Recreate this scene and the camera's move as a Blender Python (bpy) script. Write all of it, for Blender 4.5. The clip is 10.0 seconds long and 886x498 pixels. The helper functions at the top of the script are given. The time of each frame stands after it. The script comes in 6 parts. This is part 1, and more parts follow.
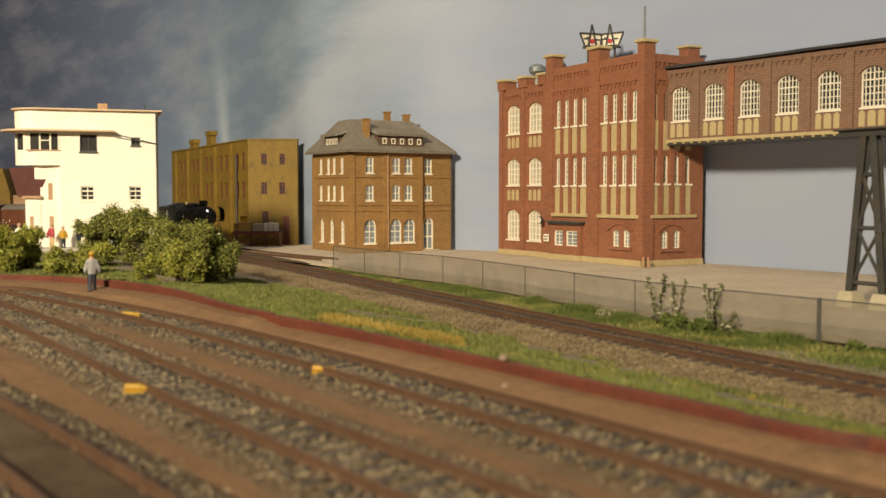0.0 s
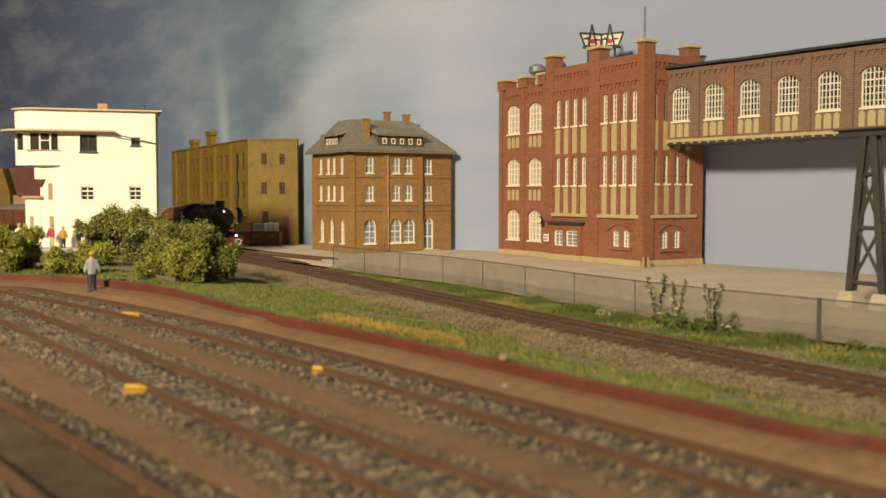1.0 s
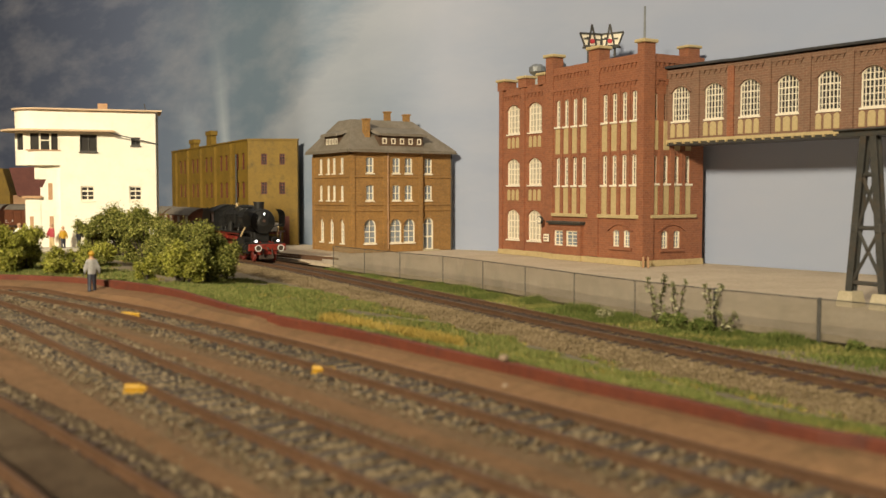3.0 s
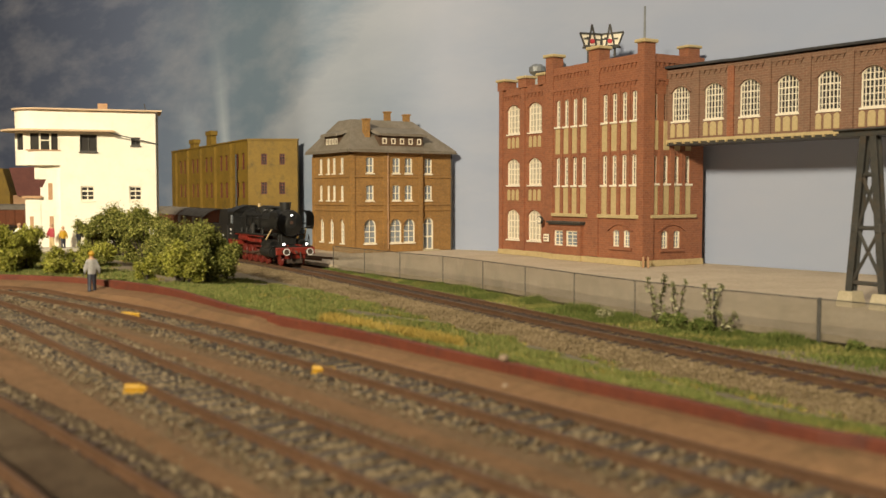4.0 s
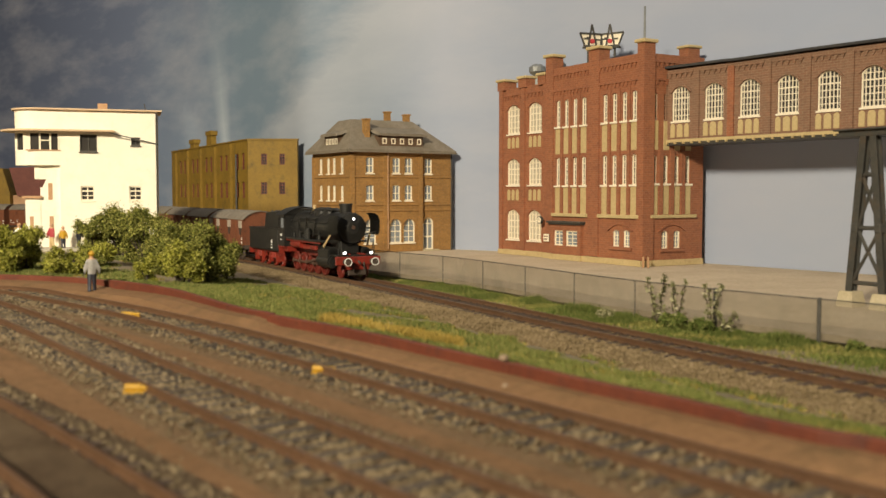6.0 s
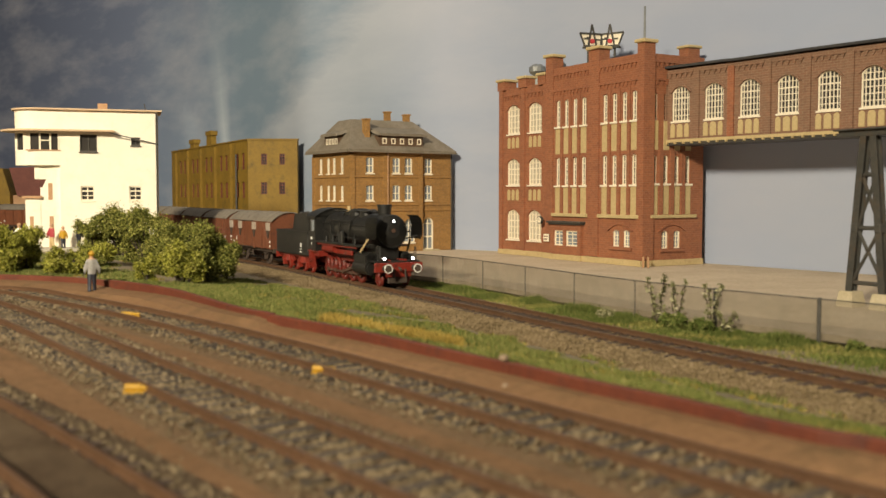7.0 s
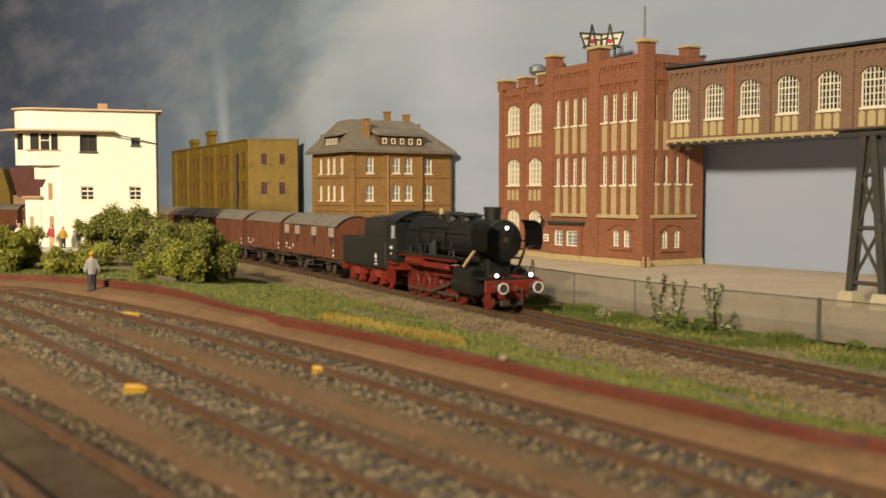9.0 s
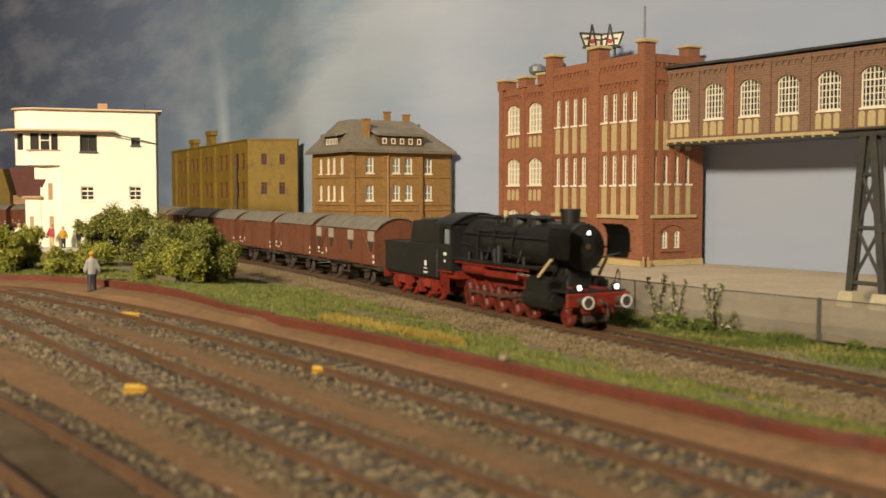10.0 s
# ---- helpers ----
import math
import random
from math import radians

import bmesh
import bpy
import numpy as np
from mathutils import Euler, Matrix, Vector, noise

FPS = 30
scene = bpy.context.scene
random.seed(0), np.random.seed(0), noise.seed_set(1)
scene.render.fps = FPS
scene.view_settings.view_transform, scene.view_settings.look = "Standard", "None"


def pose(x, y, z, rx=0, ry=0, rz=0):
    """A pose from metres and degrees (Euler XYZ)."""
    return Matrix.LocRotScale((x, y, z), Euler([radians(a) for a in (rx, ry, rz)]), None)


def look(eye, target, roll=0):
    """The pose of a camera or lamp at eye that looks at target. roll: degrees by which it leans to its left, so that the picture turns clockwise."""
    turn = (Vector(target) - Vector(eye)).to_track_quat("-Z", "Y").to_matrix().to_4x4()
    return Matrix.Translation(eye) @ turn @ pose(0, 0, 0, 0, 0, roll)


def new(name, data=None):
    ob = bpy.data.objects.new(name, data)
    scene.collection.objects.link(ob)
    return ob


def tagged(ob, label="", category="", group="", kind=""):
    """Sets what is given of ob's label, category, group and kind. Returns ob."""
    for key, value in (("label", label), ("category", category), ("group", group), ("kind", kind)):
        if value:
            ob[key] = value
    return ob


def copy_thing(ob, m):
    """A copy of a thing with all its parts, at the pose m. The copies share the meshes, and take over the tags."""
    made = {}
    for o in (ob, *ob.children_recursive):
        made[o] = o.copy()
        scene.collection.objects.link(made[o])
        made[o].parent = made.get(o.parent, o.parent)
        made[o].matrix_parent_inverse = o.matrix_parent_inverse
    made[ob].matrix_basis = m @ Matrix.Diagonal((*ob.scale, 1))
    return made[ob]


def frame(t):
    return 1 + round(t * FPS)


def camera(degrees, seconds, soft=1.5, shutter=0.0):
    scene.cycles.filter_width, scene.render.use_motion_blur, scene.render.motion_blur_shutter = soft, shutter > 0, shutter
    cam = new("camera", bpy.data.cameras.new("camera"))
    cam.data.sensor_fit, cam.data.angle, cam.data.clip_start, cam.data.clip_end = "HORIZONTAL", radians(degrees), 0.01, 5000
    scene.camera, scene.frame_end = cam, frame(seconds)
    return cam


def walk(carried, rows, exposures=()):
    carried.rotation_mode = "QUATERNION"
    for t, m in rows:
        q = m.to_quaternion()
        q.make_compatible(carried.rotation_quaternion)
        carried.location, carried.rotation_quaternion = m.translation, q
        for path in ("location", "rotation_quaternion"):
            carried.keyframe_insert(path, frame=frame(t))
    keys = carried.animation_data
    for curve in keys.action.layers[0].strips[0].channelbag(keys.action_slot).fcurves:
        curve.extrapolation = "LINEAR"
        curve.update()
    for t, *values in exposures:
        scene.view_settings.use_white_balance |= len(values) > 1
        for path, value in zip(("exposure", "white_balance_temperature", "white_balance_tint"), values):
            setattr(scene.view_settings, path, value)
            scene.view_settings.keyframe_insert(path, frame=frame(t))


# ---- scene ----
# A small-scale railway layout, 1:87. Lengths below are in full-size metres and are scaled by K.
K = 1 / 87
cam = camera(48.27, 10.0, soft=1.5, shutter=0.5)
cam.data.dof.use_dof = True
cam.data.dof.focus_distance = 78 * K
cam.data.dof.aperture_fstop = 24
EYE = pose(0, 0, 5.1 * K, 90 - 3.172, 0, 0)
walk(cam, [(0, EYE), (10, EYE)], exposures=[(0, 0.0), (10, 0.0)])

# ---- light: a lamp in front, high on the near side, and soft ceiling light ----
world = bpy.data.worlds.new("world")
scene.world = world
world.use_nodes = True
bg = world.node_tree.nodes["Background"]
bg.inputs[0].default_value = (0.8, 0.88, 1.0, 1)
bg.inputs[1].default_value = 0.14


def lamp(name, eye, target, size, watts, color, spread=180):
    data = bpy.data.lights.new(name, "AREA")
    data.shape, data.size, data.energy, data.color = "DISK", size, watts, color
    data.spread = math.radians(spread)
    ob = new(name, data)
    ob.matrix_world = look([v * K for v in eye], [v * K for v in target])
    return ob


lamp("room_lamp", (-72, -112, 82), (-38, 95, 4), 0.24, 21.5, (1.0, 0.87, 0.64), 90)
lamp("ceiling_lamp", (-20, 45, 165), (0, 75, 0), 1.2, 10.5, (1.0, 0.93, 0.82))


# ---- materials ----
def nodes_of(name, rough=0.8, metal=0.0):
    m = bpy.data.materials.new(name)
    m.use_nodes = True
    t = m.node_tree
    b = t.nodes["Principled BSDF"]
    b.inputs["Roughness"].default_value, b.inputs["Metallic"].default_value = rough, metal
    co = t.nodes.new("ShaderNodeTexCoord")
    mp = t.nodes.new("ShaderNodeMapping")
    mp.inputs["Scale"].default_value = (87, 87, 87)
    t.links.new(co.outputs["Object"], mp.inputs[0])
    return m, t, b, mp.outputs[0]


def noise_node(t, v, scale, detail=4.0, rough=0.6):
    n = t.nodes.new("ShaderNodeTexNoise")
    n.inputs["Scale"].default_value, n.inputs["Detail"].default_value = scale, detail
    n.inputs["Roughness"].default_value = rough
    t.links.new(v, n.inputs["Vector"])
    return n.outputs["Fac"]


def ramp(t, fac, stops):
    r = t.nodes.new("ShaderNodeValToRGB")
    while len(r.color_ramp.elements) < len(stops):
        r.color_ramp.elements.new(0.5)
    for e, (p, c) in zip(r.color_ramp.elements, stops):
        e.position, e.color = p, (*c, 1)
    t.links.new(fac, r.inputs[0])
    return r.outputs[0]


def mix(t, a, b, fac, how="MIX"):
    n = t.nodes.new("ShaderNodeMix")
    n.data_type, n.blend_type = "RGBA", how
    for sock, val in ((n.inputs[6], a), (n.inputs[7], b), (n.inputs[0], fac)):
        if isinstance(val, (tuple, list)):
            sock.default_value = (*val, 1)
        elif isinstance(val, (int, float)):
            sock.default_value = val
        else:
            t.links.new(val, sock)
    return n.outputs[2]


def bump(t, b, h, strength, dist):
    n = t.nodes.new("ShaderNodeBump")
    n.inputs["Strength"].default_value, n.inputs["Distance"].default_value = strength, dist * K
    t.links.new(h, n.inputs["Height"])
    t.links.new(n.outputs[0], b.inputs["Normal"])


def surface(name, c1, c2, big=0.4, fine=6.0, rough=0.8, metal=0.0, relief=0.3, depth=0.05, stain=None, vary=0.0, grain=0.7):
    """Two colours mixed by coarse and fine noise, with fine relief; stain: a third colour in patches."""
    m, t, b, v = nodes_of(name, rough, metal)
    if rough > 0.9:
        b.inputs["Specular IOR Level"].default_value = 0.15
    n1, n2 = noise_node(t, v, big), noise_node(t, v, fine, 6)
    col = mix(t, c1, c2, ramp(t, n1, [(0.35, (0, 0, 0)), (0.65, (1, 1, 1))]))
    dark = tuple(x * 0.72 for x in c1)
    col = mix(t, col, dark, ramp(t, n2, [(0.45, (0, 0, 0)), (0.75, (grain,) * 3)]))
    if stain:
        n3 = noise_node(t, v, big * 2.7, 5, 0.7)
        col = mix(t, col, stain, ramp(t, n3, [(0.52, (0, 0, 0)), (0.68, (0.8, 0.8, 0.8))]))
    if vary:
        oi = t.nodes.new("ShaderNodeObjectInfo")
        g = ramp(t, oi.outputs["Random"], [(0, (1 - vary,) * 3), (1, (1, 1, 1))])
        col = mix(t, col, g, 1.0, "MULTIPLY")
    t.links.new(col, b.inputs["Base Color"])
    if relief:
        bump(t, b, n2, relief, depth)
    return m


def islands(name, stops, rough=0.9, sheen=False):
    """Colour by loose piece, for stones, blades and leaves."""
    m, t, b, v = nodes_of(name, rough)
    b.inputs["Specular IOR Level"].default_value = 0.15
    g = t.nodes.new("ShaderNodeNewGeometry")
    col = ramp(t, g.outputs["Random Per Island"], stops)
    n = noise_node(t, v, 0.35, 3)
    col = mix(t, col, (0.5, 0.5, 0.45), ramp(t, n, [(0.4, (0, 0, 0)), (0.7, (0.6, 0.6, 0.6))]), "MULTIPLY")
    t.links.new(col, b.inputs["Base Color"])
    return m


def brick(name, c1, c2, mortar, w=0.42, h=0.16, stain=(0.12, 0.07, 0.05)):
    m, t, b, v = nodes_of(name, 0.75)
    sep = t.nodes.new("ShaderNodeSeparateXYZ")
    t.links.new(v, sep.inputs[0])
    add = t.nodes.new("ShaderNodeMath")
    t.links.new(sep.outputs[0], add.inputs[0])
    t.links.new(sep.outputs[1], add.inputs[1])
    com = t.nodes.new("ShaderNodeCombineXYZ")
    t.links.new(add.outputs[0], com.inputs[0])
    t.links.new(sep.outputs[2], com.inputs[1])
    br = t.nodes.new("ShaderNodeTexBrick")
    for key, val in (("Color1", (*c1, 1)), ("Color2", (*c2, 1)), ("Mortar", (*mortar, 1)), ("Scale", 1.0), ("Mortar Size", 0.018),
                     ("Mortar Smooth", 0.3), ("Bias", 0.0), ("Brick Width", w), ("Row Height", h)):
        br.inputs[key].default_value = val
    t.links.new(com.outputs[0], br.inputs["Vector"])
    n = noise_node(t, v, 0.5, 5, 0.65)
    col = mix(t, br.outputs["Color"], stain, ramp(t, n, [(0.42, (0, 0, 0)), (0.8, (0.6, 0.6, 0.6))]))
    n2 = noise_node(t, v, 5, 4)
    col = mix(t, col, (0.62, 0.6, 0.58), ramp(t, n2, [(0.4, (0, 0, 0)), (0.8, (0.8, 0.8, 0.8))]), "MULTIPLY")
    t.links.new(col, b.inputs["Base Color"])
    bump(t, b, br.outputs["Fac"], -0.5, 0.03)
    return m


def glass_mat(name, tint, rough=0.08):
    m, t, b, v = nodes_of(name, rough)
    n = noise_node(t, v, 0.8, 3)
    t.links.new(mix(t, tint, tuple(x * 0.6 for x in tint), n), b.inputs["Base Color"])
    b.inputs["Coat Weight"].default_value = 0.6
    return m


def glow(name, color, strength):
    m, t, b, v = nodes_of(name, 0.3)
    b.inputs["Emission Color"].default_value, b.inputs["Emission Strength"].default_value = (*color, 1), strength
    return m


def sky_paint():
    """Hand-painted storm sky: slate blue clearing to pale grey."""
    m, t, b, v = nodes_of("painted_sky", 0.9)
    sep = t.nodes.new("ShaderNodeSeparateXYZ")
    t.links.new(v, sep.inputs[0])
    n = noise_node(t, v, 0.045, 6, 0.55)
    st = t.nodes.new("ShaderNodeMapping")
    st.inputs["Rotation"].default_value, st.inputs["Scale"].default_value = (0, 0.5, 0), (0.5, 0.5, 1.6)
    t.links.new(v, st.inputs[0])
    n2 = noise_node(t, st.outputs[0], 0.1, 7, 0.62)

    def maths(op, a, c):
        k = t.nodes.new("ShaderNodeMath")
        k.operation = op
        for sock, val in zip(k.inputs, (a, c)):
            if isinstance(val, (int, float)):
                sock.default_value = val
            else:
                t.links.new(val, sock)
        return k.outputs[0]
    # the paint clears along the board
    pos = maths("MULTIPLY", maths("ADD", sep.outputs[0], 77.6), 1 / 106)
    high = maths("MULTIPLY", maths("SUBTRACT", sep.outputs[2], 10.0), -0.004)
    pos = maths("ADD", maths("ADD", pos, high), maths("MULTIPLY", maths("SUBTRACT", n, 0.5), 0.32))
    base = ramp(t, pos, SKY)
    cloud = ramp(t, n2, [(0.45, (0, 0, 0)), (0.75, (1, 1, 1))])
    strength = maths("MULTIPLY", cloud, 0.42)
    # teal clearing, and a bank of warm pale cloud with a slanting edge
    along = maths("ADD", maths("SUBTRACT", sep.outputs[0], sep.outputs[2]), 32.5)
    along = maths("ADD", along, maths("MULTIPLY", maths("SUBTRACT", n2, 0.5), 9.0))
    clear = ramp(t, maths("MULTIPLY", maths("ADD", sep.outputs[0], 40.0), 1 / 40), [(0.2, (0, 0, 0)), (0.42, (1, 1, 1)), (0.8, (1, 1, 1)), (1.0, (0, 0, 0))])
    # teal also darkened in the colour where the board faces the lamp
    base = mix(t, base, (0.14, 0.2, 0.27), maths("MULTIPLY", clear, 0.9))
    bank = ramp(t, maths("ADD", maths("MULTIPLY", along, 0.05), 0.3), [(0.25, (0, 0, 0)), (0.5, (1, 1, 1)), (0.75, (0.75, 0.75, 0.75)), (1.0, (0.3, 0.3, 0.3))])
    base = mix(t, base, (0.44, 0.45, 0.5), maths("MULTIPLY", bank, 0.5))
    col = mix(t, base, (0.45, 0.46, 0.52), strength)
    # light streak, like a shaft of light, put into the sky paint
    side = maths("ABSOLUTE", maths("ADD", maths("ADD", sep.outputs[0], 26.3), maths("MULTIPLY", maths("SUBTRACT", sep.outputs[2], 12.0), 0.1)), 0.0)
    wide = maths("MAXIMUM", maths("ADD", 1.1, maths("MULTIPLY", maths("SUBTRACT", sep.outputs[2], 12.0), 0.09)), 0.3)
    light_streak = ramp(t, maths("DIVIDE", side, wide), [(0.0, (1, 1, 1)), (0.5, (0.55, 0.55, 0.55)), (1.0, (0, 0, 0))])
    fade = ramp(t, maths("MULTIPLY", sep.outputs[2], 1 / 40), [(0.28, (1, 1, 1)), (0.42, (0.55, 0.55, 0.55)), (0.7, (0, 0, 0))])
    col = mix(t, col, (0.6, 0.66, 0.72), maths("MULTIPLY", maths("MULTIPLY", light_streak, fade), 0.45))
    t.links.new(col, b.inputs["Base Color"])
    return m


SKY = [(0.0, (0.085, 0.108, 0.185)), (0.25, (0.115, 0.145, 0.23)), (0.42, (0.165, 0.215, 0.31)), (0.5, (0.26, 0.34, 0.46)),
       (0.56, (0.25, 0.31, 0.42)), (0.63, (0.31, 0.355, 0.465)), (0.75, (0.29, 0.34, 0.455)), (0.88, (0.31, 0.358, 0.48)), (1.0, (0.335, 0.39, 0.525))]

EARTH = surface("yard_earth", (0.19, 0.108, 0.055), (0.225, 0.13, 0.068), 0.25, 5, 0.95, relief=0.9, depth=0.07, stain=(0.135, 0.086, 0.045))
SAND = surface("yard_sand", (0.55, 0.445, 0.32), (0.63, 0.52, 0.38), 0.3, 4, 0.95, relief=1.0, depth=0.16, stain=(0.48, 0.38, 0.27))
TURF = surface("turf", (0.2, 0.16, 0.1), (0.28, 0.23, 0.16), 0.5, 6, 0.95, relief=0.6, depth=0.08, stain=(0.26, 0.22, 0.17))
BALLAST = islands("ballast_stone", [(0, (0.14, 0.1, 0.052)), (0.4, (0.21, 0.155, 0.085)), (0.75, (0.25, 0.185, 0.105)), (1, (0.31, 0.235, 0.145))])
BALLAST_BED = surface("ballast_bed", (0.18, 0.13, 0.072), (0.22, 0.165, 0.095), 0.6, 9, 0.95, relief=0.8, depth=0.08)
BALLAST_GREY = islands("grey_ballast", [(0, (0.12, 0.09, 0.055)), (0.5, (0.215, 0.165, 0.102)), (1, (0.34, 0.265, 0.165))])
GREY_BED = surface("grey_bed", (0.15, 0.098, 0.056), (0.19, 0.125, 0.072), 0.6, 9, 0.95, relief=0.8, depth=0.08)
SOOT_BED = surface("soot_bed", (0.075, 0.05, 0.03), (0.12, 0.085, 0.052), 0.7, 5, 0.95, relief=0.7, depth=0.08)
SLEEPER = surface("sleeper_wood", (0.07, 0.045, 0.032), (0.11, 0.072, 0.05), 1.2, 12, 0.85, vary=0.35)
SLEEPER_GREY = surface("sleeper_grey", (0.065, 0.05, 0.038), (0.095, 0.073, 0.056), 1.2, 12, 0.85, vary=0.35)
RAIL = surface("rail_rust", (0.14, 0.076, 0.042), (0.18, 0.1, 0.056), 0.8, 9, 0.55, 0.35, relief=0.2, depth=0.02)
RED_WALL = surface("red_kerb", (0.115, 0.026, 0.012), (0.155, 0.04, 0.018), 0.5, 5, 0.7, relief=0.4, depth=0.04, stain=(0.08, 0.025, 0.016))
BRICK_RED = brick("red_brick", (0.35, 0.127, 0.056), (0.285, 0.1, 0.047), (0.34, 0.165, 0.095), stain=(0.2, 0.085, 0.05))
BRICK_OLD = brick("sooty_brick", (0.25, 0.125, 0.075), (0.205, 0.105, 0.065), (0.29, 0.2, 0.13), stain=(0.2, 0.14, 0.095))
BRICK_BROWN = brick("brown_brick", (0.39, 0.205, 0.055), (0.32, 0.168, 0.046), (0.32, 0.195, 0.08), stain=(0.17, 0.092, 0.035))
OCHRE = surface("ochre_paint", (0.195, 0.115, 0.01), (0.235, 0.142, 0.013), 0.4, 5, 0.7, stain=(0.1, 0.068, 0.013), relief=0.2)
CREAM = surface("cream_render", (0.5, 0.385, 0.19), (0.56, 0.44, 0.23), 0.8, 8, 0.7, stain=(0.42, 0.31, 0.15), relief=0.15)
PALE = surface("pale_frame", (0.83, 0.75, 0.58), (0.87, 0.8, 0.65), 0.8, 8, 0.55, relief=0.1, grain=0.2)
WHITE = surface("white_render", (0.85, 0.79, 0.65), (0.88, 0.83, 0.7), 0.5, 6, 0.75, stain=(0.82, 0.75, 0.6), relief=0.1, grain=0.1)
DORMER = surface("dormer_boards", (0.1, 0.06, 0.035), (0.14, 0.085, 0.05), 0.8, 9, 0.8, relief=0.3)
EAVES = surface("eaves_paint", (0.56, 0.4, 0.25), (0.62, 0.46, 0.3), 0.8, 8, 0.7, relief=0.1)
TRIM_BROWN = surface("brown_trim", (0.42, 0.24, 0.12), (0.48, 0.29, 0.16), 0.8, 8, 0.7, relief=0.2)
SLATE = surface("slate_roof", (0.17, 0.14, 0.1), (0.22, 0.185, 0.14), 0.8, 7, 0.8, stain=(0.13, 0.115, 0.08), relief=0.5, depth=0.05)
TAR = surface("tar_roof", (0.03, 0.03, 0.032), (0.055, 0.052, 0.05), 0.8, 7, 0.8, relief=0.3)
STEEL_DARK = surface("dark_steel", (0.055, 0.055, 0.05), (0.085, 0.08, 0.07), 0.8, 7, 0.6, 0.2, stain=(0.1, 0.07, 0.045), relief=0.2)
ZINC = surface("zinc", (0.2, 0.21, 0.21), (0.27, 0.28, 0.28), 0.8, 7, 0.5, 0.4, relief=0.15)
CONCRETE = surface("concrete", (0.46, 0.39, 0.25), (0.52, 0.45, 0.31), 0.8, 7, 0.9, relief=0.4)
PAVING = surface("paving", (0.4, 0.36, 0.28), (0.46, 0.42, 0.34), 0.5, 6, 0.9, relief=0.3)
DARK_IN = surface("dark_interior", (0.03, 0.026, 0.022), (0.05, 0.042, 0.035), 0.5, 5, 0.9, relief=0)
GLASS_DARK = glass_mat("dark_glass", (0.06, 0.055, 0.05))
GLASS_BLUE = glass_mat("curtained_glass", (0.3, 0.34, 0.38), 0.2)
GLASS_MILK = glass_mat("milky_glass", (0.62, 0.55, 0.42), 0.3)
MAROON = surface("maroon_paint", (0.12, 0.028, 0.018), (0.16, 0.04, 0.026), 0.8, 8, 0.6, relief=0.15)
BOXWOOD = surface("box_wood", (0.42, 0.26, 0.07), (0.5, 0.32, 0.1), 1.0, 9, 0.7, relief=0.2)
SACK = surface("sack_cloth", (0.6, 0.57, 0.5), (0.68, 0.65, 0.58), 1.5, 9, 0.85, relief=0.3)
YELLOW = surface("yellow_paint", (0.46, 0.25, 0.012), (0.54, 0.32, 0.02), 1.0, 9, 0.5, relief=0.1)


# ---- building helpers ----
def to_mesh(name, bm, m):
    bmesh.ops.scale(bm, vec=(K, K, K), verts=bm.verts)
    bm.normal_update()
    me = bpy.data.meshes.new(name)
    bm.to_mesh(me)
    bm.free()
    if m:
        me.materials.append(m)
    return me


def scaled(m):
    r = m.copy()
    r.translation = m.translation * K
    return r


def thing(name, label, category, m=None, group="", kind=""):
    ob = tagged(new(name), label, category, group, kind)
    ob.empty_display_size = 0.01
    ob.matrix_world = scaled(m or Matrix())
    return ob


def part(name, bm, m, parent=None, label="", at=None):
    me = bm if isinstance(bm, bpy.types.Mesh) else to_mesh(name, bm, m)
    ob = new(name, me)
    ob.parent = parent
    if at is not None:
        ob.matrix_basis = scaled(at)
    return tagged(ob, label)


def box(bm, x0, x1, y0, y1, z0, z1, m=None, bev=0.0):
    r = bmesh.ops.create_cube(bm, size=1)
    vs = r["verts"]
    for v in vs:
        v.co = Vector((x0 + (v.co.x + 0.5) * (x1 - x0), y0 + (v.co.y + 0.5) * (y1 - y0), z0 + (v.co.z + 0.5) * (z1 - z0)))
        if m:
            v.co = m @ v.co
    if bev:
        es = {e for v in vs for e in v.link_edges}
        bmesh.ops.bevel(bm, geom=list(es), offset=bev, segments=1, affect="EDGES")
    return vs


def boxes(*rows, bev=0.0):
    bm = bmesh.new()
    for r in rows:
        box(bm, *r, bev=bev)
    return bm


def tube(bm, a, b, r0, r1=None, n=12, caps=True):
    a, b = Vector(a), Vector(b)
    d = b - a
    q = d.to_track_quat("Z", "Y").to_matrix().to_4x4()
    bmesh.ops.create_cone(bm, cap_ends=caps, segments=n, radius1=r0, radius2=r0 if r1 is None else r1, depth=d.length,
                          matrix=Matrix.Translation((a + b) / 2) @ q)
    return bm


def prism(bm, pts, z0, z1):
    """Upright prism over a ring of (x, y)."""
    lo = [bm.verts.new((x, y, z0)) for x, y in pts]
    hi = [bm.verts.new((x, y, z1)) for x, y in pts]
    n = len(pts)
    bm.faces.new(hi), bm.faces.new(lo[::-1])
    for i in range(n):
        bm.faces.new((lo[i], lo[(i + 1) % n], hi[(i + 1) % n], hi[i]))
    bmesh.ops.recalc_face_normals(bm, faces=bm.faces)
    return bm


def extrude_profile(bm, pts, y0, y1):
    """A ring of (x, z) drawn out along y."""
    lo = [bm.verts.new((x, y0, z)) for x, z in pts]
    hi = [bm.verts.new((x, y1, z)) for x, z in pts]
    n = len(pts)
    bm.faces.new(hi), bm.faces.new(lo[::-1])
    for i in range(n):
        bm.faces.new((lo[i], lo[(i + 1) % n], hi[(i + 1) % n], hi[i]))
    bmesh.ops.recalc_face_normals(bm, faces=bm.faces)
    return bm


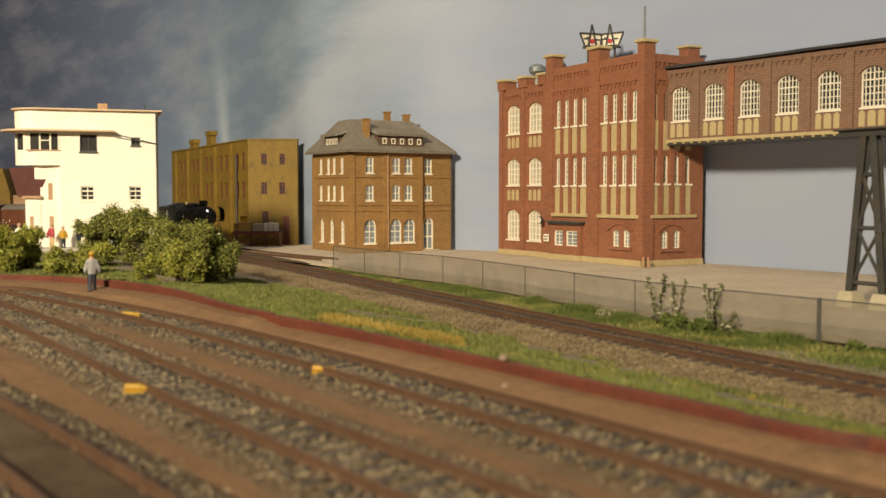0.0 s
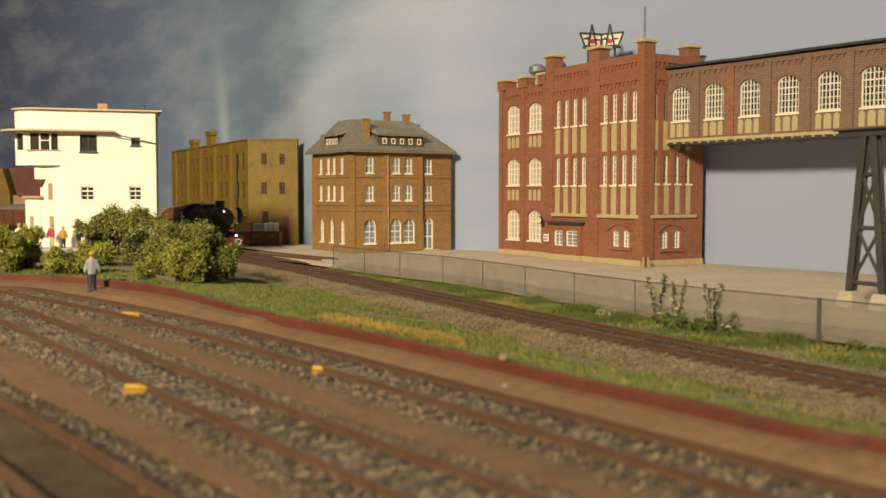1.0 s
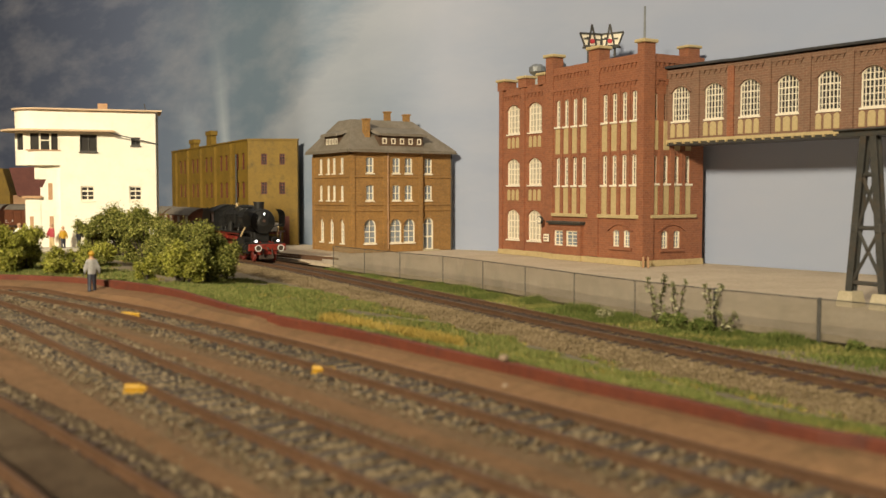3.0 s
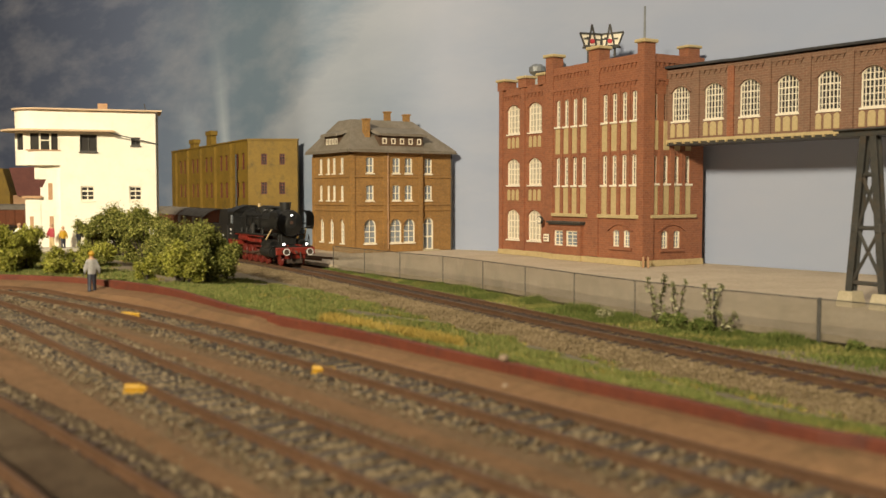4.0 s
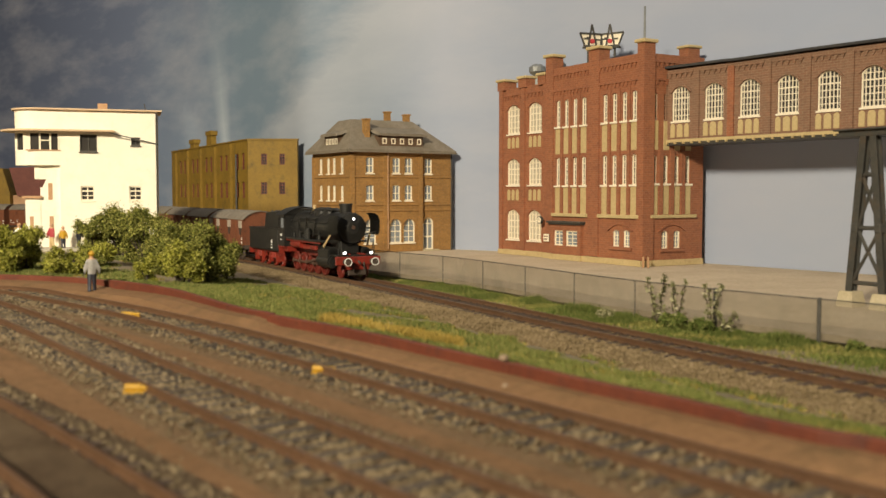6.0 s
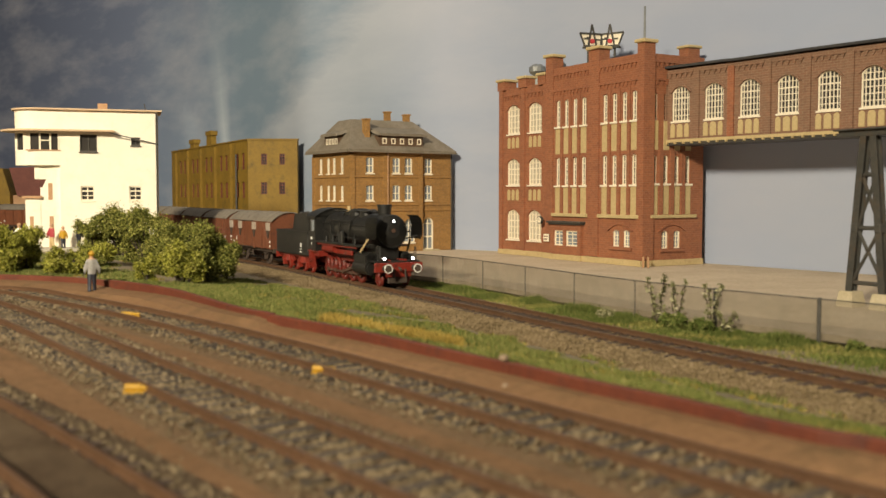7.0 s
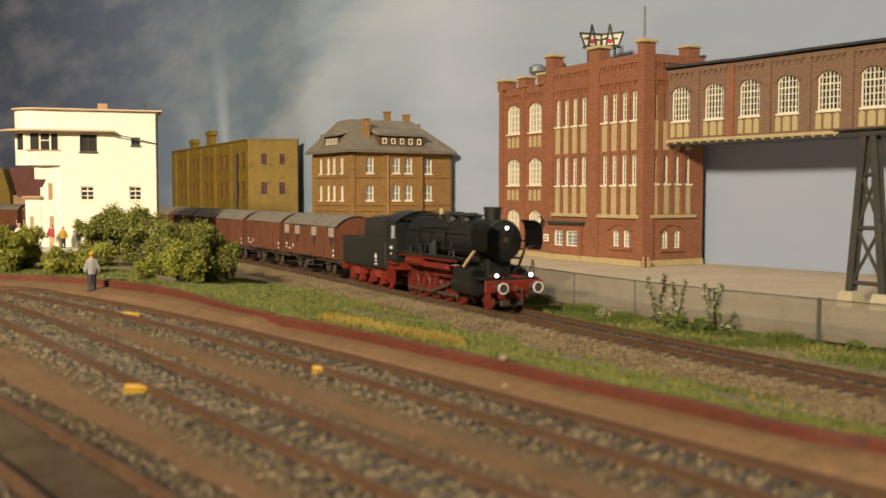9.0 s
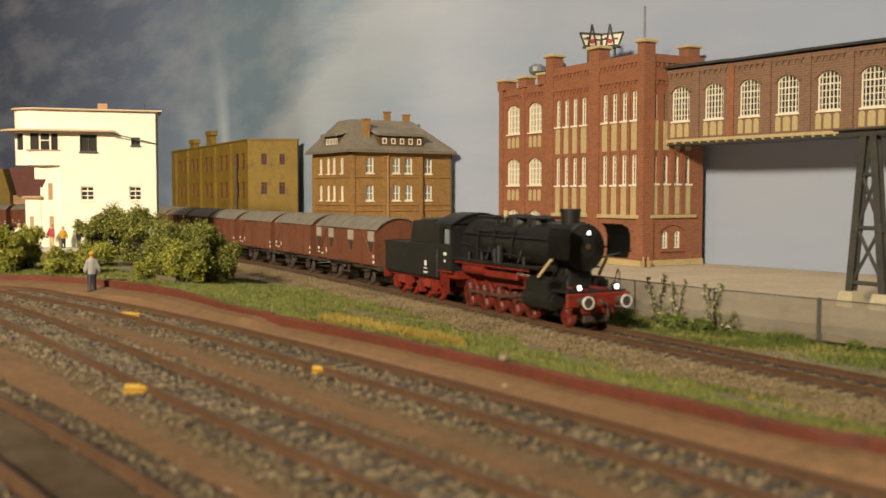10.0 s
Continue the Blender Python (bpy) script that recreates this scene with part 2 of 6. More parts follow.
def arc_top(x0, x1, zs, rise, n=8):
    """Points of a segmental arch from (x1, zs) over to (x0, zs)."""
    w = (x1 - x0) / 2
    if rise >= w:
        return [(x0 + w + w * math.cos(math.pi * i / n), zs + rise * math.sin(math.pi * i / n)) for i in range(n + 1)]
    r = (w * w + rise * rise) / (2 * rise)
    half = math.asin(min(w / r, 1.0))
    return [(x0 + w + r * math.sin(half - 2 * half * i / n), zs + rise - r + r * math.cos(half - 2 * half * i / n)) for i in range(n + 1)]


def wall_mesh(W, H, t, openings, u0=0.0, z0=0.0):
    """Wall from u0 to W and z0 to H, front at y=0, back at y=t, with openings (x0, x1, z0, z1, rise) right through it."""
    bm = bmesh.new()
    us = sorted({u0, W, *[o[0] for o in openings], *[o[1] for o in openings]})
    zs = sorted({z0, H, *[o[2] for o in openings], *[o[3] for o in openings]})

    def quad(*p):
        bm.faces.new([bm.verts.new(q) for q in p])
    for i in range(len(us) - 1):
        for j in range(len(zs) - 1):
            a, b, c, d = us[i], us[i + 1], zs[j], zs[j + 1]
            if any(o[0] <= (a + b) / 2 <= o[1] and o[2] <= (c + d) / 2 <= o[3] for o in openings):
                continue
            quad((a, 0, c), (b, 0, c), (b, 0, d), (a, 0, d))
            quad((a, t, d), (b, t, d), (b, t, c), (a, t, c))
    for o in openings:
        a, b, c, d, rise = o
        zs_ = d - rise
        quad((a, 0, c), (a, t, c), (b, t, c), (b, 0, c))
        quad((a, 0, zs_), (a, t, zs_), (a, t, c), (a, 0, c))
        quad((b, 0, c), (b, t, c), (b, t, zs_), (b, 0, zs_))
        if rise:
            arc = arc_top(a, b, zs_, rise)
            mid = len(arc) // 2
            for seg, corner in ((arc[:mid + 1], (b, d)), (arc[mid:], (a, d))):
                for y, flip in ((0, 1), (t, 0)):
                    ring = [(x, y, z) for x, z in seg] + [(corner[0], y, corner[1])]
                    ring = [p for k, p in enumerate(ring) if k == 0 or (Vector(p) - Vector(ring[k - 1])).length > 1e-5]
                    if (Vector(ring[0]) - Vector(ring[-1])).length < 1e-5:
                        ring.pop()
                    if len(ring) > 2:
                        quad(*ring)
            for (x1, z1), (x2, z2) in zip(arc, arc[1:]):
                quad((x1, 0, z1), (x1, t, z1), (x2, t, z2), (x2, 0, z2))
        else:
            quad((a, t, d), (a, 0, d), (b, 0, d), (b, t, d))
    for a, b in (((u0, 0), (W, 0)),):
        quad((u0, 0, H), (W, 0, H), (W, t, H), (u0, t, H))
        quad((u0, t, z0), (W, t, z0), (W, 0, z0), (u0, 0, z0))
        quad((u0, 0, z0), (u0, 0, H), (u0, t, H), (u0, t, z0))
        quad((W, 0, z0), (W, t, z0), (W, t, H), (W, 0, H))
    bmesh.ops.remove_doubles(bm, verts=bm.verts, dist=1e-4)
    bmesh.ops.recalc_face_normals(bm, faces=bm.faces)
    return bm


MESHES = {}


def window(parent, m, w, h, rise=0.0, nx=2, nz=3, bar=0.05, edge=0.08, frame_mat=None, pane_mat=None, depth=0.12, sill=0.0, label=""):
    """Framed window with glazing bars in an opening; x, z from its lower corner, y inward."""
    key = (w, h, rise, nx, nz, bar, edge, frame_mat.name, pane_mat.name, sill)
    if key not in MESHES:
        bm = bmesh.new()
        zs = h - rise
        e = edge
        box(bm, 0, e, 0, 0.1, 0, zs), box(bm, w - e, w, 0, 0.1, 0, zs), box(bm, e, w - e, 0, 0.1, 0, e)
        top = lambda x: h if not rise else max(z for (xa, z) in arc_top(0, w, zs, rise, 16) if abs(xa - x) <= w / 12 + 1e-6)
        if rise:
            o, q = arc_top(0, w, zs, rise, 8), arc_top(e, w - e, zs, max(rise - e * 0.6, 0.02), 8)
            for k in range(8):
                ring = [o[k], o[k + 1], q[k + 1], q[k]]
                lo = [bm.verts.new((x, 0, z)) for x, z in ring]
                hi = [bm.verts.new((x, 0.1, z)) for x, z in ring]
                bm.faces.new(lo), bm.faces.new(hi[::-1])
                for i in range(4):
                    bm.faces.new((lo[i], hi[i], hi[(i + 1) % 4], lo[(i + 1) % 4]))
        else:
            box(bm, e, w - e, 0, 0.1, h - e, h)
        bars = []
        for i in range(1, nx):
            x = w * i / nx
            f = 1.5 if nx > 2 and i * 2 == nx else 1.0
            bars.append(boxes((x - bar * f / 2, x + bar * f / 2, 0.01, 0.08, e, top(x) - e * 0.5)))
        for j in range(1, nz):
            z = zs * j / nz if rise else h * j / nz
            f = 1.6 if j == nz - 1 else 1.0
            bars.append(boxes((e, w - e, 0.015, 0.075, z - bar * f / 2, z + bar * f / 2)))
        if rise > 0.2:
            bars.append(boxes((e, w - e, 0.015, 0.075, zs - bar / 2, zs + bar / 2)))
        bars = [to_mesh("glazing_bar", q, frame_mat) for q in bars]
        if sill:
            box(bm, -0.07, w + 0.07, -depth - sill, 0.05, -0.11, -0.001)
        bmesh.ops.recalc_face_normals(bm, faces=bm.faces)
        fr = to_mesh("window", bm, frame_mat)
        bm = bmesh.new()
        ring = [(0.02, 0.02), (w - 0.02, 0.02)] + ([(x, z) for x, z in arc_top(0.02, w - 0.02, zs, rise - 0.02, 8)] if rise else [(w - 0.02, h - 0.02), (0.02, h - 0.02)])
        extrude_profile(bm, ring, 0.085, 0.1 + 0.02)
        MESHES[key] = fr, to_mesh("pane", bm, pane_mat), bars
    fr, pn, bars = MESHES[key]
    ob = part("window", fr, None, parent, label, m @ pose(0, depth, 0))
    part("pane", pn, None, ob)
    for q in bars:
        part("glazing_bar", q, None, ob)
    return ob


def spline(points, step):
    """Evenly spaced points (x, y, heading) along a smooth line."""
    P = [Vector(p) for p in points]
    out = []
    for i in range(len(P) - 1):
        a, b, c, d = P[max(i - 1, 0)], P[i], P[i + 1], P[min(i + 2, len(P) - 1)]
        for k in range(24):
            t = k / 24
            out.append(0.5 * (2 * b + (c - a) * t + (2 * a - 5 * b + 4 * c - d) * t * t + (3 * b - a - 3 * c + d) * t ** 3))
    out.append(P[-1])
    s = [0.0]
    for p, q in zip(out, out[1:]):
        s.append(s[-1] + (q - p).length)
    xs, ys = [p.x for p in out], [p.y for p in out]
    n = max(int(s[-1] / step), 1)
    res = []
    for i in range(n + 1):
        v = s[-1] * i / n
        x, y = np.interp(v, s, xs), np.interp(v, s, ys)
        x2, y2 = np.interp(min(v + 0.1, s[-1]), s, xs), np.interp(min(v + 0.1, s[-1]), s, ys)
        x1, y1 = np.interp(max(v - 0.1, 0), s, xs), np.interp(max(v - 0.1, 0), s, ys)
        res.append((float(x), float(y), math.atan2(y2 - y1, x2 - x1), v))
    return res


def sweep(bm, line, prof, closed=False):
    """Draws the profile (offset to the left, z) along the line."""
    rows = []
    for x, y, a, *_ in line:
        nx, ny = -math.sin(a), math.cos(a)
        rows.append([bm.verts.new((x + nx * o, y + ny * o, z)) for o, z in prof])
    n = len(prof)
    for r, q in zip(rows, rows[1:]):
        for i in range(n if closed else n - 1):
            bm.faces.new((r[i], q[i], q[(i + 1) % n], r[(i + 1) % n]))
    if closed:
        bm.faces.new(rows[0]), bm.faces.new(rows[-1][::-1])
    bmesh.ops.recalc_face_normals(bm, faces=bm.faces)
    return bm


# ---- lines of the plan ----
def main_x(y):
    return -3.63e-05 * y ** 3 + 0.0054657 * y ** 2 - 0.7728178 * y + 29.2235466


MAIN = [(-130, 146), (-100, 139), (-76, 133), (-59, 128.5), (-47.5, 123.5), (-38.5, 116.5), (-31.8, 108), (-26.0, 98.4), (-20.5, 88.2)] + [(main_x(y), y) for y in (79, 74, 69, 64, 59, 54, 49, 44, 39, 34, 29, 24, 18, 12)]
YARD_A = [(-57.0, 53.9), (-44.4, 51.5), (-31.7, 48.7), (-20.75, 45.6)] + [(-0.000192912 * y ** 3 + 0.0117419 * y ** 2 - 0.957909 * y + 17.2781, y) for y in (42, 39, 36, 33, 30, 27, 24, 21, 18, 15, 12, 9)]
YARD_B = [(-52.3, 58.6), (-34.8, 49.1)] + [(-0.000167854 * y ** 3 + 0.0131285 * y ** 2 - 1.06005 * y + 13.1515, y) for y in (44, 40, 36, 33, 30, 27, 24, 21, 18, 15, 12, 9, 6)]
YARD_C = [(-33, 46)] + [(-0.00544698 * y ** 2 - 0.624969 * y + 4.97204, y) for y in (28, 25, 22, 19, 16, 13, 10, 7)]
YARD_Z, EARTH_Z = 0.8, 0.5
KERB_TOP = 1.16
KERB = [(-55.4, 52.3), (-39.6, 51.1), (-28.5, 50.2), (-21.6, 48.5), (-18.45, 47.3), (-15.1, 45.0), (-11.4, 41.0), (-7.74, 35.1), (-6.6, 33.5), (-5.5, 32.3), (-3.12, 29.5), (-1.31, 27.15), (0.0, 25.3), (1.5, 23.2), (2.65, 21.45), (3.63, 20.1), (4.55, 18.95), (5.32, 17.86), (6.03, 16.95), (6.68, 16.15), (7.19, 15.8), (9.9, 12.2)]
FENCE = [(-7.83, 70.4), (-3.05, 63.3), (0.54, 58.4), (4.3, 51.2), (7.5, 44.8), (10.3, 40.2), (13.6, 35.9), (16.4, 32.4), (22, 25)]


# ---- ground ----
def sheet(name, pts, z, m, label, category, kind="structure"):
    bm = bmesh.new()
    prism(bm, pts, z - 0.25, z)
    return tagged(part(name, bm, m), label, category, kind=kind)


sheet("ground", [(-200, -40), (95, -40), (95, 265), (-200, 265)], -0.62, EARTH, "brown fine earth covering the layout board", "ground")
kerb_line = spline(KERB, 0.8)
main_line = spline(MAIN, 0.6)
fence_line = spline(FENCE, 0.5)
sheet("embankment", [(x, y) for x, y, *_ in kerb_line[::2]] + [(60, 12.2), (28, 62), (19.6, 73.1), (-3, 98.2), (-60, 154.5), (-120, 214.2), (-150, 214.2), (-150, 52)], -0.45, TURF, "raised olive and grey trackside turf", "ground")
sheet("yard", [(x, y) for x, y, *_ in kerb_line[::2]] + [(95, 12.2), (95, -40), (-200, -40), (-200, 52)], EARTH_Z, EARTH, "brown fine earth of the raised track yard", "ground")
sheet("factory_yard", [(-39.5, 134.6), (-30, 100), (-20.5, 91), (-14, 81.5), (-7.4, 71)] + [(x + 0.3, y + 0.3) for x, y, *_ in fence_line[::2]] + [(40, 25), (28, 62), (19.6, 73.1), (-3, 98.2)], -0.02, SAND, "pale beige gravel factory yard", "ground")

# ---- painted sky board ----
SKYLINE = [(-150, 245), (-100, 194.5), (-60, 156), (-40, 137), (-30, 124.6), (-22, 113.5), (-17, 105.2), (-14.0, 100.5), (-11, 98.4), (-6, 95.8), (1.0, 91.9), (7.4, 86.7), (19.6, 73.1), (28, 62), (45, 38), (62, 12)]
sky = sweep(bmesh.new(), spline(SKYLINE, 1.5), [(0, -0.7), (0, 95), (1, 95), (1, -0.7)], closed=True)
for f in sky.faces:
    f.smooth = True
for e in sky.edges:
    e.smooth = abs(e.verts[0].co.z - e.verts[1].co.z) > 1
tagged(part("backdrop", sky, sky_paint()), "painted storm sky board, slate blue to pale grey", "backdrop", kind="structure")


# ---- tracks ----
def track(name, points, z, label, sleeper_mat, bed_mat, shoulder, y_near, spacing=0.62, ground=-0.64):
    """Track with rails, sleepers and a ballast bed; z is the top of the rail."""
    line = spline(points, spacing)
    ob = thing(name, label, "railway track")
    bm = bmesh.new()
    near, far = shoulder
    sweep(bm, line, [(-1.5 - near, ground), (-1.5, z - 0.26), (1.5, z - 0.26), (1.5 + far, ground)])
    part("ballast_bed", bm, bed_mat, ob)
    for side in (-1, 1):
        bm = bmesh.new()
        o = side * 0.7535
        prof = [(-0.075, -0.2), (-0.075, -0.175), (-0.015, -0.15), (-0.015, -0.06), (-0.036, -0.045), (-0.036, 0), (0.036, 0), (0.036, -0.045), (0.015, -0.06), (0.015, -0.15), (0.075, -0.175), (0.075, -0.2)]
        sweep(bm, line, [(o + a, z + b) for a, b in prof], closed=True)
        part("rail", bm, RAIL, ob)
    bm = bmesh.new()
    box(bm, -0.13, 0.13, -1.28, 1.28, -0.33, -0.195, bev=0.02)
    for s in (-0.7535, 0.7535):
        for d in (-0.12, 0.12):
            box(bm, -0.07, 0.07, s + d - 0.03, s + d + 0.03, -0.2, -0.155)
    me = to_mesh("sleeper", bm, sleeper_mat)
    near = [p for p in line if y_near[0] < p[1] < y_near[1]][-290:]
    rnd = random.Random(len(name))
    for x, y, a, *_ in near:
        part("sleeper", me, None, ob, at=pose(x, y, z + rnd.uniform(-0.015, 0.01), 0, 0, math.degrees(a) + rnd.uniform(-1.2, 1.2)))
    return ob, line


track("main_track", MAIN, 0.0, "rusty main line track on brown ballast", SLEEPER, BALLAST_BED, (2.9, 1.0), (10, 108), ground=-0.46)
track("yard_track", YARD_A, YARD_Z, "rusty yard track sunk in brown earth", SLEEPER_GREY, GREY_BED, (0.5, 0.5), (8, 50), ground=EARTH_Z - 0.02)
track("yard_track", YARD_B, YARD_Z, "rusty yard track with grey ballast", SLEEPER_GREY, GREY_BED, (0.5, 0.5), (6, 50), ground=EARTH_Z - 0.02)
sooty, sooty_line = track("yard_track", YARD_C, YARD_Z, "rusty track over a sooty dark bed", SLEEPER, SOOT_BED, (0.5, 0.5), (5, 46), ground=EARTH_Z - 0.02)
part("cinder_fill", sweep(bmesh.new(), sooty_line, [(-0.66, 0.56), (-0.62, 0.615), (0.0, 0.625), (0.62, 0.615), (0.66, 0.56)]), SOOT_BED, sooty, "sooty cinders between the rails")
SIDING = [(-20.6, 93.5), (-17.2, 87.6), (-12.9, 81.4), (-8.75, 76.4)]
track("siding", SIDING, 0.15, "short dead-end siding on dark sleepers", SLEEPER, SOOT_BED, (0.3, 0.3), (70, 100), ground=-0.2)


def stones(name, points, rows, n, size, m, seed, y_max, label, z0):
    """Loose stones strewn along a line; rows: (offset range, height at both)."""
    line = [p for p in spline(points, 0.3) if p[1] < y_max]
    rnd = random.Random(seed)
    verts, faces = [], []
    for _ in range(n):
        x, y, a, _s = line[int(rnd.random() ** 0.8 * (len(line) - 1))]
        o0, o1, h0, h1 = rnd.choice(rows)
        f = rnd.random()
        o, z = o0 + (o1 - o0) * f, h0 + (h1 - h0) * f
        x, y = x - math.sin(a) * o + rnd.uniform(-0.3, 0.3), y + math.cos(a) * o + rnd.uniform(-0.3, 0.3)
        r = size * rnd.uniform(0.5, 1.25)
        k = len(verts)
        t = rnd.uniform(0, 6.3)
        for dx, dy, dz in ((1, 0, 0), (0, 1, 0), (-1, 0, 0), (0, -1, 0), (0, 0, 0.8), (0, 0, -0.8)):
            j = r * rnd.uniform(0.75, 1.25)
            verts.append(((x + j * (dx * math.cos(t) - dy * math.sin(t))) * K, (y + j * (dx * math.sin(t) + dy * math.cos(t))) * K, (z + z0 + j * dz) * K))
        for i in range(4):
            faces += [(k + i, k + (i + 1) % 4, k + 4), (k + (i + 1) % 4, k + i, k + 5)]
    me = bpy.data.meshes.new(name)
    me.from_pydata(verts, [], faces)
    me.materials.append(m)
    return tagged(new(name, me), label, "ballast", kind="stuff")


stones("ballast", MAIN, [(-2.9, -1.5, -0.31, -0.24), (-4.4, -2.6, -0.4, -0.3), (-3.6, -1.5, -0.36, -0.25), (-1.5, -0.85, -0.24, -0.24), (-0.7, 0.7, -0.26, -0.26), (1.3, 2.6, -0.26, -0.42)], 52000, 0.052, BALLAST, 3, 84, "brown and buff crushed ballast stones", 0.0)
stones("ballast", YARD_A, [(-0.7, 0.7, -0.22, -0.22), (-0.7, 0.7, -0.215, -0.215), (-1.45, -0.85, -0.25, -0.18), (0.85, 1.4, -0.18, -0.25)], 13000, 0.05, BALLAST_GREY, 4, 50, "grey-brown ballast between yard rails", YARD_Z)
stones("ballast", YARD_B, [(-0.7, 0.7, -0.22, -0.22), (-0.7, 0.7, -0.215, -0.215), (-1.55, -0.85, -0.25, -0.18), (0.85, 1.45, -0.18, -0.25)], 14000, 0.05, BALLAST_GREY, 5, 48, "grey-brown ballast between yard rails", YARD_Z)
stones("ballast", YARD_C, [(0.85, 1.7, -0.21, -0.29), (0.85, 1.3, -0.21, -0.25), (-1.3, -0.85, -0.21, -0.28)], 3600, 0.055, BALLAST_GREY, 6, 45, "grey ballast beside a sooty track", YARD_Z)


# ---- land falling from the kerb to the ballast ----
KERB_XY = np.array([(p[0], p[1]) for p in spline(KERB, 0.6)])
MAIN_XY = np.array([(p[0], p[1]) for p in main_line if p[1] < 118][::2])
BED = 3.1


def near_main(x, y):
    return float(np.sqrt(((MAIN_XY - (x, y)) ** 2).sum(1).min()))


def near_kerb(x, y):
    """Distance from the kerb, negative on its yard side."""
    d = ((KERB_XY - (x, y)) ** 2).sum(1)
    i = min(max(int(d.argmin()), 1), len(KERB_XY) - 2)
    a, b = KERB_XY[i - 1], KERB_XY[i + 1]
    side = (b[0] - a[0]) * (y - a[1]) - (b[1] - a[1]) * (x - a[0])
    return math.copysign(math.sqrt(d[i]), side)


def beyond_main(x, y):
    """True on the far side of the main line, towards the factory."""
    i = min(max(int(((MAIN_XY - (x, y)) ** 2).sum(1).argmin()), 1), len(MAIN_XY) - 2)
    a, b = MAIN_XY[i - 1], MAIN_XY[i + 1]
    return (b[0] - a[0]) * (y - a[1]) - (b[1] - a[1]) * (x - a[0]) > 0


def land(x, y):
    """Height of the soil, and how far down the slope it lies (0 at the kerb, 1 at the ballast)."""
    k, m = max(near_kerb(x, y), 0.0), max(near_main(x, y) - BED, 0.0)
    t = k / (k + m + 1e-6)
    z = 1.07 + (-0.4 - 1.07) * t
    step = lambda v, a, b: min(max((v - a) / (b - a), 0.0), 1.0)
    flat = step(-x, 13, 21) * step(m, 2, 9)
    return z + (1.1 - z) * flat + 0.05 * noise.noise(Vector((x * 0.8, y * 0.8, 2.0))) * min(m, 1.0), t


def soil():
    bm = bmesh.new()
    dots = {}
    nx, ny, st = 96, 124, 0.75
    for i in range(nx):
        for j in range(ny):
            x, y = -52 + i * st, 9 + j * st
            k = near_kerb(x, y)
            m = near_main(x, y)
            if k > -0.45 and m > BED - 1.3 and (x > -35 or y < 95) and not beyond_main(x, y):
                dots[i, j] = bm.verts.new((x, y, land(x, y)[0] - (0.12 if m < BED else 0.0) - (0.5 if k < 0.2 else 0.0)))
    for i, j in list(dots):
        q = [(i, j), (i + 1, j), (i + 1, j + 1), (i, j + 1)]
        if all(p in dots for p in q):
            bm.faces.new([dots[p] for p in q])
    loose = [v for v in bm.verts if not v.link_faces]
    bmesh.ops.delete(bm, geom=loose, context="VERTS")
    for f in bm.faces:
        f.smooth = True
    tagged(part("grass_bank", bm, TURF), "grey-brown soil bank under patchy grass", "ground", kind="structure")


soil()
VERGE = [(x, y, a, v, max(near_main(x, y) - BED, 0.4)) for x, y, a, v in spline(KERB, 0.4) if v > 8]


# ---- red kerb: a row of thin boards on edge ----
def kerb():
    ob = thing("kerb", "low rust-red retaining kerb of thin boards", "retaining wall", kind="structure")
    near = lambda x, y: min(kerb_line, key=lambda p: math.hypot(p[0] - x, p[1] - y))[3]
    cuts = [0, near(-15.2, 45.1), near(-5.6, 32.4), near(1.6, 23.1), near(5.2, 18.0), 200]
    rnd = random.Random(8)
    for (a, b), off in zip(zip(cuts, cuts[1:]), (0.08, 0.1, -0.02, 0.0, -0.03)):
        seg = [p for p in kerb_line if a <= p[3] <= b + 0.5]
        if len(seg) > 1:
            z = KERB_TOP + rnd.uniform(-0.02, 0.02)
            part("board", sweep(bmesh.new(), seg, [(-0.1 + off, 0.45), (-0.1 + off, z - 0.03), (-0.07 + off, z), (0.09 + off, z), (0.11 + off, z - 0.03), (0.11 + off, 0.45)], closed=True), RED_WALL, ob)


kerb()
berm = bmesh.new()
V1, V2 = (min(kerb_line, key=lambda p: math.hypot(p[0] - x, p[1] - y))[3] for x, y in ((-15.2, 45.1), (-5.6, 32.4)))
BANK_V, BANK_Z = (16, V1 - 0.5, V1 + 0.5, V2 - 0.5, V2 + 0.5, V2 + 16, 110), (0.92, 0.9, 0.8, 1.02, 0.84, 0.92, 0.93)
seg = [p for p in kerb_line if p[3] > 16]
rows = []
for x, y, a, v in seg:
    top = float(np.interp(v, BANK_V, BANK_Z))
    wide = float(np.interp(v, (V1 - 1, V1 + 4, V2), (1.5, 1.0, 0.9)))
    nx, ny = -math.sin(a), math.cos(a)
    rows.append([berm.verts.new((x + nx * o * wide, y + ny * o * wide, z)) for o, z in ((0.0, top), (-0.5, top - 0.03), (-0.95, min(top - 0.1, 0.74)), (-1.35, EARTH_Z - 0.03))])
for r, q in zip(rows, rows[1:]):
    for i in range(3):
        berm.faces.new((r[i], q[i], q[i + 1], r[i + 1]))
bmesh.ops.recalc_face_normals(berm, faces=berm.faces)
tagged(part("earth_bank", berm, EARTH), "brown earth banked against the red kerb", "ground", kind="structure")


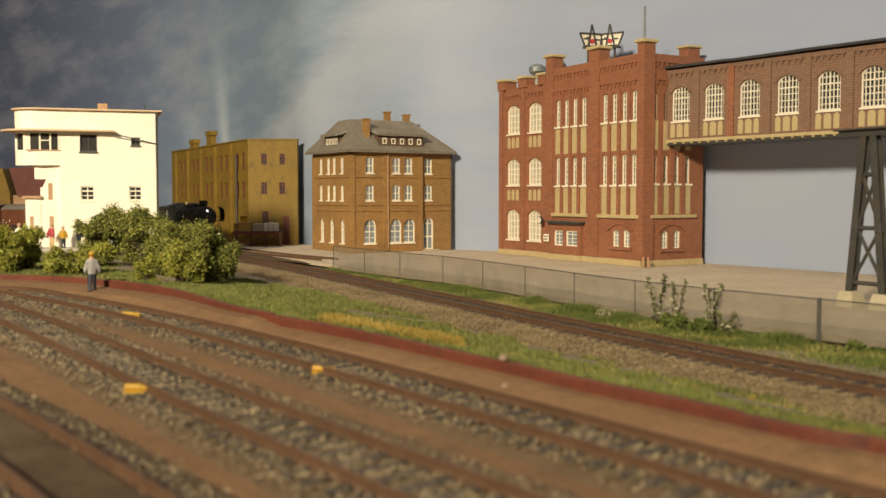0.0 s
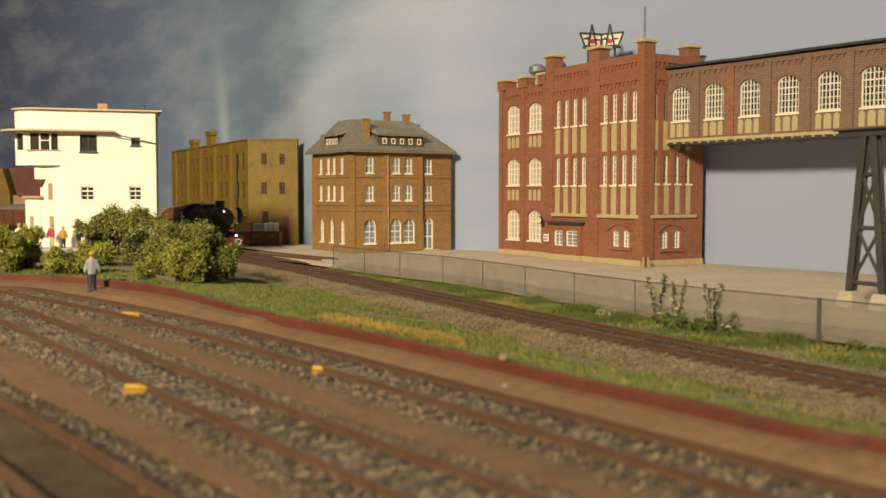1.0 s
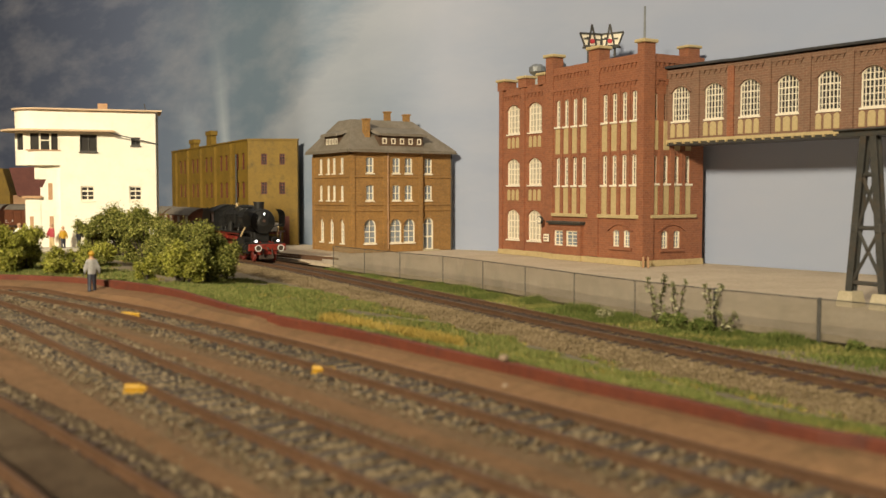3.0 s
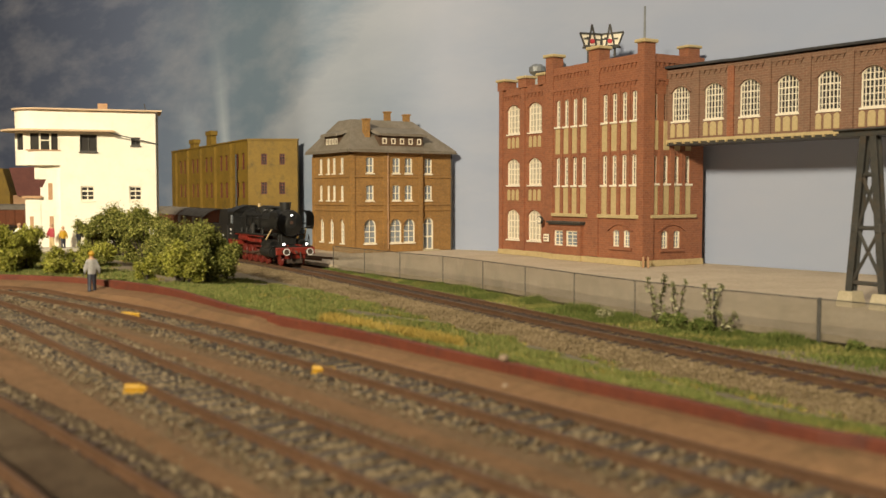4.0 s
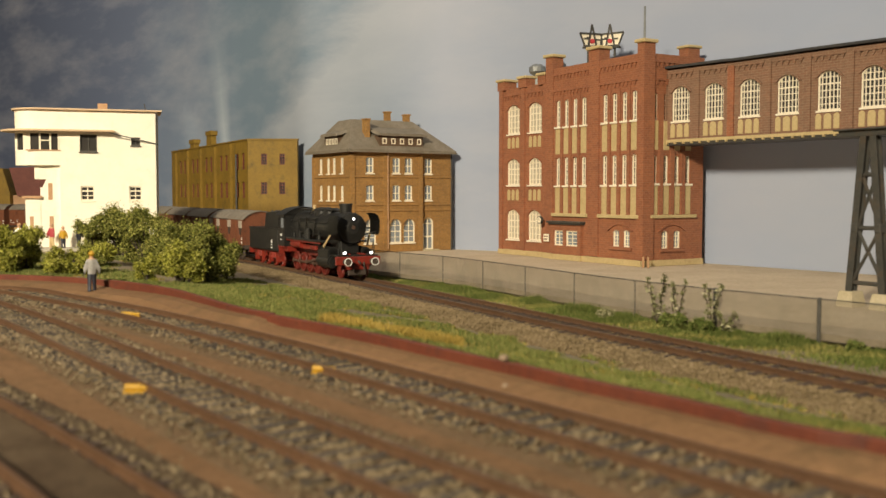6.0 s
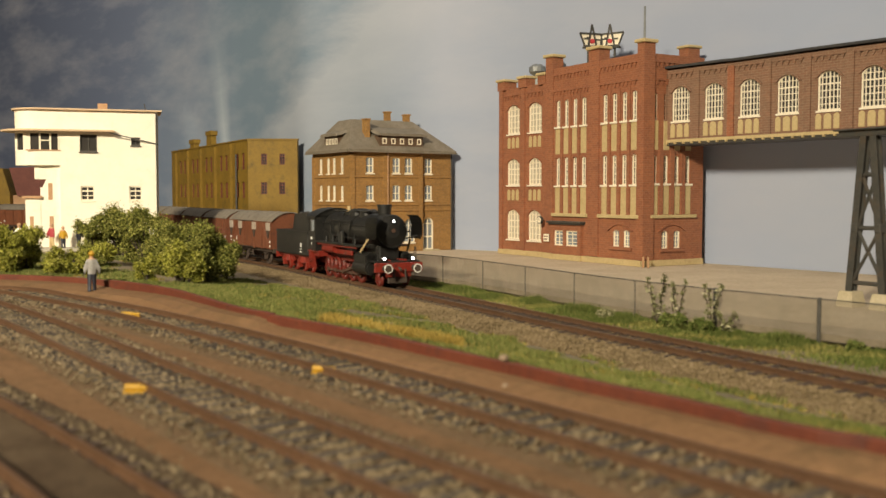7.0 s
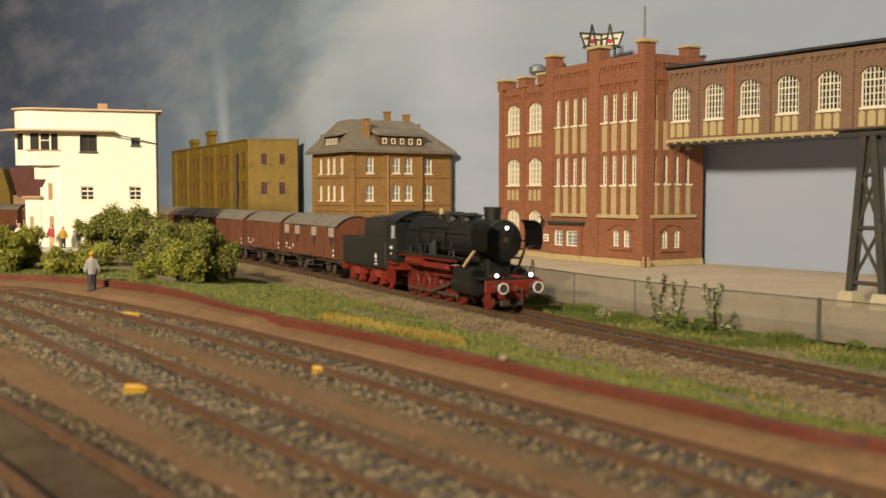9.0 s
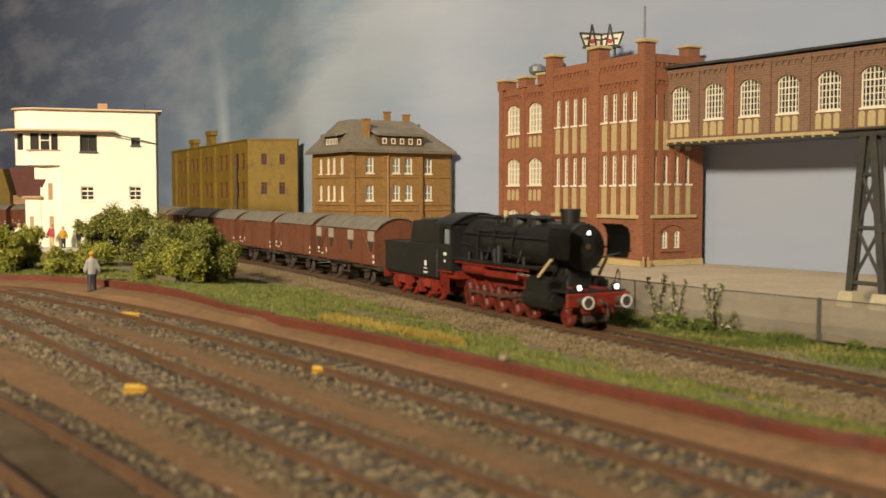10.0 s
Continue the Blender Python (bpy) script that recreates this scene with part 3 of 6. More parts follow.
# ---- translucent mesh fence ----
def fence_mat():
    m, t, b, v = nodes_of("fence_mesh", 0.6)
    b.inputs["Base Color"].default_value = (0.19, 0.16, 0.11, 1)
    tr = t.nodes.new("ShaderNodeBsdfTransparent")
    mx = t.nodes.new("ShaderNodeMixShader")
    n = noise_node(t, v, 0.4, 4)
    fac = ramp(t, n, [(0.3, (0.4, 0.4, 0.4)), (0.7, (0.62, 0.62, 0.62))])
    t.links.new(fac, mx.inputs[0])
    t.links.new(tr.outputs[0], mx.inputs[1])
    t.links.new(b.outputs[0], mx.inputs[2])
    t.links.new(mx.outputs[0], t.nodes["Material Output"].inputs[0])
    return m


def fence():
    ob = thing("fence", "grey translucent wire-mesh fence along the track", "fence")
    top = lambda v: 1.42 - 0.15 * v / 50
    m = fence_mat()
    line = fence_line
    bm = bmesh.new()
    rows = []
    for x, y, a, v in line:
        rows.append([bm.verts.new((x, y, z)) for z in (-0.22, top(v))])
    for r, q in zip(rows, rows[1:]):
        bm.faces.new((r[0], q[0], q[1], r[1]))
    part("mesh_panel", bm, m, ob)
    bm = bmesh.new()
    rows = []
    for x, y, a, v in line:
        rows.append([bm.verts.new((x - math.sin(a) * o, y + math.cos(a) * o, top(v) + h)) for o, h in ((-0.02, -0.02), (0.02, -0.02), (0.02, 0.02), (-0.02, 0.02))])
    for r, q in zip(rows, rows[1:]):
        for i in range(4):
            bm.faces.new((r[i], q[i], q[(i + 1) % 4], r[(i + 1) % 4]))
    part("top_wire", bm, STEEL_DARK, ob)
    nxt = 0
    for x, y, a, v in line:
        if v >= nxt:
            bm = bmesh.new()
            big = 36 < v < 41
            w = 0.08 if big else 0.025
            tube(bm, (x, y, -0.3), (x, y, top(v) + (0.05 if big else 0.0)), w, n=8)
            part("post", bm, STEEL_DARK, ob)
            nxt += 4.5


fence()


# ---- factory ----
FACT = Matrix.Translation((4.86, 84.98, 0)) @ pose(0, 0, 0, 0, 0, math.degrees(math.atan2(-0.863, 0.506)))
RIGHT = Matrix.Translation((18.07, 0, 0)) @ pose(0, 0, 0, 0, 0, 90)


def moved(bm, m):
    bmesh.ops.transform(bm, matrix=m, verts=bm.verts)
    return bm


def niche(parent, m, x, z, w, h, mat, rise):
    key = ("niche", w, h, rise, mat.name)
    if key not in MESHES:
        bm = bmesh.new()
        extrude_profile(bm, [(0, 0), (w, 0)] + arc_top(0, w, h - rise, rise, 6), -0.05, 0.02)
        MESHES[key] = to_mesh("panel", bm, mat)
    return part("panel", MESHES[key], None, parent, at=m @ pose(x, 0, z))


def hood(parent, m, x0, x1, zs, rise, mat, t=0.2, proud=0.09):
    bm = bmesh.new()
    o, q = arc_top(x0 - t, x1 + t, zs - 0.05, rise + t, 10), arc_top(x0 + 0.02, x1 - 0.02, zs, rise, 10)
    extrude_profile(bm, o + q[::-1], -proud, 0.03)
    return part("arch", moved(bm, m), mat, parent)


def corbels(parent, m, x0, x1, z, mat, pitch=0.42, h=0.3):
    bm = bmesh.new()
    n = int((x1 - x0) / pitch)
    box(bm, x0, x1, -0.14, 0.0, z, z + 0.14)
    for i in range(n):
        x = x0 + (i + 0.5) * (x1 - x0) / n
        extrude_profile(bm, [(x - pitch * 0.3, z), (x + pitch * 0.3, z), (x + pitch * 0.1, z - h), (x - pitch * 0.1, z - h)], -0.1, 0.0)
    part("cornice", moved(bm, m), mat, parent)


def factory():
    ob = thing("factory", "four-storey red brick factory with cream panels", "factory", FACT)
    I = Matrix()
    wing = pose(-0.35, 0.3, 0)
    W = 18.07
    rows = [(1.29, 3.82), (5.85, 8.08), (10.15, 12.6)]
    op = [(x, x + 1.85, a, b, 0.42) for x in (1.05, 4.15) for a, b in rows]
    part("wall", moved(wall_mesh(7.15, 14.0, 0.4, op), wing), BRICK_RED, ob)
    for x, xe, a, b, r in op:
        window(ob, wing @ pose(x, 0, a), 1.85, round(b - a, 2), 0.42, 4, 4, 0.06, 0.13, PALE, GLASS_MILK, 0.1, 0.1)
        hood(ob, wing, x, xe, b - 0.42, 0.42, BRICK_RED, 0.16, 0.07)
    for x in (1.05, 4.15):
        for z in (4.58, 8.95):
            for k in range(3):
                niche(ob, wing, x + 0.12 + k * 0.62, z, 0.4, 0.92, CREAM, 0.2)
    for x in (0, 3.25, 6.3):
        part("pier", moved(boxes((x, x + 0.5, -0.16, 0.2, 0.4, 14.1)), wing), BRICK_RED, ob)
    for x, w in ((-0.15, 1.1), (2.95, 1.1), (5.7, 1.0)):
        p = part("pier", moved(boxes((x, x + w, -0.22, 1.0, 13.9, 14.62)), wing), BRICK_RED, ob)
        part("cap", moved(boxes((x - 0.14, x + w + 0.14, -0.36, 1.14, 14.62, 14.84), bev=0.04), wing), CREAM, p)
    corbels(ob, wing, 0.55, 3.2, 13.35, BRICK_RED), corbels(ob, wing, 3.8, 6.3, 13.35, BRICK_RED)
    # tower front
    groups = [[7.95, 9.0, 10.06, 11.12], [13.62, 14.68, 15.76, 16.82]]
    op = []
    for g in groups:
        for x in g:
            op += [(x, x + 0.6, 10.3, 12.42, 0.12), (x, x + 0.6, 5.76, 7.96, 0.12)]
    gf = [(8.15, 9.3, 1.1, 2.3, 0.0), (9.65, 11.1, 1.1, 2.3, 0.0), (14.87, 15.6, 1.3, 2.52, 0.12), (16.02, 16.72, 1.3, 2.52, 0.12)]
    part("wall", wall_mesh(W, 14.95, 0.45, op + gf, u0=6.76), BRICK_RED, ob)
    for x, xe, a, b, r in op:
        window(ob, pose(x, 0, a), 0.6, round(b - a, 2), 0.12, 2, 5, 0.05, 0.1, PALE, GLASS_DARK, 0.12)
    bay = part("bay", moved(wall_mesh(11.5, 2.74, 0.3, gf[:2], u0=7.75, z0=0.42), pose(0, -0.302, 0)), BRICK_RED, ob)
    part("plinth", boxes((7.68, 11.57, -0.42, -0.205, 0, 0.418)), CREAM, bay)
    for x, xe, a, b, r in gf:
        window(ob, pose(x, -0.3 if x < 12 else 0, a), round(xe - x, 2), round(b - a, 2), r, 2, 4, 0.045, 0.11, PALE, GLASS_BLUE, 0.1)
    for g in groups:
        for x in g:
            part("panel", boxes((x - 0.03, x + 0.63, -0.03, 0.03, 8.22, 10.28), bev=0.02), CREAM, ob)
            part("panel", boxes((x - 0.03, x + 0.63, -0.03, 0.03, 3.6, 5.74), bev=0.02), CREAM, ob)
            for z in (10.2, 5.64):
                part("sill", boxes((x - 0.12, x + 0.72, -0.14, 0.02, z, z + 0.14), bev=0.02), PALE, ob)
        part("sill", boxes((g[0] - 0.35, g[3] + 0.95, -0.2, 0.02, 3.36, 3.62), bev=0.03), CREAM, ob)
        for a, b in zip(g, g[1:]):
            part("pilaster", boxes((a + 0.68, b - 0.08, -0.12, 0.02, 3.62, 12.7)), BRICK_RED, ob)
        corbels(ob, I, g[0] - 0.5, g[3] + 1.0, 13.1, BRICK_RED), corbels(ob, I, g[0] - 0.5, g[3] + 1.0, 14.35, BRICK_RED)
    for x, w, z in ((6.72, 0.95, 15.85), (12.1, 1.2, 15.8), (17.5, 0.72, 15.65)):
        p = part("pier", boxes((x, x + w, -0.12, 0.9, 0.45, z)), BRICK_RED, ob)
        part("cap", boxes((x - 0.17, x + w + 0.17, -0.32, 1.05, z, z + 0.24), bev=0.05), CREAM, p)
    for q in ((6.6, W + 0.02, -0.2, 0.1, 0, 0.42), (-0.4, 6.6, 0.1, 0.5, 0, 0.42)):
        part("plinth", boxes(q), CREAM, ob)
    # lodge bay with its flat hood, clock and notice board
    part("canopy", boxes((7.6, 11.65, -0.5, -0.004, 2.745, 2.86), (7.5, 11.75, -0.62, -0.003, 2.86, 3.02), bev=0.03), STEEL_DARK, ob)
    hood(ob, I, 14.55, 16.95, 2.5, 0.42, BRICK_RED, 0.2, 0.12)
    part("sill", boxes((14.5, 17.0, -0.15, 0.02, 1.08, 1.26)), BRICK_RED, ob)
    clock = part("clock", tube(bmesh.new(), (6.62, -0.42, 3.05), (6.62, -0.62, 3.05), 0.3, n=20), STEEL_DARK, ob, "round wall clock, dark rim")
    part("dial", tube(bmesh.new(), (6.62, -0.6, 3.05), (6.62, -0.63, 3.05), 0.24, n=20), PALE, clock)
    part("hand", boxes((6.61, 6.63, -0.65, -0.632, 3.04, 3.22), (6.61, 6.72, -0.65, -0.632, 3.03, 3.05)), STEEL_DARK, clock)
    part("notice_board", boxes((6.85, 7.55, -0.36, -0.3, 1.35, 1.95), bev=0.01), PALE, ob, "small pale notice board")
    part("lettering", boxes((6.93, 7.47, -0.37, -0.355, 1.72, 1.8), (6.93, 7.4, -0.37, -0.355, 1.5, 1.58)), MAROON, ob)
    # right face
    op = [(x, x + 0.48, a, b, 0.1) for x in (0.85, 1.9, 2.95, 4.0) for a, b in ((10.3, 12.2), (5.86, 7.86))]
    gf = [(1.8, 2.42, 1.22, 2.5, 0.12), (2.96, 3.6, 1.22, 2.5, 0.12)]
    part("wall", moved(wall_mesh(5.76, 14.95, 0.45, op + gf, u0=0.05), RIGHT), BRICK_RED, ob)
    for x, xe, a, b, r in op:
        window(ob, RIGHT @ pose(x, 0, a), 0.48, round(b - a, 2), 0.1, 2, 5, 0.04, 0.08, PALE, GLASS_DARK, 0.12)
    for x, xe, a, b, r in gf:
        window(ob, RIGHT @ pose(x, 0, a), round(xe - x, 2), 1.28, r, 2, 4, 0.045, 0.1, PALE, GLASS_BLUE, 0.1)
    for x in (0.85, 1.9, 2.95, 4.0):
        for a, b in ((8.22, 10.28), (3.66, 5.84)):
            part("panel", moved(boxes((x - 0.03, x + 0.52, -0.03, 0.03, a, b), bev=0.02), RIGHT), CREAM, ob)
        part("sill", moved(boxes((x - 0.12, x + 0.6, -0.14, 0.02, 5.72, 5.86)), RIGHT), PALE, ob)
    for x in (1.42, 2.47, 3.52):
        part("pilaster", moved(boxes((x, x + 0.38, -0.12, 0.02, 3.62, 8.2)), RIGHT), BRICK_RED, ob)
    part("sill", moved(boxes((0.6, 5.0, -0.2, 0.02, 3.4, 3.64), bev=0.03), RIGHT), CREAM, ob)
    hood(ob, RIGHT, 1.6, 3.9, 2.5, 0.4, BRICK_RED, 0.2, 0.12)
    part("sill", moved(boxes((1.6, 3.9, -0.15, 0.02, 1.0, 1.18)), RIGHT), BRICK_RED, ob)
    part("plinth", moved(boxes((0.2, 5.8, -0.08, 0.1, 0, 0.42)), RIGHT), CREAM, ob)
    corbels(ob, RIGHT, 0.5, 5.5, 14.35, BRICK_RED), corbels(ob, RIGHT, 0.5, 5.5, 13.1, BRICK_RED)
    p = part("pier", moved(boxes((4.2, 5.3, 0.05, 1.0, 14.8, 15.6)), RIGHT), BRICK_RED, ob)
    part("cap", moved(boxes((4.06, 5.44, -0.1, 1.15, 15.6, 15.8), bev=0.05), RIGHT), CREAM, p)
    # back walls and roof
    part("wall", boxes((-0.35, 0.05, 0.7, 1.9, 0, 14.0)), BRICK_RED, ob)
    part("wall", prism(bmesh.new(), [(0.4, 1.6), (0.4, 1.9), (17.6, 5.7), (17.6, 5.4)], 0, 13.9), BRICK_RED, ob)
    part("wall", boxes((6.76, 7.16, 0.45, 3.0, 13.4, 14.9)), BRICK_RED, ob)
    part("roof", prism(bmesh.new(), [(0.4, 0.75), (6.76, 0.75), (6.76, 3.0), (0.4, 1.6)], 13.3, 13.5), TAR, ob)
    part("roof", prism(bmesh.new(), [(7.16, 0.45), (17.6, 0.45), (17.6, 5.4), (7.16, 3.1)], 14.3, 14.5), TAR, ob)
    # roof vents
    for x, y, s in ((3.55, 1.35, 1.15), (6.0, 1.8, 0.85)):
        bm = bmesh.new()
        tube(bm, (x, y, 13.5), (x, y, 14.9), 0.34 * s, 0.3 * s, 14)
        tube(bm, (x, y, 14.9), (x, y, 15.2), 0.32 * s, 0.62 * s, 14), tube(bm, (x, y, 15.2), (x, y, 15.6), 0.62 * s, 0.6 * s, 14)
        tube(bm, (x, y, 15.6), (x, y, 15.82), 0.6 * s, 0.32 * s, 14)
        part("roof_vent", bm, ZINC, ob, "grey metal roof ventilator")
    bm = bmesh.new()
    tube(bm, (17.75, 0.3, 15.8), (17.75, 0.3, 18.2), 0.09, 0.07, 10)
    part("flagpole", bm, ZINC, ob)


factory()


def roof_sign():
    """Faceted rooftop sign of dark bars on pale boards; its emblem is reduced to plain shapes."""
    ob = thing("roof_sign", "rooftop sign, dark bars on pale boards with red dots", "sign", Matrix.Translation((12.15, 76.6, 14.5)) @ pose(0, 0, 0, 0, 0, -8))
    red = surface("sign_red", (0.5, 0.04, 0.05), (0.55, 0.06, 0.06), 1, 8, 0.5, relief=0)
    for side, rot in ((-1, 28), (1, -28)):
        m = pose(0, 0, 1.7, 0, 0, rot if side < 0 else rot)
        if side < 0:
            m = m @ pose(-1.57, 0, 0)
        m = m @ Matrix.Diagonal((0.85, 1, 0.78, 1))
        bm = bmesh.new()
        lean = -0.35 if side < 0 else 0
        lean2 = 0.35 if side > 0 else 0
        extrude_profile(bm, [(0.1, 0.25), (1.75, 0.25), (1.85 + lean2, 1.45), (lean, 1.45)], 0, 0.05)
        part("board", moved(bm, m), PALE, ob)
        bm = bmesh.new()
        f = lambda x0, z0, x1, z1, w=0.13: box(bm, 0, math.hypot(x1 - x0, z1 - z0), -0.08, 0.0, -w / 2, w / 2, Matrix.Translation((x0, 0, z0)) @ pose(0, 0, 0, 0, -math.degrees(math.atan2(z1 - z0, x1 - x0)), 0))
        f(lean, 1.45, 1.85 + lean2, 1.45, 0.16), f(0.0, 0.28, 1.8, 0.28, 0.1)
        f(0.12, 0.3, lean, 1.45), f(1.75, 0.3, 1.85 + lean2, 1.45)
        f(0.05, 0.95, 0.5, 0.95), f(0.5, 0.3, 0.86, 2.35, 0.15), f(1.3, 0.3, 0.86, 2.35, 0.15)
        f(1.3, 0.9, 1.65, 0.9), f(0.7, 1.05, 0.35, 1.05)
        part("lettering", moved(bm, m), STEEL_DARK, ob)
        part("emblem", moved(tube(bmesh.new(), (0.88, -0.1, 0.72), (0.88, 0.0, 0.72), 0.22, n=16), m), red, ob)
        part("base_rail", moved(boxes((0.05, 1.8, -0.15, 0.2, 0.0, 0.2)), m), STEEL_DARK, ob)
    for x, y in ((-1.0, -0.35), (0, 0.1), (1.0, -0.35)):
        part("leg", tube(bmesh.new(), (x, y, 0), (x, y, 1.72), 0.09, n=8), STEEL_DARK, ob)


roof_sign()
for px, py in ((13.95, 68.75), (14.25, 68.55)):
    tagged(part("bollard", boxes((px - 0.07, px + 0.07, py - 0.07, py + 0.07, -0.02, 0.75), bev=0.02), TRIM_BROWN), "small brown bollard at the factory corner", "bollard", "bollards at the factory")

# ---- enclosed bridge ----
BRIDGE = Matrix.Translation((15.3, 71.3, 0)) @ pose(0, 0, 0, 0, 0, math.degrees(math.atan2(-0.8, 0.6)))


def bridge():
    ob = thing("factory_bridge", "sooty brick enclosed bridge with arched white windows", "bridge building", BRIDGE)
    I = Matrix()
    W, D = 25.6, 2.6
    xs = [1.42 + 2.84 * k for k in range(8)]
    op = [(x, x + 1.54, 10.2, 12.62, 0.4) for x in xs]
    part("wall", wall_mesh(W, 13.85, 0.35, op, u0=0.3, z0=8.9), BRICK_OLD, ob)
    for x in xs:
        window(ob, pose(x, 0, 10.2), 1.54, 2.42, 0.4, 6, 5, 0.052, 0.09, PALE, GLASS_DARK, 0.08, 0.06)
        hood(ob, I, x, x + 1.54, 12.22, 0.4, BRICK_OLD, 0.2, 0.1)
        for k, w in ((0, 0.38), (0.56, 0.5), (1.22, 0.38)):
            niche(ob, I, x - 0.08 + k, 9.08, w, 0.95, CREAM, 0.19)
        corbels(ob, I, x - 0.35, x + 1.9, 13.5, BRICK_OLD, 0.4, 0.25)
        part("pilaster", boxes((x - 0.92, x - 0.42, -0.12, 0.02, 8.95, 13.6)), BRICK_RED if xs.index(x) % 4 == 2 else BRICK_OLD, ob)
    part("wall", boxes((0.3, W, D - 0.35, D, 8.9, 13.85), (W - 0.3, W, 0.35, D - 0.35, 8.9, 13.85)), BRICK_OLD, ob)
    part("floor", boxes((0.2, W, 0, D, 8.55, 8.85)), STEEL_DARK, ob)
    bm = boxes((0.3, W, -0.1, 0.02, 8.74, 8.94))
    for k in range(int(W / 0.72)):
        box(bm, 0.3 + k * 0.72, 0.42 + k * 0.72, -0.16, 0.02, 8.62, 8.76)
    part("cornice", bm, CREAM, ob)
    rnd = random.Random(2)
    for k in range(4):
        a = k * 6.6
        z = 13.88 + rnd.uniform(0, 0.06)
        part("roof", moved(boxes((0, 6.75, -0.3, D + 0.2, 0, 0.16)), pose(a - 0.3, 0, z, 0, rnd.uniform(-0.5, 0.2), 0)), TAR, ob)


bridge()


def trestle():
    """Two tapering legs with crossed braces under a head beam."""
    ob = thing("trestle", "dark steel lattice trestle on concrete footings", "trestle", Matrix.Translation((18.7, 45.16, -0.02)) @ pose(0, 0, 0, 0, 0, -61))
    top = 7.72
    legs = [(Vector((0, 0, 0.6)), Vector((0.6, 0, top))), (Vector((1.76, 0, 0.6)), Vector((1.1, 0, top)))]
    for a, b in legs:
        bm = bmesh.new()
        q = (b - a).to_track_quat("Z", "Y").to_matrix().to_4x4()
        h = (b - a).length
        for r in ((-0.17, 0.17, -0.2, -0.15, 0, h), (-0.17, 0.17, 0.15, 0.2, 0, h), (-0.03, 0.03, -0.15, 0.15, 0, h)):
            box(bm, *r, m=Matrix.Translation(a) @ q @ pose(0, 0, 0, 0, 0, 90))
        part("leg", bm, STEEL_DARK, ob)
        bm = bmesh.new()
        bmesh.ops.create_cone(bm, cap_ends=True, segments=4, radius1=0.66, radius2=0.5, depth=0.7, matrix=Matrix.Translation((a.x, a.y, 0.35)) @ pose(0, 0, 0, 0, 0, 45))
        part("footing", bm, CONCRETE, ob, "sandy concrete footing block")
    P = lambda k, z: legs[k][0].lerp(legs[k][1], (z - 0.6) / (top - 0.6))
    for z in (1.1, 3.6, 6.0):
        part("strut", tube(bmesh.new(), P(0, z), P(1, z), 0.1, n=6), STEEL_DARK, ob)
    for z0, z1 in ((1.1, 3.6), (3.6, 6.0)):
        for k in (0, 1):
            part("brace", tube(bmesh.new(), P(k, z0), P(1 - k, z1), 0.09, n=6), STEEL_DARK, ob)
    for x in (0, 1):
        part("gusset", boxes((P(x, 3.6).x - 0.16, P(x, 3.6).x + 0.16, -0.24, 0.24, 3.4, 3.8), bev=0.03), STEEL_DARK, ob)
    part("head_beam", boxes((-0.7, 3.2, -0.22, 0.22, top, top + 0.28), bev=0.02), STEEL_DARK, ob)
    part("cap_plate", boxes((-0.9, 3.4, -0.4, 0.4, top + 0.28, top + 0.36), bev=0.02), STEEL_DARK, ob)


trestle()

# ---- brick house ----
HOUSE = Matrix.Translation((-7.9, 85.3, 0)) @ pose(0, 0, 0, 0, 0, math.degrees(math.atan2(0.53, 0.848)))


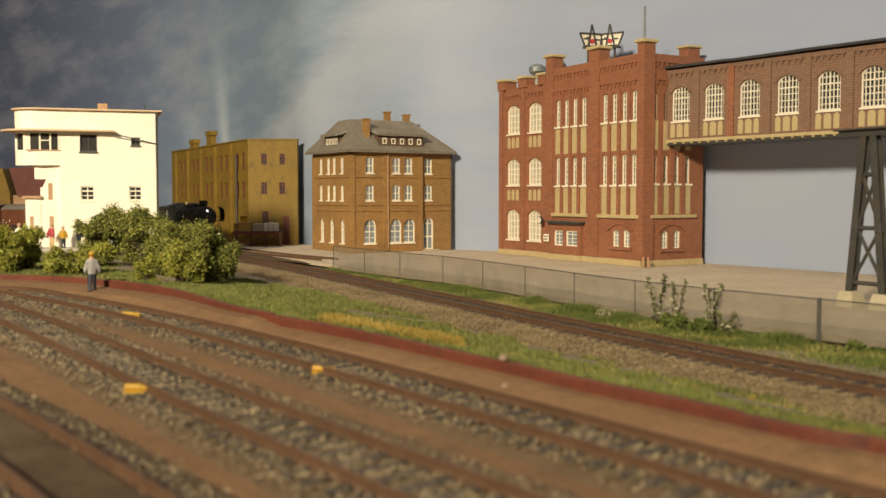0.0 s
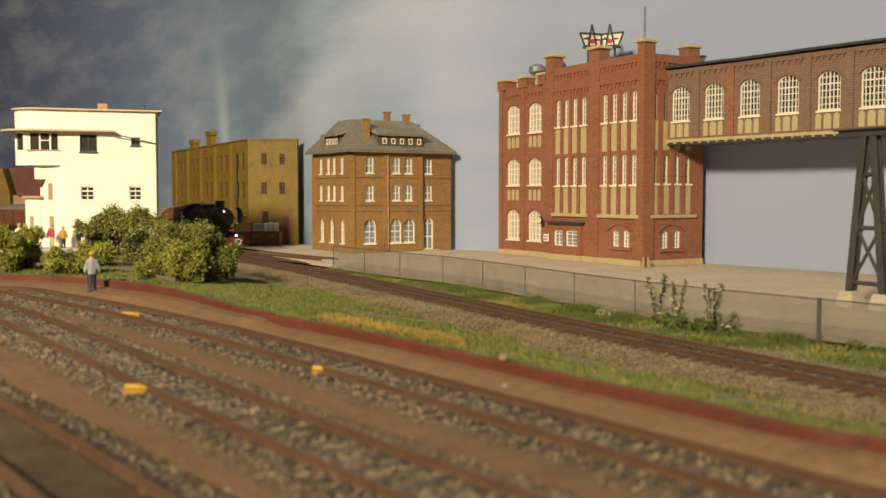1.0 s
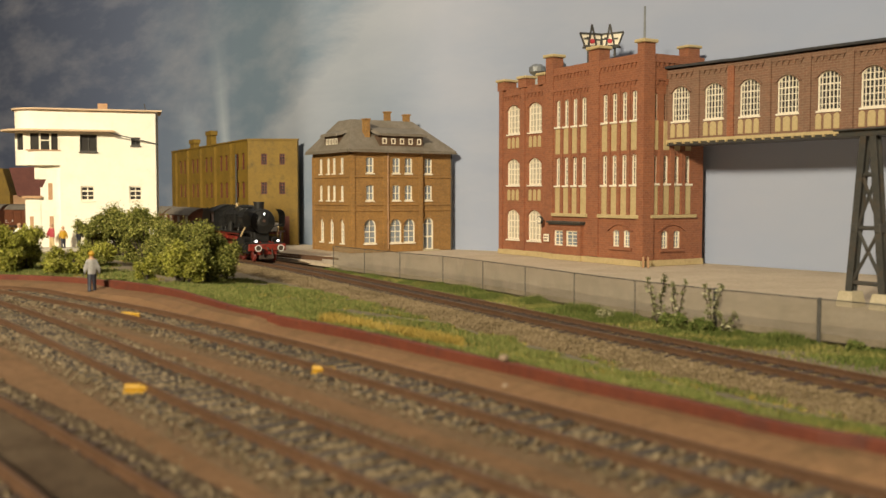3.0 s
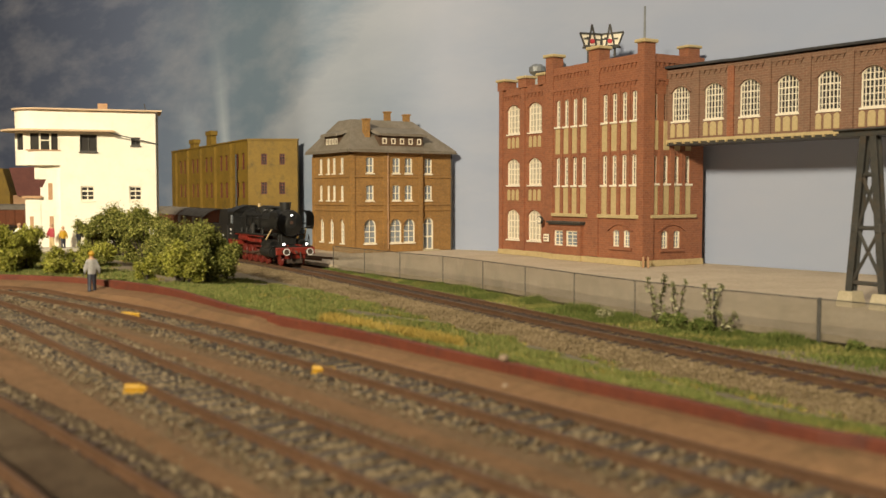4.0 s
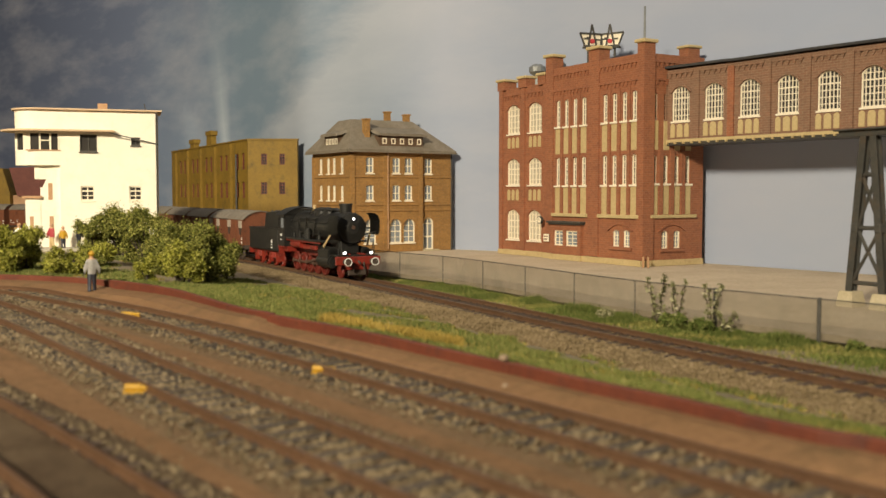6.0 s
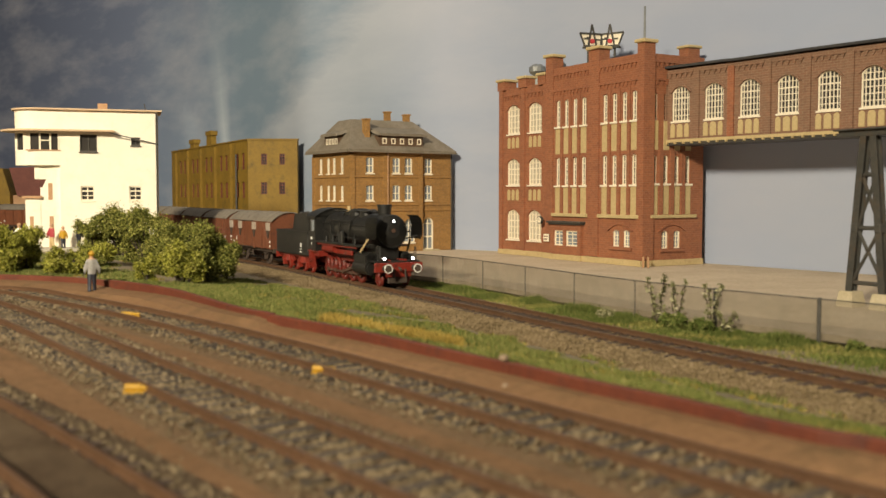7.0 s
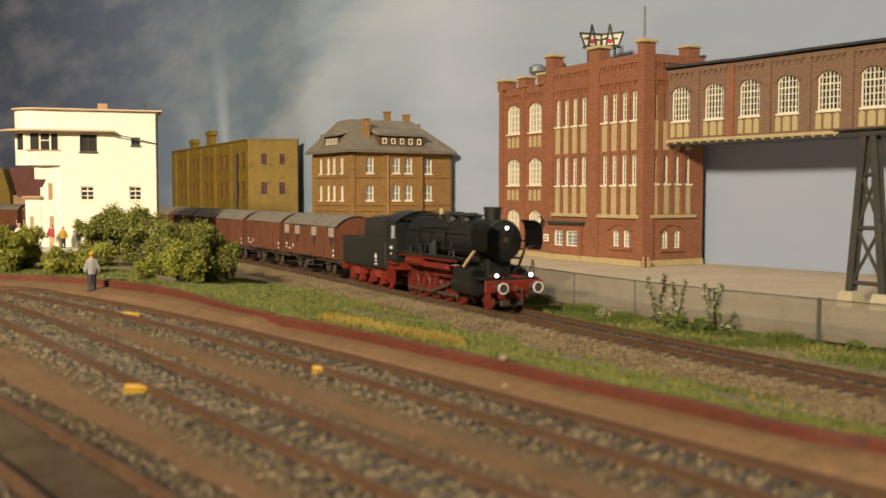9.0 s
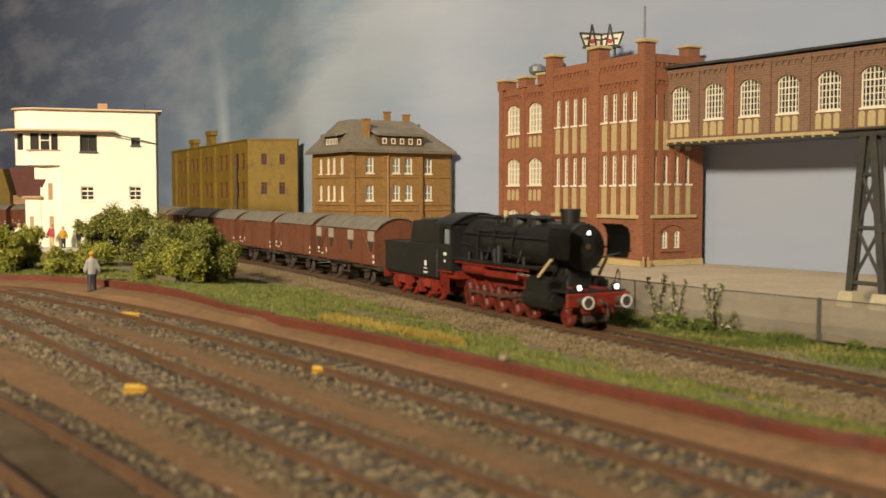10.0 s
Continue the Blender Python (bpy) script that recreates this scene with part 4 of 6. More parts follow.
def house():
    ob = thing("brick_house", "three-storey brown brick office house with mansard roof", "house", HOUSE)
    I = Matrix()
    W, D, H = 10.3, 7.9, 8.85
    SIDE = Matrix.Translation((0, D, 0)) @ pose(0, 0, 0, 0, 0, -90)

    def face(m, cols, w, ground, width, gw, u0=0.0):
        op = [(x, x + w, a, b, 0.08) for x in cols for a, b in ((6.94, 8.32), (4.55, 5.9))]
        gr = [(x, x + gw, 0.8, 2.92, gw / 2) for x in ground]
        part("wall", moved(wall_mesh(width, H, 0.35, op + gr, u0=u0), m), BRICK_BROWN, ob)
        for x, xe, a, b, r in op:
            window(ob, m @ pose(x, 0, a), w, round(b - a, 2), 0.08, 2, 2, 0.05, 0.085, PALE, GLASS_BLUE, 0.08, 0.07)
        for x, xe, a, b, r in gr:
            window(ob, m @ pose(x, 0, a), gw, 2.12, round(r, 3), 2, 3, 0.05, 0.085, PALE, GLASS_BLUE, 0.08, 0.1)
            hood(ob, m, x, xe, b - r, r, BRICK_BROWN, 0.18, 0.08)
    face(I, [1.42, 4.05, 5.3], 0.78, [1.22, 3.78, 5.17], 7.0, 1.18)
    m2 = pose(0, 0.25, 0)
    door = (7.35, 8.45, 0.1, 3.0, 0.55)
    op = [(7.5, 8.3, 6.94, 8.32, 0.08), (7.5, 8.3, 4.55, 5.9, 0.08)]
    part("wall", moved(wall_mesh(W, H, 0.35, op + [door], u0=7.0), m2), BRICK_BROWN, ob)
    for x, xe, a, b, r in op:
        window(ob, m2 @ pose(x, 0, a), 0.8, round(b - a, 2), 0.08, 2, 2, 0.05, 0.085, PALE, GLASS_BLUE, 0.08, 0.07)
    window(ob, m2 @ pose(7.35, 0, 0.1), 1.1, 2.9, 0.55, 2, 2, 0.08, 0.12, PALE, GLASS_BLUE, 0.08, label="tall glazed entrance door with cream frame")
    hood(ob, m2, 7.35, 8.45, 2.45, 0.55, BRICK_BROWN, 0.2, 0.1)
    part("step", moved(boxes((7.1, 8.7, -0.6, -0.01, 0, 0.12)), m2), CONCRETE, ob)
    face(SIDE, [D - 6.45, D - 4.88, D - 3.7, D - 2.12], 0.6, [D - 6.3, D - 4.27, D - 2.1], D, 0.72)
    part("wall", prism(bmesh.new(), [(0.35, D - 0.3), (0.35, D - 0.02), (W, 0.95), (W, 0.6), (W - 0.3, 0.6)], 0, H), BRICK_BROWN, ob)
    for z in (3.6, 4.1, 6.55):
        h = 0.16
        for q in ((-0.1, 7.05, -0.1, 0.02, z, z + h), (7.05, W + 0.02, 0.15, 0.27, z, z + h), (-0.1, 0.02, 0.02, D, z, z + h)):
            part("string_course", boxes(q, bev=0.02), BRICK_BROWN, ob)
    for x in (-0.06, 3.1, 6.75):
        part("pilaster", boxes((x, x + 0.38, -0.09, 0.02, 0, 8.5)), BRICK_BROWN, ob)
    for y0, y1 in ((0.02, 0.5), (D - 0.4, D)):
        part("pilaster", boxes((-0.09, 0.02, y0, y1, 0, 8.5)), BRICK_BROWN, ob)
    part("downpipe", tube(bmesh.new(), (3.55, -0.12, 0.3), (3.55, -0.12, 8.8), 0.06, n=8), TRIM_BROWN, ob)
    part("downpipe", tube(bmesh.new(), (6.95, 0.12, 0.3), (6.95, 0.12, 8.8), 0.06, n=8), STEEL_DARK, ob)
    part("downpipe", tube(bmesh.new(), (W + 0.06, 0.2, 0.0), (W + 0.06, 0.2, 8.8), 0.06, n=8), STEEL_DARK, ob)
    # roof: steep lower slopes to a small ridge
    e = 0.5
    bm = bmesh.new()
    lo = [bm.verts.new(p) for p in ((-e, -e, 8.8), (W + 0.15, -e, 8.8), (W + 0.15, 1.2, 8.8), (-e, D + e, 8.8))]
    l2 = [bm.verts.new(p) for p in ((-e, -e, 8.98), (W + 0.15, -e, 8.98), (W + 0.15, 1.2, 8.98), (-e, D + e, 8.98))]
    md = [bm.verts.new(p) for p in ((1.4, 2.6, 11.75), (W - 2.8, 2.5, 11.75), (W - 3.1, 2.95, 11.75), (1.4, D - 2.6, 11.75))]
    bm.faces.new(lo[::-1]), bm.faces.new(md)
    for i in range(4):
        j = (i + 1) % 4
        bm.faces.new((lo[i], lo[j], l2[j], l2[i])), bm.faces.new((l2[i], l2[j], md[j], md[i]))
    bmesh.ops.recalc_face_normals(bm, faces=bm.faces)
    part("roof", bm, SLATE, ob, "grey-brown slate hipped roof")
    part("gutter", boxes((-e - 0.08, W + 0.2, -e - 0.08, -e + 0.04, 8.72, 8.84), (-e - 0.08, -e + 0.04, -e, D + e, 8.72, 8.84)), SLATE, ob)
    for m, w, n in ((pose(2.7, -0.12, 0), 4.4, 5), (SIDE @ pose(2.9, -0.12, 0), 2.8, 4)):
        d = part("dormer", moved(boxes((0, w, 0, 2.0, 9.3, 10.25)), m), DORMER, ob, "dark brown boarded dormer front")
        bm = bmesh.new()
        extrude_profile(bm, [(-0.35, 10.2), (w + 0.35, 10.2), (w + 0.1, 10.42), (-0.1, 10.42)], -0.35, 0.4)
        bmv = [v for v in bm.verts if v.co.y > 0]
        for v in bmv:
            v.co.y, v.co.z = 2.3, v.co.z + 0.75
        part("roof", moved(bm, m), SLATE, d)
        for k in range(n):
            x = 0.3 + k * (w - 0.9) / max(n - 1, 1)
            window(d, m @ pose(x, -0.13, 9.5), 0.42, 0.52, 0, 1, 1, 0.04, 0.09, PALE, GLASS_DARK, 0.1)
    for x, y, z, w in ((1.75, 0.7, 11.6, 0.46), (5.3, 3.3, 12.55, 0.42), (6.9, 2.6, 12.3, 0.46)):
        c = part("chimney", boxes((x, x + w, y, y + 0.6, 9.6, z)), BRICK_BROWN, ob)
        part("cap", boxes((x - 0.07, x + w + 0.07, y - 0.07, y + 0.67, z, z + 0.12)), BRICK_BROWN, c)


house()

# ---- ochre warehouse ----
def warehouse():
    A, B, C = Vector((-19.5, 99.2, 0)), Vector((-14.55, 99.3, 0)), Vector((-35.1, 128.4, 0))
    ob = thing("warehouse", "long ochre-yellow warehouse with maroon windows", "warehouse", Matrix.Translation(A))
    I = Matrix()
    front = [(1.3, 1.9, 8.05, 9.15), (3.15, 3.7, 8.05, 9.15), (1.28, 1.9, 5.1, 6.3), (3.1, 3.7, 5.1, 6.3), (1.35, 2.0, 2.1, 3.4)]
    part("wall", wall_mesh(4.95, 10.5, 0.4, [(*q, 0) for q in front] + [(3.45, 4.1, 0.05, 2.9, 0)]), OCHRE, ob)
    for a, b, c, d in front:
        window(ob, pose(a, 0, c), round(b - a, 2), round(d - c, 2), 0, 2, 4, 0.05, 0.08, MAROON, GLASS_DARK, 0.08)
    window(ob, pose(3.45, 0, 0.05), 0.65, 2.85, 0, 1, 2, 0.06, 0.2, MAROON, MAROON, 0.06, label="maroon loading door")
    v = C - A
    ang = math.degrees(math.atan2(v.y, v.x))
    Lw = v.length
    S = pose(0, 0, 0, 0, 0, ang + 180) @ Matrix.Translation((-Lw, 0, 0))
    cols = [Lw - 1.2 - 2.05 * k for k in range(15)]
    op = []
    for k, x in enumerate(cols):
        if k % 3 != 2:
            op += [(x - 0.9, x, 7.6, 9.3, 0.2), (x - 0.9, x, 4.7, 6.4, 0.2)]
    part("wall", moved(wall_mesh(Lw, 10.5, 0.4, op), S), OCHRE, ob)
    for x, xe, a, b, r in op:
        window(ob, S @ pose(x, 0, a), 0.9, round(b - a, 2), 0.2, 3, 4, 0.05, 0.08, MAROON, GLASS_DARK, 0.08)
    for k, x in enumerate(cols):
        if k % 3 == 2:
            part("pilaster", moved(boxes((x - 0.7, x - 0.3, -0.25, 0.02, 0, 10.3)), S), OCHRE, ob)
    part("downpipe", moved(tube(bmesh.new(), (Lw - 3.5, -0.2, 0.3), (Lw - 3.5, -0.2, 9.2), 0.1, n=8), S), STEEL_DARK, ob)
    bm = bmesh.new()
    prism(bm, [(0.1, 0.3), (4.9, 0.35), (4.9, 0.8), (v.x + 1.5, v.y + 1.5), (v.x + 0.2, v.y - 0.2)], 10.2, 10.4)
    part("roof", bm, TAR, ob)
    part("wall", boxes((4.55, 4.95, 0.4, 0.8, 0, 10.5)), OCHRE, ob)
    part("coping", boxes((-0.1, 5.05, -0.1, 0.5, 10.5, 10.64)), OCHRE, ob)
    part("coping", moved(boxes((0, Lw, -0.1, 0.5, 10.5, 10.64)), S), OCHRE, ob)
    for x, z in ((Lw - 25.0, 11.7), (Lw - 17.3, 12.3)):
        c = part("chimney", moved(boxes((x, x + 2.0, 0.4, 1.0, 10.3, z - 0.4), (x - 0.2, x + 2.2, 0.3, 1.1, z - 0.5, z)), S), OCHRE, ob)
    # loading dock
    dock = thing("loading_dock", "low timber loading dock on braced posts", "loading dock", Matrix.Translation((-20.2, 96.2, 0)))
    for k in range(7):
        part("plank", boxes((k * 0.68 - 0.3, k * 0.68 + 0.36, 0, 2.6, 1.35, 1.48), bev=0.01), SLEEPER, dock)
    part("edge_beam", boxes((-0.3, 4.44, -0.06, -0.002, 1.2, 1.46)), MAROON, dock)
    for k in range(4):
        part("post", boxes((k * 1.43, k * 1.43 + 0.14, 0.05, 0.2, 0, 1.35)), MAROON, dock)
    for k in range(3):
        bm = bmesh.new()
        tube(bm, (k * 1.43 + 0.1, 0.12, 0.2), (k * 1.43 + 1.4, 0.12, 1.3), 0.05, n=4)
        part("brace", bm, MAROON, dock)

    def crate(nm, lab, x, y, w, d, h, m, z=1.482, cat="crate", slats=True):
        at = Matrix.Translation((-20.2, 96.2, 0))
        ob = tagged(part(nm, boxes((x, x + w, y, y + d, z, z + h), bev=0.03), m, at=at), lab, cat, "goods on the dock")
        if slats:
            for f in (0.05, 0.75):
                part("batten", boxes((x - 0.02, x + w + 0.02, y - 0.05, y - 0.002, z + h * f, z + h * (f + 0.2))), m, ob)
    crate("crate", "ochre wooden crate on the loading dock", 0.15, 0.4, 1.2, 0.9, 0.95, BOXWOOD)
    crate("crate", "small yellow crate on top of a larger one", 0.35, 0.5, 0.7, 0.7, 0.6, YELLOW, 2.434)
    crate("crate", "small ochre crate on the loading dock", -0.28, 0.6, 0.36, 0.6, 0.8, BOXWOOD)
    crate("crate", "pale grey crate on the loading dock", 1.6, 0.5, 1.0, 0.9, 0.75, PAVING)
    for k in range(3):
        crate("sack", "white cylinder sack on the loading dock", 2.66 + k * 0.46, 0.5, 0.42, 0.9, 0.8 + 0.05 * (k % 2), SACK, cat="sack", slats=False)


warehouse()


# ---- white signal box ----
def signal_box():
    """White modernist signal box with a rounded projecting cabin."""
    ob = thing("signal_box", "white rendered signal box with rounded cabin and flat roof", "signal box", Matrix.Translation((-31.0, 71.0, 0)) @ pose(0, 0, 0, 0, 0, 17.5) @ Matrix.Diagonal((0.978, 1, 1, 1)))
    X0, X1, D = 0.3, 10.45, 3.6
    r = 1.8

    def ring(x0, x1, y0, y1, rad, n=10):
        """Outline with both corners at x0 rounded."""
        p = [(x1, y0), (x1, y1)]
        p += [(x0 + rad - rad * math.sin(math.pi / 2 * i / n), y1 - rad + rad * math.cos(math.pi / 2 * i / n)) for i in range(n + 1)]
        p += [(x0 + rad - rad * math.cos(math.pi / 2 * i / n), y0 + rad - rad * math.sin(math.pi / 2 * i / n)) for i in range(n + 1)]
        return p
    op = [(4.83, 6.05, 8.2, 9.45, 0), (8.5, 9.15, 8.7, 9.3, 0), (4.84, 5.8, 4.65, 5.68, 0), (8.3, 9.2, 4.65, 5.68, 0)]
    part("wall", wall_mesh(X1, 11.2, 0.3, op, u0=3.4), WHITE, ob)
    for a, b, c, d, _ in op:
        window(ob, pose(a, 0, c), round(b - a, 2), round(d - c, 2), 0, 2, 1 if c > 8 else 3, 0.06, 0.08, PALE if c < 8 else STEEL_DARK, GLASS_DARK, 0.1, 0.08)
    for q in ((X1 - 0.3, X1, 0.3, D, 0, 11.2), (3.4, X1 - 0.3, D - 0.3, D, 0, 11.2), (3.4, 3.7, 0.3, D - 0.3, 0, 7.2)):
        part("wall", boxes(q), WHITE, ob)
    # cabin: parapet below, window band, wall above
    part("cabin", prism(bmesh.new(), ring(X0 - 0.1, 3.4, 0, D, r), 7.2, 8.3), WHITE, ob)
    part("cabin", prism(bmesh.new(), ring(X0 - 0.1, 3.4, 0, D, r), 9.5, 11.2), WHITE, ob)
    part("cabin_glass", prism(bmesh.new(), ring(X0 + 0.0, 3.4, 0.12, D - 0.1, r), 8.3, 9.5), GLASS_DARK, ob)
    for x, y, w in ((0.22, 1.5, 0.14), (0.9, 0.22, 0.5), (2.0, 0.02, 0.12), (2.72, 0.0, 0.12), (3.3, 0.0, 0.14)):
        part("mullion", boxes((x, x + w, y, y + 0.14, 8.3, 9.5)), PALE, ob)
    part("transom", boxes((2.1, 2.75, 0.02, 0.1, 8.95, 9.03), bev=0.01), PALE, ob)
    part("sill", boxes((1.1, 3.5, -0.06, 0.0, 8.24, 8.32)), TRIM_BROWN, ob)
    # eaves slab round the cabin and roof slab
    part("canopy", prism(bmesh.new(), ring(-0.75, 7.3, -0.75, D + 0.3, 2.4), 9.64, 9.77), EAVES, ob)
    part("roof", prism(bmesh.new(), ring(0.0, X1 + 0.3, -0.3, D + 0.3, 2.0), 11.2, 11.31), EAVES, ob)
    part("chimney", boxes((6.1, 6.8, 1.4, 2.0, 11.31, 11.85)), TRIM_BROWN, ob)
    part("aerial", tube(bmesh.new(), (9.6, 1.2, 11.36), (9.5, 1.2, 11.9), 0.03, n=6), STEEL_DARK, ob)
    part("pipe", tube(bmesh.new(), (7.0, -0.62, 9.55), (X1, -0.05, 8.8), 0.04, n=6), STEEL_DARK, ob)
    part("downpipe", tube(bmesh.new(), (X1 - 0.12, -0.09, 1.3), (X1 - 0.12, -0.09, 11.1), 0.06, n=8), STEEL_DARK, ob)
    # stair core below the cabin
    bm = bmesh.new()
    extrude_profile(bm, [(2.0, 0), (3.4, 0), (3.4, 7.2), (2.9, 7.2), (2.15, 5.6), (2.0, 5.6)], 0.35, D)
    part("wall", bm, WHITE, ob)
    part("wall", boxes((0.95, 2.0, 0.3, D, 0, 4.8)), WHITE, ob)
    part("coping", boxes((0.75, 2.1, 0.1, D + 0.1, 4.8, 4.98)), TRIM_BROWN, ob)
    part("bracket", boxes((1.6, 3.2, 0.5, D - 0.4, 6.2, 7.2)), WHITE, ob)
    for x, z, w, h in ((2.55, 4.7, 0.28, 1.2), (1.25, 2.2, 0.25, 1.3), (2.6, 2.2, 0.28, 1.3)):
        part("slit_window", boxes((x, x + w, 0.27 if x < 2 else 0.31, 0.4, z, z + h)), TRIM_BROWN, ob)


signal_box()
def apron(pts, z):
    tagged(part("platform", prism(bmesh.new(), pts, -0.6, z), PAVING), "pale paved apron round the signal box", "pavement", kind="structure")


apron([(-40, 68.2), (-21, 69.6), (-19.2, 80), (-40, 77)], 1.25)


# ---- train ----
LOCO_BLACK = surface("loco_black", (0.012, 0.012, 0.0115), (0.02, 0.019, 0.017), 0.8, 7, 0.5, 0.1, stain=(0.034, 0.03, 0.023), relief=0.15, depth=0.02)
LOCO_RED = surface("loco_red", (0.2, 0.019, 0.01), (0.26, 0.027, 0.014), 1.0, 8, 0.5, stain=(0.055, 0.017, 0.012), relief=0.15, depth=0.02)
LOCO_RED_DARK = surface("oily_red", (0.13, 0.017, 0.011), (0.19, 0.024, 0.015), 1.0, 8, 0.5, stain=(0.04, 0.02, 0.015), relief=0.15, depth=0.02)
SILVER = surface("rod_steel", (0.12, 0.07, 0.05), (0.17, 0.1, 0.075), 1.0, 8, 0.45, 0.4, relief=0.1)
TAN = surface("tan_lagging", (0.55, 0.4, 0.2), (0.6, 0.45, 0.24), 1.0, 8, 0.7, relief=0.1)
WHITE_PAINT = surface("white_paint", (0.75, 0.74, 0.7), (0.8, 0.79, 0.76), 1.0, 8, 0.6, relief=0)
LIT = glow("headlamp_lens", (1.0, 0.97, 0.92), 4.0)
VAN = surface("van_brown", (0.14, 0.044, 0.018), (0.185, 0.06, 0.024), 0.6, 6, 0.7, stain=(0.08, 0.03, 0.017), relief=0.2, depth=0.03)
VAN_ROOF = surface("van_roof", (0.17, 0.142, 0.11), (0.22, 0.19, 0.15), 0.7, 6, 0.75, stain=(0.13, 0.11, 0.085), relief=0.2, depth=0.03)
VENT = surface("vent_grey", (0.36, 0.3, 0.24), (0.42, 0.36, 0.3), 0.8, 6, 0.7, relief=0.15)
UNDER = surface("running_gear", (0.05, 0.035, 0.027), (0.08, 0.055, 0.04), 0.8, 6, 0.75, relief=0.2)


def wheel_pair(r, w, spokes, y=0.75):
    """A pair of wheels on their axle, round the origin."""
    bm = bmesh.new()
    for s in (-1, 1):
        n = 28
        ring = []
        prof = [(r, 0.0), (r + 0.045, 0.1), (r + 0.045, 0.14), (r - 0.1, 0.14), (r - 0.1, 0.0)]
        rows = [[bm.verts.new(((rr) * math.cos(6.28318 * i / n), s * (y + w - d), rr * math.sin(6.28318 * i / n))) for rr, d in prof] for i in range(n)]
        for i in range(n):
            a, b = rows[i], rows[(i + 1) % n]
            for k in range(5):
                bm.faces.new((a[k], a[(k + 1) % 5], b[(k + 1) % 5], b[k]))
        tube(bm, (0, s * (y - 0.02), 0), (0, s * (y + w + 0.02), 0), r * 0.26, n=12)
        for i in range(spokes):
            a = 6.28318 * i / spokes
            tube(bm, (0, s * (y + w / 2), 0), ((r - 0.06) * math.cos(a), s * (y + w / 2), (r - 0.06) * math.sin(a)), 0.055, 0.04, 5)
    tube(bm, (0, -y, 0), (0, y, 0), 0.09, n=8)
    bmesh.ops.recalc_face_normals(bm, faces=bm.faces)
    return bm


def buffers(parent, x, sign, m, ring=True):
    for y in (-0.875, 0.875):
        bm = bmesh.new()
        tube(bm, (x - sign * 0.62, y, 1.05), (x - sign * 0.3, y, 1.05), 0.15, n=12)
        tube(bm, (x - sign * 0.3, y, 1.05), (x - sign * 0.05, y, 1.05), 0.09, n=12)
        tube(bm, (x - sign * 0.05, y, 1.05), (x, y, 1.05), 0.235, n=20)
        b = part("buffer", bm, m, parent)
        if ring:
            bm = bmesh.new()
            n = 20
            rows = [[bm.verts.new((x + dx * sign, y + rr * math.cos(6.28318 * i / n), 1.05 + rr * math.sin(6.28318 * i / n))) for rr, dx in ((0.25, -0.06), (0.25, 0.012), (0.2, 0.012), (0.2, -0.01))] for i in range(n)]
            for i in range(n):
                for k in range(3):
                    bm.faces.new((rows[i][k], rows[i][k + 1], rows[(i + 1) % n][k + 1], rows[(i + 1) % n][k]))
            bmesh.ops.recalc_face_normals(bm, faces=bm.faces)
            part("rim", bm, WHITE_PAINT, b, "white warning rim")


SPIN = []


def axle(parent, name, x, r, w, spokes, m, mesh=None):
    me = mesh or to_mesh(name, wheel_pair(r, w, spokes), m)
    ob = part(name, me, None, parent, at=pose(x, 0, r))
    SPIN.append((ob, x, r))
    return ob, me


def arched(bm, x0, x1, half, z_side, z_top, t=0.08, n=12, over=0.0):
    """Barrel roof sheet along x."""
    rise = z_top - z_side
    arc = arc_top(-half, half, z_side, rise, n)
    inner = arc_top(-half + t, half - t, z_side, rise - t, n)
    ring = arc + inner[::-1]
    lo = [bm.verts.new((x0, y, z)) for y, z in ring]
    hi = [bm.verts.new((x1, y, z)) for y, z in ring]
    k = len(ring)
    for i in range(k):
        bm.faces.new((lo[i], lo[(i + 1) % k], hi[(i + 1) % k], hi[i]))
    for e in (lo, hi):
        for i in range(n):
            bm.faces.new((e[i], e[i + 1], e[k - 2 - i], e[k - 1 - i]))
    bmesh.ops.recalc_face_normals(bm, faces=bm.faces)
    return bm


